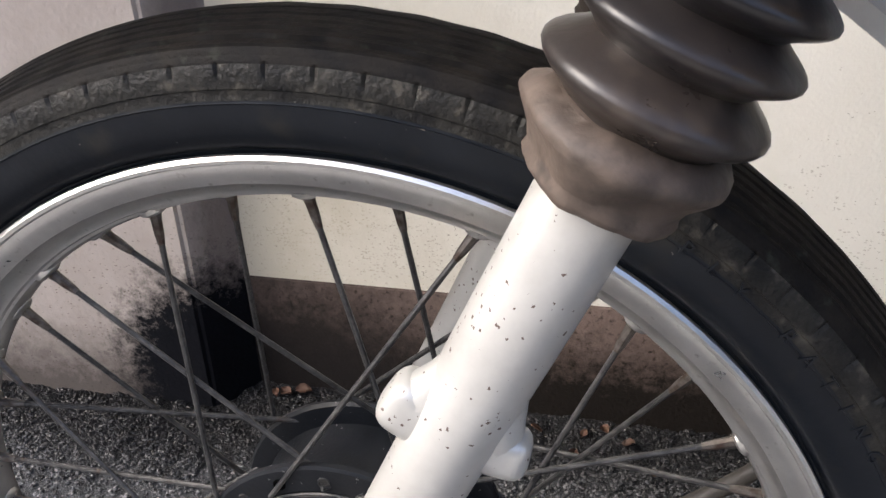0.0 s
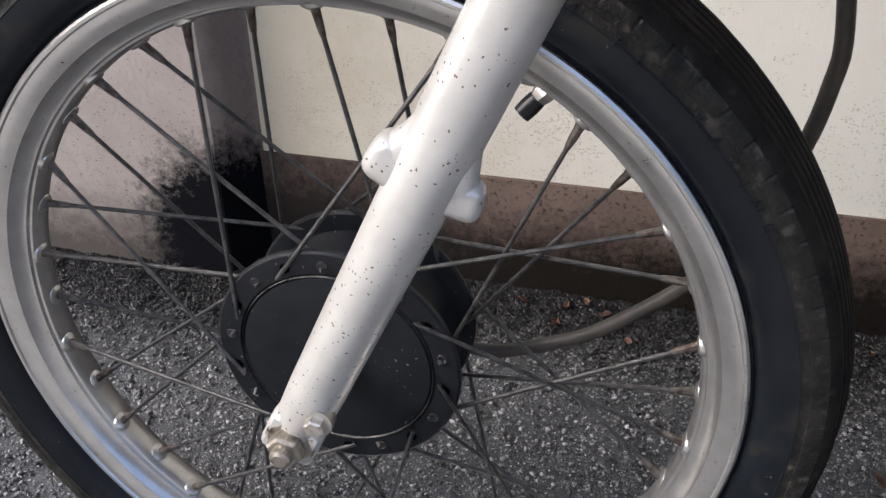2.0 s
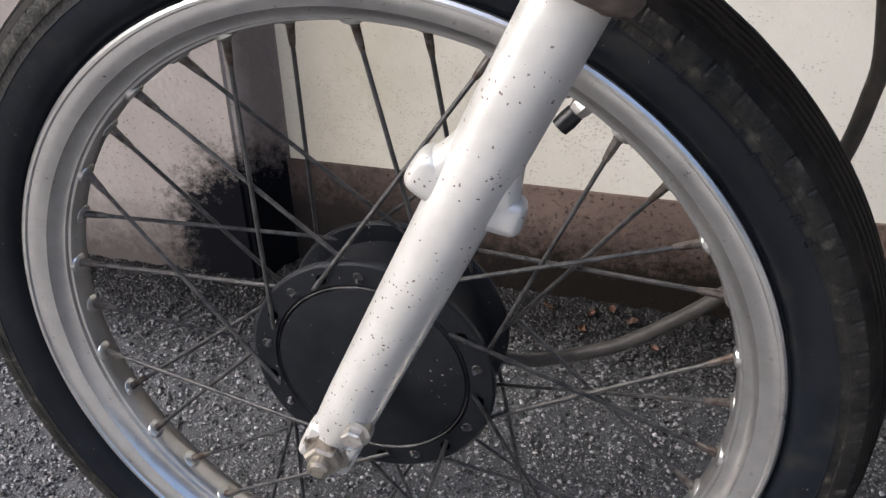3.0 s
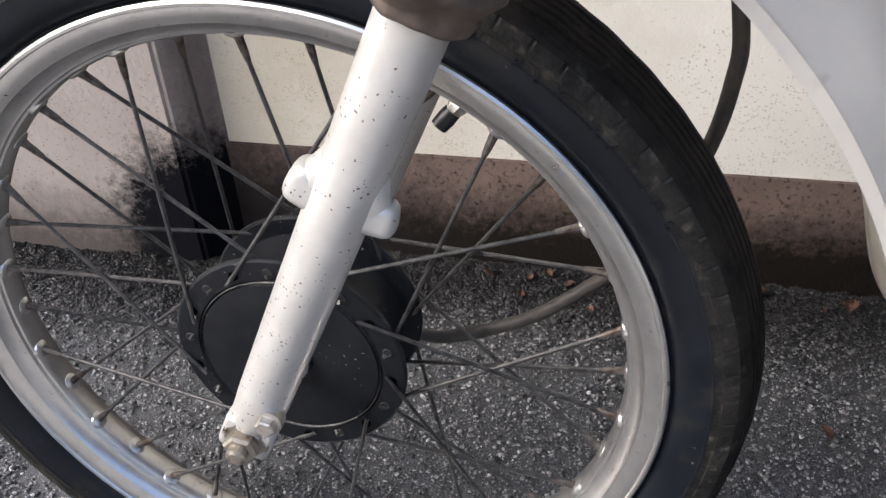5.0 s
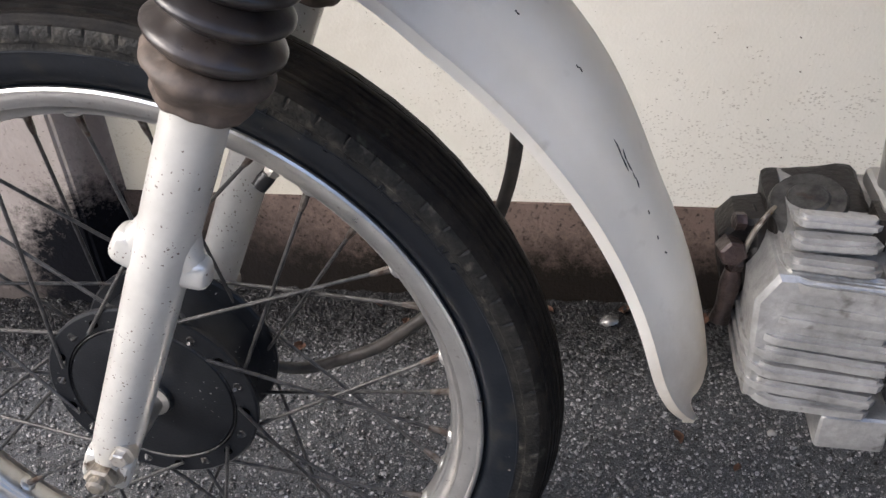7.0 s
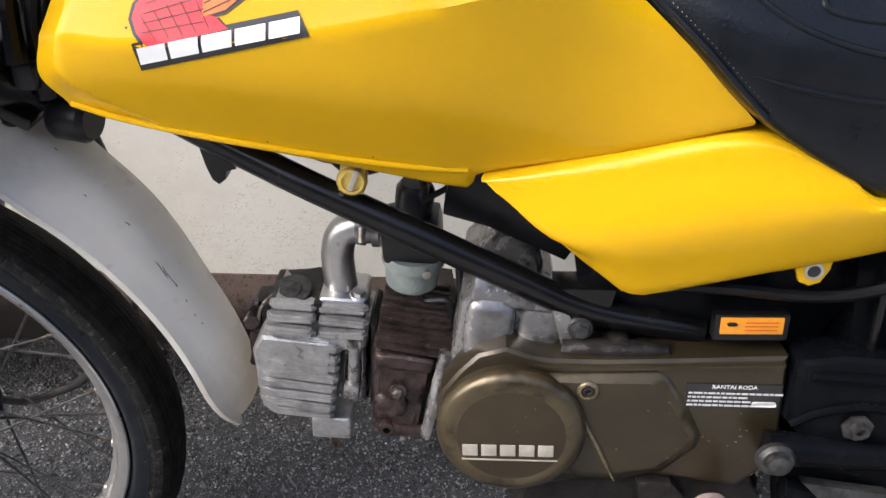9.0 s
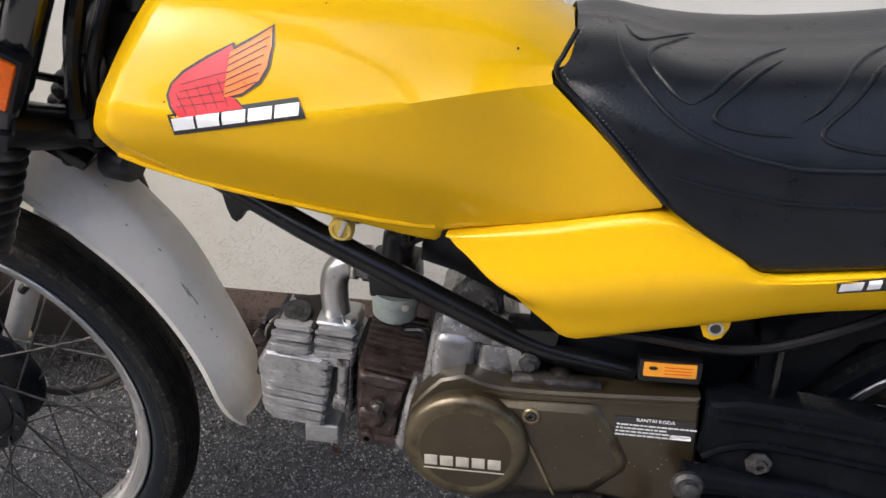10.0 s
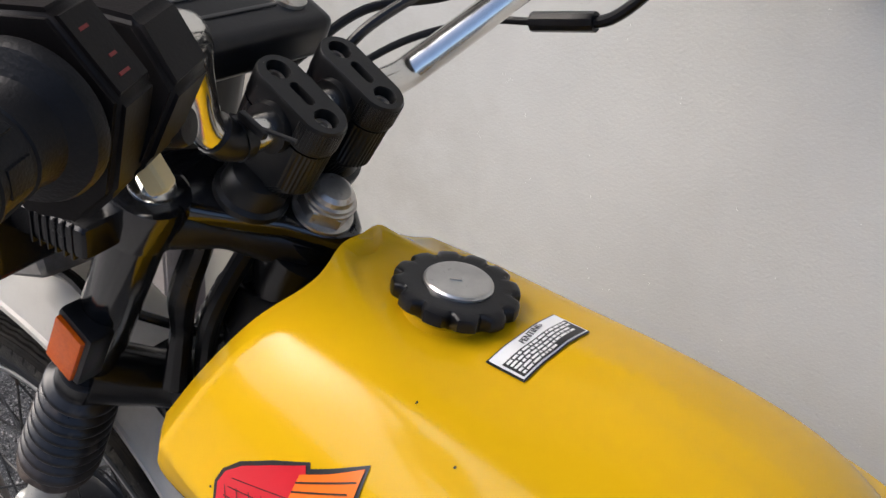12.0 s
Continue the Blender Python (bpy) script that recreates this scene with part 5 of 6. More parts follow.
part("valve_cap", lathe([(-0.02, 0.0215), (0.002, 0.0215), (0.0045, 0.0200), (0.0050, 0.0120), (0.0070, 0.0105), (0.0074, 0.0)], (0.4265, 0.008, 0.4520), (-0.14, -0.28, 0.95), 28), M_SPOKE, head, "round valve inspection cap")
# dark slab set in the slit between the fin blocks, for its shade
part("dark_gap", slab([(0.4545, 0.444), (0.4610, 0.444), (0.4612, 0.464), (0.4548, 0.464)], -0.026, -0.005, 0.001), M_SOOT, head)
part("cam_cover", lathe([(-0.01, 0.028), (0.004, 0.028), (0.008, 0.024), (0.009, 0.0)], (0.400, 0.018, 0.415), (-1, -0.1, 0.15), 28), M_SOOT, head)
part("exhaust_port", slab([(0.380, 0.430), (0.389, 0.441), (0.408, 0.444), (0.408, 0.362), (0.396, 0.360), (0.384, 0.400)], 0.004, 0.038, 0.007, 3), M_SOOT, head, "soot-black exhaust port casting")
part("port_nut", lathe([(-0.012, 0.0062), (-0.011, 0.0080), (0.004, 0.0080), (0.0052, 0.0062), (0.0053, 0.0)], (0.3870, -0.006, 0.4270), (0.1, -1, 0.25), 6), M_RUSTY, head, "rust-brown hexagon nut")
part("port_stud", tube([(0.389, -0.005, 0.415), (0.388, -0.005, 0.397), (0.3855, -0.005, 0.377)], [0.0045, 0.0062, 0.0058, 0.0050, 0.0066], 12, 14), M_RUSTY, head, "grimy stud with a rounded end")
for z, y in ((0.442, -0.008), (0.418, -0.016), (0.395, -0.011), (0.374, -0.001)):
    part("head_bolt", lathe([(0, 0.0055), (0.006, 0.0055), (0.0068, 0.0)], (0.393, y + 0.012, z), (-1, -0.2, 0.1), 6), M_RUSTY, head)
part("wire_clip", tube([(0.4085, 0.004, 0.452), (0.402, -0.004, 0.449), (0.396, -0.006, 0.438), (0.393, -0.004, 0.420)], 0.0016, 6), M_DIRTY, head)
SETTLE[0] = BODY_SEAT
part("gasket_flange", slab([(0.499, 0.356), (0.503, 0.356), (0.507, 0.446), (0.502, 0.448)], -0.014, 0.046, 0.002), M_SOOT, engine, "soot-black gasket flange")

barrel = part("cylinder", blend(rough(slab([(0.503, 0.335), (0.556, 0.333), (0.562, 0.360), (0.572, 0.43), (0.574, 0.442), (0.508, 0.445), (0.506, 0.43)], -0.034, 0.040, 0.008), 0.010, 0.003, 55.0, 3.0), slab([(0.512, 0.42), (0.576, 0.42), (0.578, 0.452), (0.514, 0.456)], -0.008, 0.050, 0.004)), M_RUSTY, engine, "rust-brown finned iron cylinder")
for i in range(11):
    z = 0.4405 + 0.0030 * i
    y0 = -0.0465 + 0.0070 * i
    fin = plate_xy(0.5085 + 0.0004 * i, 0.5830 - 0.0006 * i, y0, 0.055, 0.0, 0.0030, 0.004)
    for v in fin.verts:
        v.co.z += 0.0007 * math.sin(160 * v.co.x + 2.1 * i)
    bmesh.ops.transform(fin, matrix=pose(0.55, 0, z) @ pose(0, 0, 0, 0, 7, 0) @ pose(-0.55, 0, 0), verts=fin.verts)
    part("fin", fin, M_RUSTY, barrel)
part("cylinder_flank", blend(rough(slab([(0.508, 0.352), (0.552, 0.344), (0.564, 0.420), (0.562, 0.436), (0.510, 0.438)], -0.042, -0.02, 0.008, 3), 0.006, 0.0045, 62.0, 1.0), rough(rbox((0.056, 0.018, 0.017), pose(0.537, -0.040, 0.428, 0, 6, 0), 0.006, 3), 0.006, 0.0022, 90.0, 7.0), rough(rbox((0.030, 0.018, 0.026), pose(0.524, -0.040, 0.376, 0, 6, 0), 0.008, 3), 0.006, 0.003, 80.0, 9.0)), M_RUSTY, barrel)
part("copper_bolt", blend(lathe([(0, 0.0080), (0.002, 0.0080)], (0.5315, -0.047, 0.3960), (0.1, -1, 0.1), 20), lathe([(0.002, 0.0062), (0.007, 0.0058), (0.0085, 0.003), (0.0085, 0.0)], (0.5315, -0.047, 0.3960), (0.1, -1, 0.1), 6)), M_NIPPLE, barrel, "copper-coloured hex bolt", 20)
part("drain_lug", blend(rough(rbox((0.056, 0.020, 0.014), pose(0.535, -0.036, 0.346, 0, 4, 0), 0.004, 2), 0.006, 0.0016, 80.0), lathe([(-0.01, 0.008), (0.002, 0.008), (0.003, 0.006), (0.003, 0.003), (-0.003, 0.003), (-0.003, 0.0)], (0.520, -0.046, 0.348), (0, -1, 0), 16)), M_RUSTY, barrel)
part("lug_hole", lathe([(0, 0.0036), (0.0005, 0.0030), (0.0005, 0.0)], (0.520, -0.0492, 0.348), (0, -1, 0), 12), M_HOLE, barrel)
part("cylinder_stud_boss", rough(tube([(0.577, -0.044, 0.442), (0.568, -0.050, 0.39), (0.560, -0.048, 0.345)], [0.0065, 0.0080, 0.0070], 10, 14), 0.02, 0.0018, 80.0), M_GRIMY, barrel, "pale stained edge of the crankcase joint")

case = part("crankcase", blend(slab([(0.575, 0.33), (0.582, 0.45), (0.590, 0.508), (0.602, 0.520), (0.652, 0.520), (0.672, 0.500), (0.682, 0.455), (0.86, 0.455), (0.87, 0.33), (0.80, 0.305), (0.62, 0.31)], -0.058, 0.070, 0.008), rbox((0.046, 0.045, 0.060), pose(0.615, -0.050, 0.480, -14, 4, 0), 0.015, 4), rbox((0.040, 0.040, 0.056), pose(0.659, -0.046, 0.482, -14, 4, 0), 0.013, 4), rbox((0.082, 0.05, 0.030), pose(0.638, -0.036, 0.507, -22, 3, 0), 0.008, 3)), M_GRIMY, engine, "dirty alloy crankcase with cast bulges")
part("starter_hump", lathe([(-0.03, 0.030), (0.012, 0.030), (0.02, 0.024), (0.022, 0.0)], (0.632, 0.0, 0.520), (0, -1, 0), 28), M_GRIMY, case)
part("case_bracket", slab([(0.668, 0.508), (0.680, 0.512), (0.702, 0.470), (0.698, 0.455), (0.684, 0.455)], -0.070, -0.045, 0.003), M_GRIMY, case)
part("hex_bolt", blend(lathe([(-0.03, 0.0125), (-0.002, 0.0115), (0.0, 0.010), (0.0, 0.0)], (0.694, -0.072, 0.492), (0, -1, 0.1), 20), lathe([(0, 0.0085), (0.002, 0.0085), (0.0025, 0.0062), (0.008, 0.0062), (0.0088, 0.0)], (0.694, -0.072, 0.492), (0, -1, 0.1), 6)), M_SPOKE, bike, "dull steel engine mounting bolt")
part("mount_plate", slab([(0.668, 0.528), (0.722, 0.530), (0.716, 0.496), (0.698, 0.478), (0.682, 0.484)], -0.066, -0.03, 0.004), M_BLACK, bike, "black engine mounting plate")
part("drum_boss", rough(blend(lathe([(-0.03, 0.013), (0.004, 0.013), (0.008, 0.010), (0.0085, 0.0)], (0.728, -0.078, 0.4770), (0, -1, 0.25), 24), tube([(0.680, -0.074, 0.473), (0.705, -0.078, 0.4760), (0.735, -0.080, 0.4770), (0.768, -0.080, 0.4790)], [0.008, 0.010, 0.0105, 0.0085], 14, 24)), 0.02, 0.0012, 90.0), M_SOOT, case, "oily boss above the side cover")

# bronze left engine cover
BRONZE = [(0.590, 0.455), (0.606, 0.474), (0.630, 0.4825), (0.650, 0.476), (0.668, 0.4735), (0.714, 0.4755), (0.790, 0.4825), (0.862, 0.490), (0.866, 0.455), (0.870, 0.413), (0.868, 0.372), (0.845, 0.345), (0.800, 0.350), (0.760, 0.352), (0.735, 0.349), (0.700, 0.340), (0.650, 0.325), (0.610, 0.335), (0.580, 0.362), (0.571, 0.40), (0.575, 0.432)]
left = part("left_cover", slab(BRONZE, -0.097, -0.055, 0.007, 3), M_BRONZE, engine, "bronze-painted left engine cover, chipped and oily")
panel = [(0.640, 0.4590), (0.668, 0.4605), (0.700, 0.4640), (0.758, 0.4690), (0.768, 0.4650), (0.789, 0.4340), (0.8045, 0.4045), (0.803, 0.390), (0.776, 0.358), (0.738, 0.346), (0.700, 0.344), (0.660, 0.360), (0.632, 0.40)]
panel_mid = Vector((sum(p[0] for p in panel) / len(panel), 0, sum(p[1] for p in panel) / len(panel)))
rings = []
for y, inset in ((-0.0955, 0.0), (-0.0970, 0.0004), (-0.1015, 0.0075), (-0.1030, 0.0100), (-0.1034, 0.0125), (-0.1035, 0.016)):
    ring = []
    for x, z in panel:
        d = panel_mid - Vector((x, 0, z))
        ring.append(Vector((x, y, z)) + d.normalized() * inset * (1.25 if d.x < 0 else 1.0))
    rings.append(ring)
part("raised_panel", skin(rings[3:]), M_BRONZE, left, "", 50)
# bevel painted lighter to look lit from above
part("panel_bevel", skin(rings[:4], caps=False), M_BRONZE_RIM, left, "bevel round the raised panel, coloured lighter as if lit", 50)
part("cast_ridge", tube([(x, -0.1042, z) for x, z in ((0.672, 0.4520), (0.684, 0.440), (0.702, 0.412), (0.722, 0.374), (0.734, 0.3500))], [0.0022, 0.0026, 0.0022, 0.0020, 0.0012], 10, 30), M_BRONZE_LIGHT, left, "thin bright cast edge")
part("top_band", skin([[Vector((x, y, z + dz)) for x, z in ((0.650, 0.4700), (0.668, 0.4675), (0.714, 0.4700), (0.786, 0.4765), (0.860, 0.4835))] + [Vector((x, y2, z - 0.004)) for x, z in ((0.860, 0.4835), (0.786, 0.4765), (0.714, 0.4700), (0.668, 0.4675), (0.650, 0.4700))] for y, y2, dz in ((-0.0972, -0.0974, 0.0), (-0.0990, -0.0990, -0.0012))]), M_BRONZE, left)
disc_o = Vector((0.6385, -0.098, 0.4010))
part("round_cap", lathe([(-0.02, 0.0655), (0.006, 0.0655), (0.012, 0.0635), (0.0165, 0.0590), (0.0185, 0.0525), (0.0180, 0.0495), (0.0178, 0.0)], disc_o, (0, -1, 0), 64), M_BRONZE, left, "round bronze cover cap", 25)
# rim painted lighter, as though sky light fell on it
part("cap_rim", lathe([(0.0080, 0.0658), (0.0125, 0.0645), (0.0165, 0.0605), (0.0189, 0.0540), (0.0186, 0.0505)], disc_o, (0, -1, 0), 64), M_BRONZE_RIM, left, "rim coloured lighter as if lit", 60)
part("cap_disc", lathe([(0.015, 0.0), (0.015, 0.0490), (0.0184, 0.0485), (0.0187, 0.047), (0.0187, 0.0)], disc_o, (0, -1, 0), 56), M_BRONZE_DARK, left, "dark bronze disc", 25)
for k in range(5):
    part("raised_bar", rbox((0.0135, 0.0016, 0.0125), pose(0.6035 + 0.0165 * k, -0.1170, 0.3838 + 0.0010 * k, 0, -3, 0), 0.0008), M_TEXT_METAL, left)
part("raised_bar", rbox((0.084, 0.0014, 0.0014), pose(0.6385, -0.1170, 0.3752, 0, -3, 0), 0.0004), M_TEXT_METAL, left)
part("cover_screw", blend(lathe([(-0.004, 0.0095), (0.001, 0.0095), (0.0022, 0.008), (0.0022, 0.0062), (-0.002, 0.0058), (-0.002, 0.0)], (0.7015, -0.1035, 0.4475), (0, -1, 0), 24)), M_BRONZE_LIGHT, left)
part("screw_head", lathe([(0, 0.0045), (0.003, 0.0045), (0.0035, 0.003), (0.0015, 0.002), (0.0015, 0.0)], (0.7015, -0.1020, 0.4475), (0, -1, 0), 16), M_INK, left)
plate = part("instruction_label", rbox((0.0785, 0.0008, 0.0245), pose(0.8235, -0.0976, 0.4475, 0, -2.5, 0), 0.0), M_INK, left, "black instruction label with white print")
part("word", letters("RANTAI RODA", 0.0056, 0.0001, pose(0.8235, -0.0983, 0.4570, 90, 0, 0) @ pose(0, 0, 0, 0, 0, 2.5)), M_WHITE, plate)
rnd = random.Random(8)
for k, (a, b) in enumerate(((-0.037, 0.037), (-0.037, 0.012), (-0.037, 0.010), (-0.037, 0.030))):
    x = a
    while x < b:
        w = rnd.uniform(0.002, 0.0075)
        part("print_word", rbox((w, 0.0004, 0.0017), pose(0.8235 + x + w / 2, -0.0983, 0.4505 - 0.0042 * k + x * 0.04, 0, -2.5, 0), 0.0), M_PRINT, plate)
        x += w + 0.0010
part("chain_mark", rbox((0.020, 0.0004, 0.0042), pose(0.850, -0.0984, 0.4415, 0, -2.5, 0), 0.002), M_PRINT, plate)
rnd = random.Random(6)
for i in range(26):
    x, z = rnd.uniform(0.66, 0.86), rnd.uniform(0.36, 0.46)
    y = -0.0974 if x > 0.802 or x < 0.66 else -0.1038
    if y < -0.10 and not (0.715 < x < 0.785 and 0.375 < z < 0.45):
        continue
    part("paint_chip", rbox((rnd.uniform(0.0008, 0.003), 0.0004, rnd.uniform(0.0006, 0.0014)), pose(x, y, z, 0, rnd.uniform(-40, 40), 0), 0.0), M_BRONZE_LIGHT, left)

# gear lever with its worn rubber, foot-rest arm, chain case
lever = part("gear_lever", tube([(0.565, -0.125, 0.290), (0.62, -0.128, 0.306), (0.68, -0.128, 0.312), (0.73, -0.125, 0.311), (0.765, -0.118, 0.308)], 0.0066, 12), M_DIRTY, bike, "bare steel gear lever")
part("lever_rubber", lathe([(-0.018, 0.0), (-0.018, 0.015), (-0.014, 0.0185)] + [(-0.012 + 0.0022 * k, 0.0185 - 0.0009 * (k % 2)) for k in range(17)] + [(0.026, 0.0180), (0.029, 0.015), (0.029, 0.0)], (0.822, -0.122, 0.328), (0.1, -1, 0), 24), M_PEDAL, bike, "worn pinkish rubber foot rest")
part("sump", rough(slab([(0.66, 0.335), (0.70, 0.345), (0.76, 0.356), (0.86, 0.352), (0.875, 0.33), (0.85, 0.270), (0.70, 0.262), (0.645, 0.290)], -0.088, 0.06, 0.010, 3), 0.014, 0.004, 45.0), M_SOOT, engine, "oily black sump below the side cover")
part("sump_lug", rough(slab([(0.755, 0.350), (0.785, 0.352), (0.80, 0.335), (0.79, 0.305), (0.76, 0.310)], -0.104, -0.07, 0.005), 0.006, 0.002, 80.0), M_SOOT, engine, "stained casting lug")
arm = part("swingarm", tube([(0.856, -0.108, 0.402), (0.92, -0.108, 0.401), (1.02, -0.105, 0.392), (1.22, -0.10, 0.33)], [0.0165, 0.0135, 0.0130, 0.0125], 16), M_CASE, bike, "black swinging arm")
part("pivot_bolt", blend(lathe([(0, 0.016), (0.006, 0.016), (0.010, 0.013)], (0.861, -0.118, 0.399), (0, -1, 0), 28), lathe([(0.008, 0.0095), (0.016, 0.0095), (0.018, 0.006), (0.0182, 0.0)], (0.861, -0.118, 0.399), (0, -1, 0), 20)), M_SPOKE, arm, "dull steel pivot bolt")
chain = part("chain_case", blend(slab([(0.868, 0.491), (0.90, 0.498), (0.99, 0.4955), (1.32, 0.47), (1.32, 0.30), (1.20, 0.29), (1.0, 0.385), (0.94, 0.395), (0.885, 0.412), (0.868, 0.430)], -0.108, -0.062, 0.010, 3), tube([(0.878, -0.107, 0.478), (0.93, -0.109, 0.478), (1.05, -0.108, 0.470), (1.3, -0.106, 0.455)], 0.005, 8), tube([(0.872, -0.107, 0.428), (0.90, -0.109, 0.446), (0.96, -0.109, 0.4485), (1.3, -0.106, 0.41)], 0.004, 8)), M_CASE, bike, "black painted steel chain case")
part("adjuster_nut", blend(lathe([(0, 0.013), (0.003, 0.013), (0.004, 0.008), (0.010, 0.0075), (0.010, 0.004), (0.006, 0.004), (0.006, 0.0)], (0.924, -0.110, 0.431), (0, -1, 0), 7)), M_SPOKE, chain)
part("centre_stand", blend(slab([(0.875, 0.372), (0.93, 0.380), (1.25, 0.30), (1.25, 0.22), (1.02, 0.255), (0.90, 0.330)], -0.075, 0.075, 0.008), tube([(0.89, -0.085, 0.34), (0.96, -0.09, 0.325), (1.2, -0.095, 0.27)], 0.011, 12)), M_CASE, bike, "black folded centre stand")
part("stand_bracket", slab([(0.89, 0.372), (0.965, 0.365), (0.965, 0.345), (0.91, 0.352)], -0.118, -0.105, 0.003), M_SPOKE, bike)

# intake elbow, carburettor, fuel tap
SETTLE[0] = None
elbow = part("intake_elbow", tube([(0.4770, 0.006, 0.452), (0.4750, 0.006, 0.482), (0.4752, 0.006, 0.503), (0.4810, 0.006, 0.521), (0.4945, 0.006, 0.530), (0.516, 0.006, 0.531)], [0.0165, 0.0155, 0.0155, 0.0155, 0.0150, 0.0150], 24, 40), M_CAST, bike, "cast aluminium intake elbow", 60)
part("flange", blend(rbox((0.044, 0.050, 0.012), pose(0.4800, 0.004, 0.4600, 0, 4, 0), 0.005, 3), lathe([(-0.010, 0.0095), (0.005, 0.0095), (0.0065, 0.0080), (0.0068, 0.0)], (0.4955, -0.010, 0.4610), (0.05, -0.25, 1), 20), lathe([(0.006, 0.0062), (0.011, 0.0062), (0.012, 0.0)], (0.4955, -0.010, 0.4610), (0.05, -0.25, 1), 6)), M_CAST, elbow)
part("clamp", lathe([(-0.012, 0.0150), (-0.011, 0.0185), (-0.004, 0.0190), (-0.003, 0.0170), (0.002, 0.0170), (0.003, 0.0200), (0.010, 0.0200), (0.011, 0.0165)], (0.507, 0.006, 0.531), (1, 0, 0.0), 24), M_GRIMY, elbow)
part("clamp_screw", tube([(0.503, -0.016, 0.541), (0.503, -0.022, 0.529)], 0.0032, 8), M_DIRTY, elbow)
SETTLE[0] = CARB_SEAT
carb = part("carburettor", blend(rbox((0.055, 0.05, 0.04), pose(0.540, 0.004, 0.555, 0, -4, 0), 0.008), lathe([(0, 0.018), (0.03, 0.018), (0.036, 0.014), (0.036, 0.0)], (0.540, 0.004, 0.57), (0.1, 0, 1), 20)), M_PLASTIC, bike, "small carburettor behind the frame tube")
part("float_bowl", lathe([(0.006, 0.0), (0.006, 0.029), (0.001, 0.030), (-0.004, 0.030), (-0.006, 0.027), (-0.026, 0.025), (-0.032, 0.018), (-0.033, 0.0)], (0.541, 0.002, 0.532), (0.05, 0, 1), 28), M_CARB, carb, "green-grey float bowl")
part("bowl_screw", lathe([(0, 0.004), (0.003, 0.004), (0.0035, 0.0)], (0.555, -0.024, 0.530), (0.4, -1, 0), 12), M_STEEL, carb)
part("drain_tube", tube([(0.545, 0.0, 0.50), (0.552, 0.0, 0.485), (0.575, -0.005, 0.488), (0.578, -0.005, 0.46)], 0.0035, 8), M_PLASTIC, carb)
part("overflow_hose", tube([(0.585, -0.01, 0.535), (0.588, -0.012, 0.50), (0.592, -0.012, 0.465)], 0.0042, 8), M_PLASTIC, carb)
SETTLE[0] = BODY_SEAT
tap = part("fuel_tap", blend(rbox((0.022, 0.016, 0.026), pose(0.499, -0.066, 0.6235, 0, 8, 0), 0.004), lathe([(0, 0.0125), (0.006, 0.0125), (0.009, 0.0105), (0.0095, 0.008), (0.0075, 0.0075), (0.0075, 0.0)], (0.499, -0.070, 0.6225), (0, -1, 0), 24), rbox((0.014, 0.014, 0.02), pose(0.503, -0.062, 0.643), 0.003)), M_BRASS, bike, "yellow-painted fuel tap")
part("tap_handle", rbox((0.0045, 0.004, 0.019), pose(0.501, -0.079, 0.6245, 0, 20, 0), 0.0012), M_STEEL, tap)
for dx, dz in ((-0.0085, -0.0125), (0.0085, 0.0115)):
    part("tap_screw", lathe([(0, 0.0022), (0.002, 0.0022), (0.0022, 0.0)], (0.499 + dx, -0.0745, 0.6235 + dz), (0, -1, 0), 10), M_INK, tap)
part("fuel_hose", tube([(0.510, -0.062, 0.628), (0.528, -0.056, 0.631), (0.545, -0.04, 0.624), (0.553, -0.02, 0.60), (0.549, -0.005, 0.575)], 0.0042, 10), M_RUSTY, tap, "brown fuel hose")
part("air_box", slab([(0.575, 0.635), (0.66, 0.600), (0.70, 0.57), (0.68, 0.535), (0.61, 0.565), (0.57, 0.575)], -0.03, 0.05, 0.008), M_PLASTIC, bike, "black air box in the frame")
part("choke_link", tube([(0.552, -0.02, 0.585), (0.58, -0.024, 0.605), (0.60, -0.02, 0.63)], 0.003, 8), M_PLASTIC, carb)
part("throttle_cable", tube([(0.541, 0.004, 0.600), (0.50, 0.02, 0.66), (0.42, 0.03, 0.70), (0.32, 0.03, 0.76)], 0.0035, 8), M_PLASTIC, bike)

# steering: clamps, stem, reflector, cables
SETTLE[0] = None
part("top_clamp", blend(tube([on_fork(0.618, -LEG_Y), on_fork(0.618, -LEG_Y * 0.5, 0.030), on_fork(0.614, 0, 0.062)], [0.0215, 0.014, 0.02], 16), tube([on_fork(0.618, LEG_Y), on_fork(0.618, LEG_Y * 0.5, 0.030), on_fork(0.614, 0, 0.062)], [0.0215, 0.014, 0.02], 16)), M_PLASTIC, bike)
STEER_Y = 0.006
CLAMP = pose(*on_fork(0.637, STEER_Y), 0, RAKE_DEG, 0)
outline = [(-0.018, -0.104), (-0.004, -0.106), (0.006, -0.096), (0.030, -0.066), (0.058, -0.030), (0.074, -0.016), (0.083, -0.008), (0.087, 0.0), (0.087, 0.010), (0.083, 0.018), (0.074, 0.024), (0.058, 0.032), (0.030, 0.060), (0.006, 0.088), (-0.004, 0.094), (-0.018, 0.092), (-0.024, 0.06), (-0.014, 0.03), (-0.014, -0.03), (-0.024, -0.06)]
rings = []
for z, inset in ((-0.0125, 0.005), (-0.0105, 0.0015), (-0.008, 0.0), (0.0005, 0.0), (0.0030, 0.0008), (0.0046, 0.0025), (0.0052, 0.0055)):
    rings.append([CLAMP @ Vector((x - inset * (1 if x > 0 else -1), y - inset * (1 if y > 0 else -1), z)) for x, y in outline])
bm = skin(rings)
bridge = part("fork_bridge", bm, M_GLOSS, bike, "glossy black top fork bridge", 50)
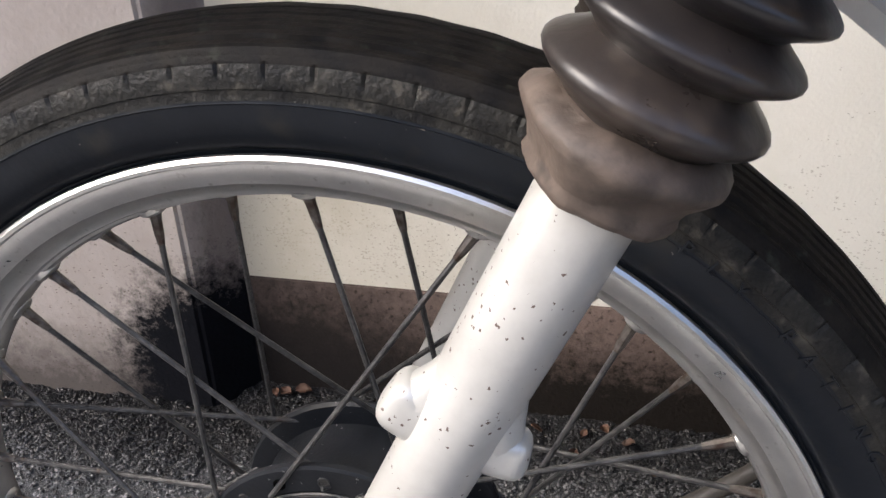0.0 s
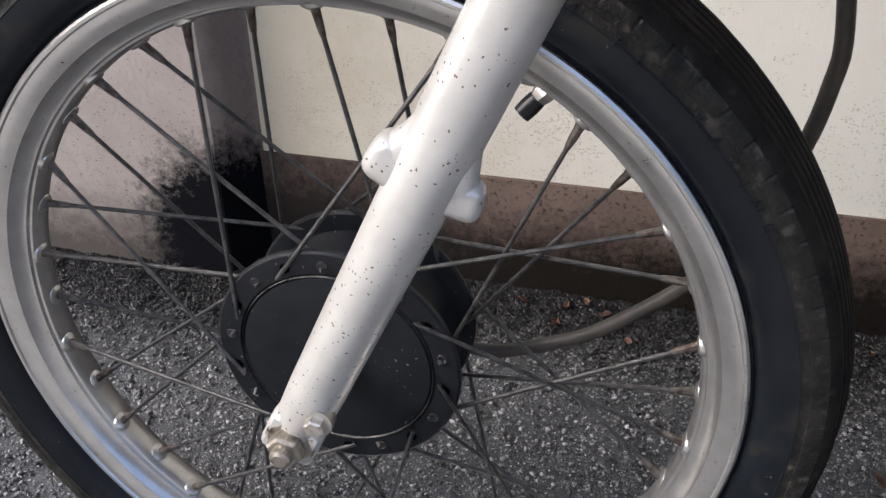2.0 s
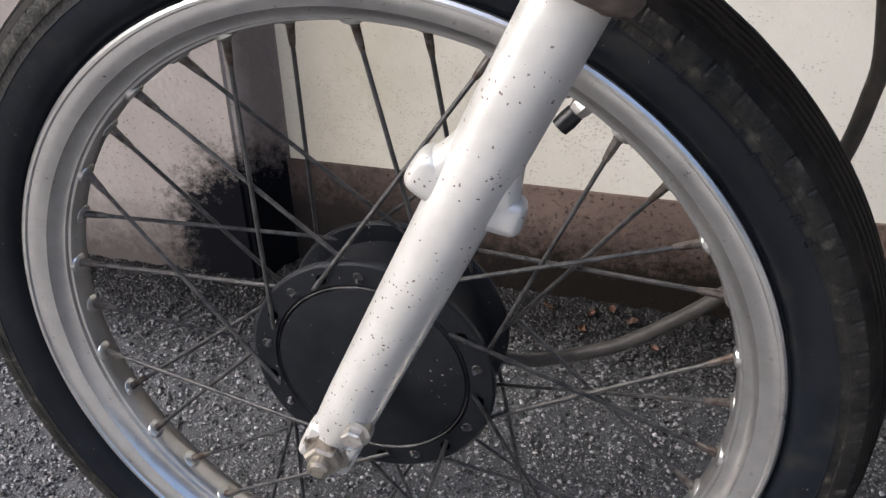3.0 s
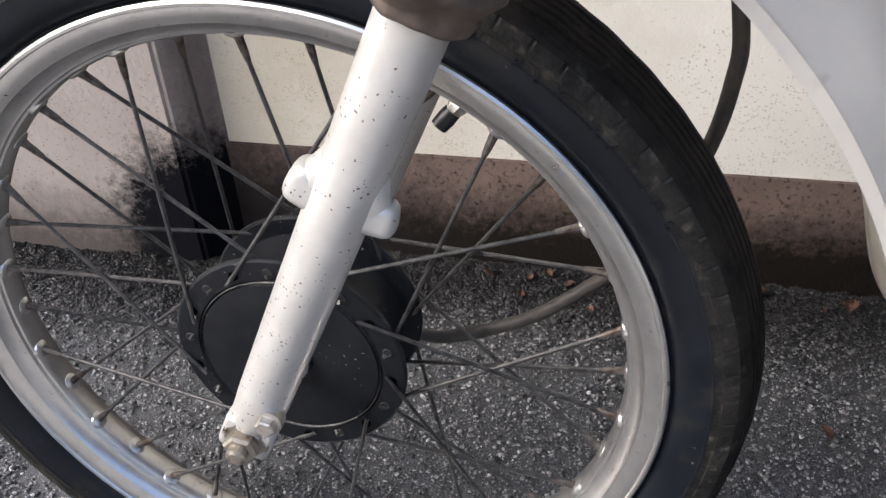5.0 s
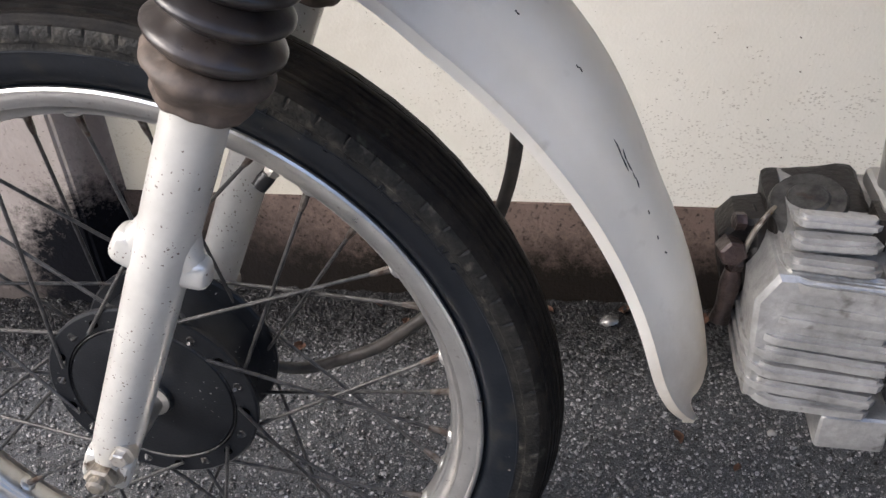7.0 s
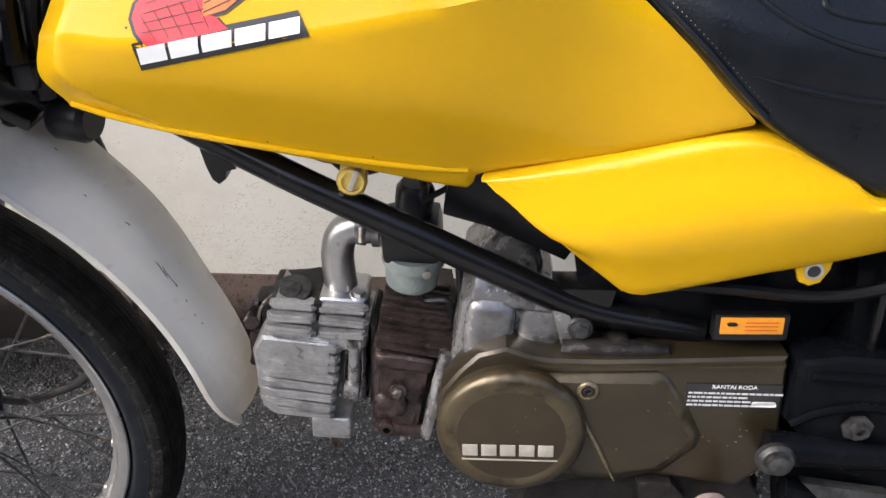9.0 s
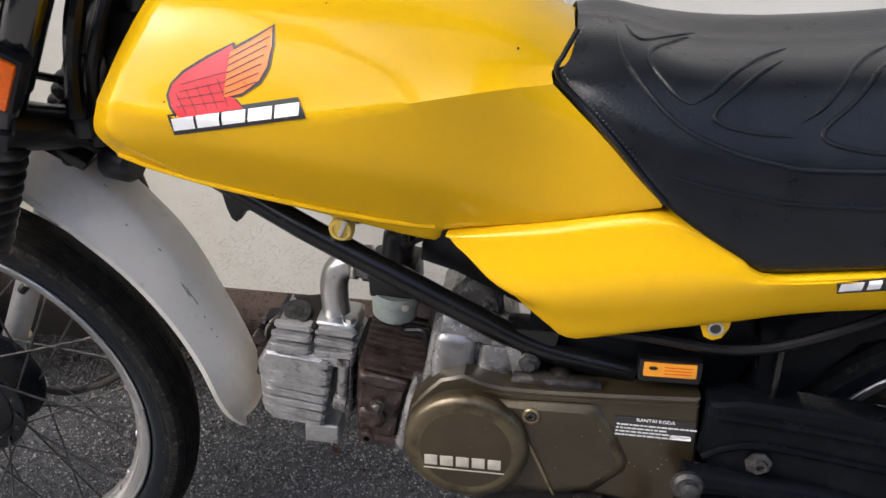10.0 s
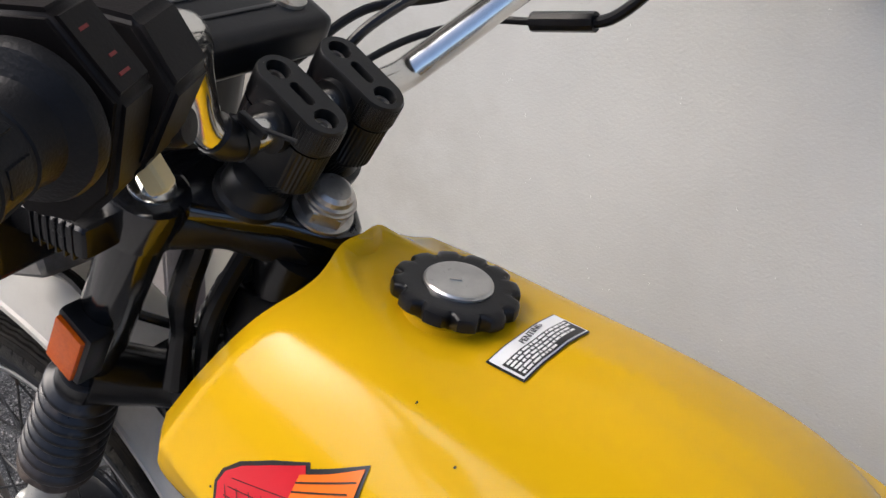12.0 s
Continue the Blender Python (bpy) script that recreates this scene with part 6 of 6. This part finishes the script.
for sd in (-1, 1):
    part("bridge_eye", fork_lathe([(0.608, 0.019), (0.610, 0.0245), (0.638, 0.0255), (0.645, 0.0235), (0.647, 0.018)], LEG_Y * sd, 0.0, 32), M_GLOSS, bridge)
part("stem_boss", lathe([(-0.024, 0.0), (-0.024, 0.021), (-0.020, 0.0245), (-0.009, 0.0255)], CLAMP @ Vector((0.060, 0, 0)), RAKE, 28), M_BLACK, bridge)
nut_o = CLAMP @ Vector((0.060, 0, 0.0052))
part("stem_nut", blend(lathe([(0, 0.0205), (0.0025, 0.0205), (0.0035, 0.018)], nut_o, RAKE, 28), lathe([(0.0025, 0.0186), (0.0115, 0.0186), (0.013, 0.0165)], nut_o, RAKE, 6), lathe([(0.0125, 0.0180), (0.0145, 0.0180), (0.0150, 0.0165), (0.0175, 0.0165), (0.0185, 0.0145), (0.0215, 0.0135), (0.0235, 0.0105), (0.0240, 0.0)], nut_o, RAKE, 24)), M_STEEL, bike, "chromed steering stem nut", 25)
part("steering_head", fork_lathe([(0.40, 0.0), (0.40, 0.024), (0.43, 0.027), (0.45, 0.022), (0.56, 0.022), (0.58, 0.027), (0.615, 0.027), (0.615, 0.0)], 0.0, 0.066, 28), M_BLACK, bike, "black steering head")
part("lower_yoke", blend(tube([on_fork(0.425, -LEG_Y), on_fork(0.42, -LEG_Y * 0.45, 0.035), on_fork(0.415, 0, 0.062)], [0.026, 0.022, 0.028], 14), tube([on_fork(0.425, LEG_Y), on_fork(0.42, LEG_Y * 0.45, 0.035), on_fork(0.415, 0, 0.062)], [0.026, 0.022, 0.028], 14)), M_BLACK, bike, "black lower fork yoke")
part("fender_bracket", rbox((0.07, 0.09, 0.012), Matrix.Translation(on_fork(0.395, 0, 0.035)) @ pose(0, 0, 0, 0, 28, 0), 0.003), M_BLACK, bike)
rp = on_fork(0.490, -LEG_Y - 0.020, 0.003)
holder = part("side_reflector", rbox((0.034, 0.020, 0.056), Matrix.Translation(rp) @ pose(0, 0, 0, 0, RAKE_DEG, 0), 0.004), M_PLASTIC, bike, "amber side reflector in a black holder")
part("amber_lens", rbox((0.027, 0.006, 0.047), Matrix.Translation(rp + Vector((-0.001, -0.0105, 0))) @ pose(0, 0, 0, 0, RAKE_DEG, 0), 0.002), M_AMBER, holder)
for k in range(2):
    part("steering_cable", tube([on_fork(0.60, -0.01, 0.035), on_fork(0.54, -0.035 + 0.02 * k, 0.045), on_fork(0.48, -0.03, 0.05), on_fork(0.42, -0.035 + 0.03 * k, 0.075)], 0.0075 - 0.002 * k, 10), M_PLASTIC, bike, "black sleeved cable")
part("brace_rod", tube([on_fork(0.47, -0.06, -0.02), on_fork(0.46, 0.0, 0.045)], 0.004, 8), M_BLACK, bike)
part("cable_clip", rbox((0.018, 0.014, 0.022), Matrix.Translation(on_fork(0.44, -0.045, 0.06)), 0.004), M_PLASTIC, bike)
part("speedo_cable", tube([(0.190, 0.07, 0.70), (0.235, 0.065, 0.60), (0.257, 0.06, 0.50), (0.2575, 0.06, 0.463), (0.249, 0.06, 0.420), (0.228, 0.06, 0.367), (0.202, 0.06, 0.329), (0.156, 0.06, 0.288), (0.127, 0.06, 0.271), (0.082, 0.06, 0.254), (0.05, 0.055, 0.262)], 0.0048, 12, 80), M_CABLE, bike, "black front brake cable")
part("brake_plate", lathe([(0.030, 0.0), (0.030, 0.062), (0.040, 0.060), (0.052, 0.045), (0.052, 0.0)], (0, 0, AXLE), (0, 1, 0), 48), M_HUB, bike, "black brake plate")

# handlebar, risers, switchgear, lever
BAR = [(0.4745, -0.363, 1.0145), (0.407, -0.222, 1.0200), (0.372, -0.142, 1.018), (0.347, -0.108, 1.005), (0.331, -0.093, 0.980), (0.325, -0.082, 0.948), (0.327, -0.066, 0.9350), (0.3274, -0.05, 0.9325), (0.3274, 0.0, 0.9325), (0.3274, 0.075, 0.9330), (0.3340, 0.098, 0.943), (0.3490, 0.130, 0.966), (0.3630, 0.162, 0.989), (0.382, 0.203, 1.015), (0.420, 0.25, 1.043), (0.473, 0.318, 1.036), (0.515, 0.378, 1.025)]
part("handlebar", tube(BAR, 0.0108, 20, 140), M_CHROME, bike, "chromed tubular handlebar", 60)


def stadium_ring(o, length, width, s, n=40, flute=0.0):
    """Points round a block with round ends, long along BACK, at height s along RAKE."""
    ring = []
    for k in range(n):
        a = 2 * math.pi * k / n
        w = width / 2 - (flute if k % 2 else 0.0)
        ring.append(o + BACK * (math.copysign(length / 2 - width / 2, math.cos(a)) + w * math.cos(a)) + Vector((0, w * math.sin(a), 0)) + RAKE * s)
    return ring


def riser_cap(o, s0, s1):
    """The clamp's upper half, with two deep bolt holes and a slot sunk into its top."""
    bm = bmesh.new()
    loops = [[bm.verts.new(p) for p in stadium_ring(o, le, wi, s)] for le, wi, s in ((0.0645, 0.0295, s0), (0.0655, 0.0305, s0 + 0.001), (0.0655, 0.0305, s1 - 0.0022), (0.0635, 0.0285, s1))]
    for lo_, hi_ in zip(loops, loops[1:]):
        for k in range(len(lo_)):
            bm.faces.new((lo_[k], lo_[(k + 1) % len(lo_)], hi_[(k + 1) % len(lo_)], hi_[k]))
    bm.faces.new(loops[0][::-1])
    edges = [bm.edges.get((loops[3][k], loops[3][(k + 1) % 40])) for k in range(40)]
    for back, le, wi in ((-0.0205, 0.0150, 0.01499), (0.0, 0.0190, 0.0070), (0.0205, 0.0150, 0.01499)):
        h = [[bm.verts.new(p) for p in stadium_ring(o + BACK * back, le - c, wi - c, s, 24)] for c, s in ((0.0, s1), (0.0010, s1 - 0.0012), (0.0012, s1 - 0.010))]
        for hi_, lo_ in zip(h, h[1:]):
            for k in range(24):
                bm.faces.new((hi_[k], hi_[(k + 1) % 24], lo_[(k + 1) % 24], lo_[k]))
        bm.faces.new(h[2])
        edges += [bm.edges.get((h[0][k], h[0][(k + 1) % 24])) for k in range(24)]
    bmesh.ops.triangle_fill(bm, use_beauty=True, use_dissolve=False, edges=edges, normal=RAKE)
    bmesh.ops.recalc_face_normals(bm, faces=bm.faces)
    return bm


for sd in (-1, 1):
    o = Vector((0.3274, STEER_Y + 0.0260 * sd, 0.9330))
    foot = o + BACK * 0.002 + Vector((0, 0.008 * sd, 0))
    post = skin([stadium_ring(o + BACK * b, le, wi, s, 72, 0.0005) for s, le, wi, b in ((-0.0006, 0.0645, 0.0305, 0), (-0.032, 0.0635, 0.0300, 0), (-0.039, 0.055, 0.0295, -0.003), (-0.0575, 0.046, 0.028, -0.005))])
    base = lathe([(-0.0615, 0.0240), (-0.0570, 0.0240), (-0.0550, 0.0208), (-0.0470, 0.0198), (-0.0415, 0.0170), (-0.0385, 0.0110), (-0.0380, 0.0)], foot, RAKE, 32)
    riser = part("bar_riser", blend(post, base), M_RISER, bike, "black fluted handlebar riser with a bolted cap", 25)
    part("riser_cap", riser_cap(o, 0.0006, 0.0205), M_RISER, riser, "", 25)
    for k in (-1, 1):
        part("cap_bolt", lathe([(0, 0.0058), (0.0040, 0.0057), (0.0045, 0.0050), (0.0045, 0.0030), (0.0025, 0.0028), (0.0025, 0.0)], o + RAKE * 0.0106 + BACK * 0.0205 * k, RAKE, 14), M_DIRTY, riser, "dull steel socket bolt")
    part("clamp_washer", lathe([(-0.0205, 0.0118), (-0.0200, 0.0150), (-0.0170, 0.0155), (0.0170, 0.0155), (0.0200, 0.0150), (0.0205, 0.0118)], o, (0, 1, 0), 28), M_RISER, riser)
    part("knurl", blend(*[tube([o + BACK * (0.0175 + 0.0153 * math.cos(a)) + Vector((0, 0.0153 * math.sin(a), 0)) + RAKE * q for q in (0.0030, 0.0185)], 0.0005, 5) for a in [math.pi * (-0.55 + 1.1 * k / 27) for k in range(28)]]), M_RISER, riser)

g0, g1 = Vector(BAR[0]), Vector(BAR[1])
gd = (g1 - g0).normalized()
glen = (g1 - g0).length
grip_prof = [(-0.002, 0.0), (-0.002, 0.0024), (-0.006, 0.0028), (-0.0062, 0.006), (-0.0060, 0.0185), (-0.0045, 0.0200), (0.002, 0.0200), (0.005, 0.0172)]
for k in range(8):
    s = 0.0068 + 0.0180 * k
    if s < glen - 0.018:
        grip_prof += [(s, 0.0171), (s + 0.0006, 0.0180), (s + 0.0018, 0.0180), (s + 0.0026, 0.0171)]
grip_prof += [(glen - 0.014, 0.0172), (glen - 0.010, 0.019), (glen - 0.006, 0.0265), (glen - 0.004, 0.0275), (glen, 0.0275), (glen + 0.002, 0.024), (glen + 0.002, 0.0)]
grip = part("left_grip", lathe(grip_prof, g0, gd, 48), M_GRIP, bike, "black ribbed rubber hand grip")
GU = gd.orthogonal().normalized()
GV = gd.cross(GU)
for k in range(7):
    for j in range(6):
        s = 0.0170 + 0.0180 * k
        a = 2 * math.pi * (j + 0.12 * k) / 6
        rad = GU * math.cos(a) + GV * math.sin(a)
        rot = Matrix((gd.cross(rad), gd, rad)).transposed().to_4x4()
        part("grip_pad", rbox((0.0100, 0.0112, 0.0018), Matrix.Translation(g0 + gd * s + rad * 0.0166) @ rot, 0.0007), M_GRIP, grip)
r0, r1 = Vector(BAR[-1]), Vector(BAR[-3])
part("right_grip", lathe([(p * 0.8, q) for p, q in grip_prof], r0, r1 - r0, 32), M_GRIP, bike, "black ribbed throttle grip")

# left switchgear: a two-piece housing round the bar, in its own axes: along the bar, to the rear, up
SREAR = Vector((0, 0, 1)).cross(gd).normalized() * -1
SUP = SREAR.cross(gd).normalized() * -1
if SUP.z < 0:
    SUP = -SUP
if SREAR.x < 0:
    SREAR = -SREAR
sw = g1 + gd * 0.003


def at_switch(a, q, h):
    return sw + gd * a + SREAR * q + SUP * h


def switch_shell(profile, a0, a1, lean=0.0, bevel=0.004):
    """A shell with the given outline to the rear and up, from a0 to a1 along the bar."""
    bm = skin([[at_switch(a0 + lean * h, q, h) for q, h in profile], [at_switch(a1 + lean * h, q, h) for q, h in profile]])
    bmesh.ops.bevel(bm, geom=list(bm.edges), offset=bevel, segments=3, affect="EDGES")
    return bm


switch = part("switch_housing", switch_shell([(-0.024, 0.020), (-0.012, 0.034), (0.010, 0.036), (0.031, 0.010), (0.024, -0.026), (0.010, -0.040), (-0.010, -0.040), (-0.024, -0.022)], 0.0, 0.024, 0.0, 0.0028), M_SWITCH, bike, "black plastic left switch housing")
part("switch_block", switch_shell([(-0.020, 0.016), (-0.008, 0.026), (0.020, 0.024), (0.037, 0.004), (0.028, -0.022), (0.012, -0.036), (-0.006, -0.036), (-0.020, -0.018)], 0.0245, 0.054, 0.35, 0.0028), M_SWITCH, switch)
part("lever_mount", switch_shell([(-0.060, 0.010), (-0.044, 0.018), (-0.020, 0.016), (-0.020, -0.012), (-0.044, -0.012), (-0.060, -0.004)], 0.002, 0.032), M_SWITCH, switch)
SW_ROT = Matrix((gd, SREAR, SUP)).transposed().to_4x4()
part("dip_switch", rbox((0.010, 0.009, 0.017), Matrix.Translation(at_switch(0.028, 0.024, -0.030)) @ SW_ROT @ pose(0, 0, 0, 28, 0, 0), 0.003, 3), M_CREAM, switch, "cream switch rocker")
for a, q, h, le in ((0.012, 0.0225, 0.0204, 0.004), (0.011, 0.0265, 0.0157, 0.006), (0.009, 0.0155, 0.0288, 0.005)):
    part("switch_print", rbox((le, 0.0006, 0.0012), Matrix.Translation(at_switch(a, q, h)) @ SW_ROT @ pose(0, 0, 0, 39, 0, 0), 0.0), M_DIMRED, switch, "faded red print")
part("horn_button", lathe([(-0.012, 0.0085), (0.009, 0.0085), (0.012, 0.0070), (0.0125, 0.0)], at_switch(0.048, 0.018, -0.022), SREAR + SUP * 0.15, 22), M_SWITCH, switch, "black horn button")
lev = at_switch(0.016, -0.044, 0.003)
clutch = part("clutch_lever", tube([lev, g1 + SREAR * -0.062 + gd * -0.01, g0.lerp(g1, 0.7) + SREAR * -0.066, g0.lerp(g1, 0.4) + SREAR * -0.070 - SUP * 0.004, g0 + SREAR * -0.074 - SUP * 0.010, g0 - gd * 0.02 + SREAR * -0.076 - SUP * 0.012], [0.010, 0.0085, 0.0075, 0.007, 0.0075, 0.009], 12, 40), M_PLASTIC, bike, "black clutch lever")
part("throttle_housing", rbox((0.046, 0.045, 0.05), pose(0.410, 0.240, 1.040), 0.008, 3), M_PLASTIC, bike, "black throttle housing")
part("clutch_cable", tube([lev + gd * 0.016, Vector((0.335, -0.12, 1.015)), Vector((0.285, -0.07, 0.965)), Vector((0.265, -0.03, 0.90))], 0.004, 8), M_PLASTIC, bike)
part("cable_tie", blend(lathe([(-0.002, 0.0135), (0.002, 0.0135)], (0.327, -0.0615, 0.9338), (0, 1, 0.05), 16), rbox((0.020, 0.004, 0.005), pose(0.340, -0.0615, 0.946, 0, 20, 0), 0.001), rbox((0.026, 0.0035, 0.0015), pose(0.352, -0.058, 0.9445, 0, 8, 20), 0.0005)), M_PLASTIC, bike)
part("bar_sleeve", tube([(0.3262, -0.076, 0.9415), (0.327, -0.068, 0.9352), (0.3274, -0.055, 0.9327)], 0.0122, 16), M_PLASTIC, bike)
for pts, r in (([(0.376, 0.235, 1.04), (0.345, 0.215, 1.0), (0.300, 0.175, 0.965), (0.262, 0.12, 0.953), (0.247, 0.06, 0.92)], 0.0035),
               ([(0.441, 0.222, 1.040), (0.437, 0.214, 1.005), (0.420, 0.209, 0.979), (0.400, 0.207, 0.966), (0.352, 0.208, 0.953)], 0.0045),
               ([(0.402, 0.207, 0.967), (0.352, 0.208, 0.953)], 0.0075),
               ([(0.352, 0.208, 0.953), (0.312, 0.203, 0.943), (0.272, 0.16, 0.925), (0.245, 0.10, 0.895)], 0.003),
               ([(0.365, 0.15, 1.03), (0.312, 0.13, 0.982), (0.280, 0.09, 0.943), (0.268, 0.06, 0.89)], 0.0040)):
    part("control_cable", tube(pts, r, 10), M_PLASTIC, bike, "black control cable")
part("front_brake_lever", tube([(0.385, 0.225, 1.04), (0.388, 0.305, 1.032), (0.40, 0.39, 1.02)], [0.009, 0.007, 0.007], 10), M_PLASTIC, bike)

# instruments, headlamp and left indicator
SETTLE[0] = LAMP_SEAT
INST = pose(0.197, -0.032, 0.972, 0, 18, 0)
inst = part("instrument_panel", blend(rbox((0.12, 0.156, 0.032), INST, 0.010, 4), rbox((0.085, 0.13, 0.05), INST @ pose(-0.024, 0, -0.030), 0.02, 3)), M_PLASTIC, bike, "black plastic instrument panel")
part("dial_glass", rbox((0.060, 0.085, 0.003), INST @ pose(-0.012, -0.020, 0.0165), 0.001), M_LENS, inst, "grey instrument window")
part("panel_line", rbox((0.003, 0.125, 0.002), INST @ pose(0.036, -0.02, 0.0162), 0.0005), M_INK, inst)
part("ignition_lock", blend(lathe([(0, 0.0115), (0.003, 0.0115), (0.004, 0.0085), (0.004, 0.0)], INST @ Vector((0.034, 0.056, 0.0155)), (0.31, 0, 0.95), 24)), M_STEEL, inst, "steel ignition lock")
part("key_slot", rbox((0.010, 0.0025, 0.001), INST @ pose(0.034, 0.056, 0.0200), 0.0), M_INK, inst)
lamp = part("headlamp", blend(rbox((0.12, 0.18, 0.15), pose(0.075, 0, 0.855, 0, 8, 0), 0.03, 4), rbox((0.09, 0.22, 0.05), pose(0.11, 0, 0.925, 0, 14, 0), 0.015, 3)), M_PLASTIC, bike, "black plastic headlamp shell")
trim = part("lamp_trim", rbox((0.13, 0.19, 0.052), pose(0.058, 0, 0.757, 0, -24, 0), 0.010, 3), M_LENS, lamp, "grey slotted metal trim")
for k in range(5):
    part("trim_slot", rbox((0.007, 0.002, 0.022), pose(0.085 + 0.011 * (k - 2), -0.0955, 0.769 + 0.0049 * (k - 2), 0, -24, 0), 0.002), M_INK, trim)
part("lamp_stay", tube([(0.02, -0.05, 0.70), (0.10, -0.06, 0.735), (0.165, -0.07, 0.735)], 0.005, 8), M_BLACK, bike)
signal = part("indicator_stalk", blend(tube([Vector((0.238, -LEG_Y, 0.851)), Vector((0.230, -0.098, 0.860)), Vector((0.214, -0.112, 0.861))], [0.012, 0.012, 0.011], 14), rbox((0.064, 0.030, 0.022), pose(0.212, -0.124, 0.861, 0, -2, 8), 0.005, 3)), M_BLACK, bike, "black rubber-stalked indicator with amber lens")
for k in range(6):
    part("stalk_rib", rbox((0.0022, 0.0306, 0.0228), pose(0.234 - 0.0065 * k, -0.1215 - 0.001 * k, 0.8612 - 0.0002 * k, 0, -2, 8), 0.001), M_BLACK, signal)
part("indicator_body", rbox((0.090, 0.058, 0.050), pose(0.139, -0.138, 0.838, 0, -4, 8), 0.010, 4), M_BLACK, signal)
part("amber_lens", rbox((0.062, 0.050, 0.040), pose(0.116, -0.138, 0.853, 0, -4, 8), 0.012, 4), M_AMBER, signal)
SETTLE[0] = None
part("sleeved_cable", tube([on_fork(0.60, -0.045, 0.02), on_fork(0.55, -0.055, 0.030), on_fork(0.50, -0.045, 0.034), on_fork(0.45, -0.05, 0.052)], [0.009, 0.010, 0.008, 0.010], 10, 30), M_BLACK, bike, "black taped cable bundle")


# dry leaves and crumbs along the foot of the wall
def make_leaf(x, y, size, turn, seed):
    r = random.Random(seed)
    cols = []
    for i in range(7):
        f = i / 6
        w = size * 0.38 * math.sin(math.pi * min(0.97, f + 0.03)) ** 0.8
        cols.append([Vector((size * (f - 0.5), w * (k / 2 - 1), 0.004 + 0.22 * size * ((k / 2 - 1) ** 2) + 0.12 * size * math.sin(3 * f + seed) + r.uniform(0, 0.0006))) for k in range(5)])
    bm = sheet(cols)
    bmesh.ops.solidify(bm, geom=list(bm.faces), thickness=0.0004)
    ob = part("leaf", bm, M_LEAF)
    ob.matrix_basis = pose(x, y, ground_z(x, y) + 0.001, r.uniform(5, 20), r.uniform(-15, 15), turn)
    return tagged(ob, "small curled dry brown leaf on the asphalt", "leaf", "fallen leaves")


def make_stone(x, y, size, seed, material, label):
    r = random.Random(seed)
    bm = bmesh.new()
    bmesh.ops.create_icosphere(bm, subdivisions=2, radius=size / 2)
    sc = (r.uniform(0.9, 1.15), r.uniform(0.75, 1.0), r.uniform(0.55, 0.7))
    for v in bm.verts:
        f = 1 + 0.35 * noise.noise(v.co * (2.2 / size) + Vector((seed, 0, 0)))
        v.co = Vector((v.co.x * sc[0], v.co.y * sc[1], v.co.z * sc[2])) * f
    ob = part("stone", bm, material)
    ob.matrix_basis = pose(x, y, ground_z(x, y) + size * 0.22, 0, 0, r.uniform(0, 360))
    return tagged(ob, label, "stone", "loose stones")


for x, y, size, seed in ((0.331, 0.374, 0.021, 3), (0.535, 0.372, 0.011, 5), (0.497, 0.237, 0.010, 8)):
    make_stone(x, y, size, seed, M_CONCRETE if size < 0.015 else M_GRIMY, "small pale grey stone lying on the asphalt" if size < 0.015 else "dark shiny lump of stone lying on the asphalt")

rnd = random.Random(21)
for x, y in ((0.100, 0.382), (0.121, 0.390), (0.145, 0.376), (0.09, 0.355), (0.17, 0.345), (0.413, 0.374), (0.44, 0.38), (0.35, 0.390), (0.26, 0.385), (0.05, 0.38), (-0.225, 0.392), (-0.235, 0.388), (-0.205, 0.396), (0.40, 0.22), (0.46, 0.19), (-0.028, 0.305), (0.60, 0.38), (0.55, 0.30)):
    make_leaf(x, y, rnd.uniform(0.009, 0.020), rnd.uniform(0, 360), rnd.randrange(999))
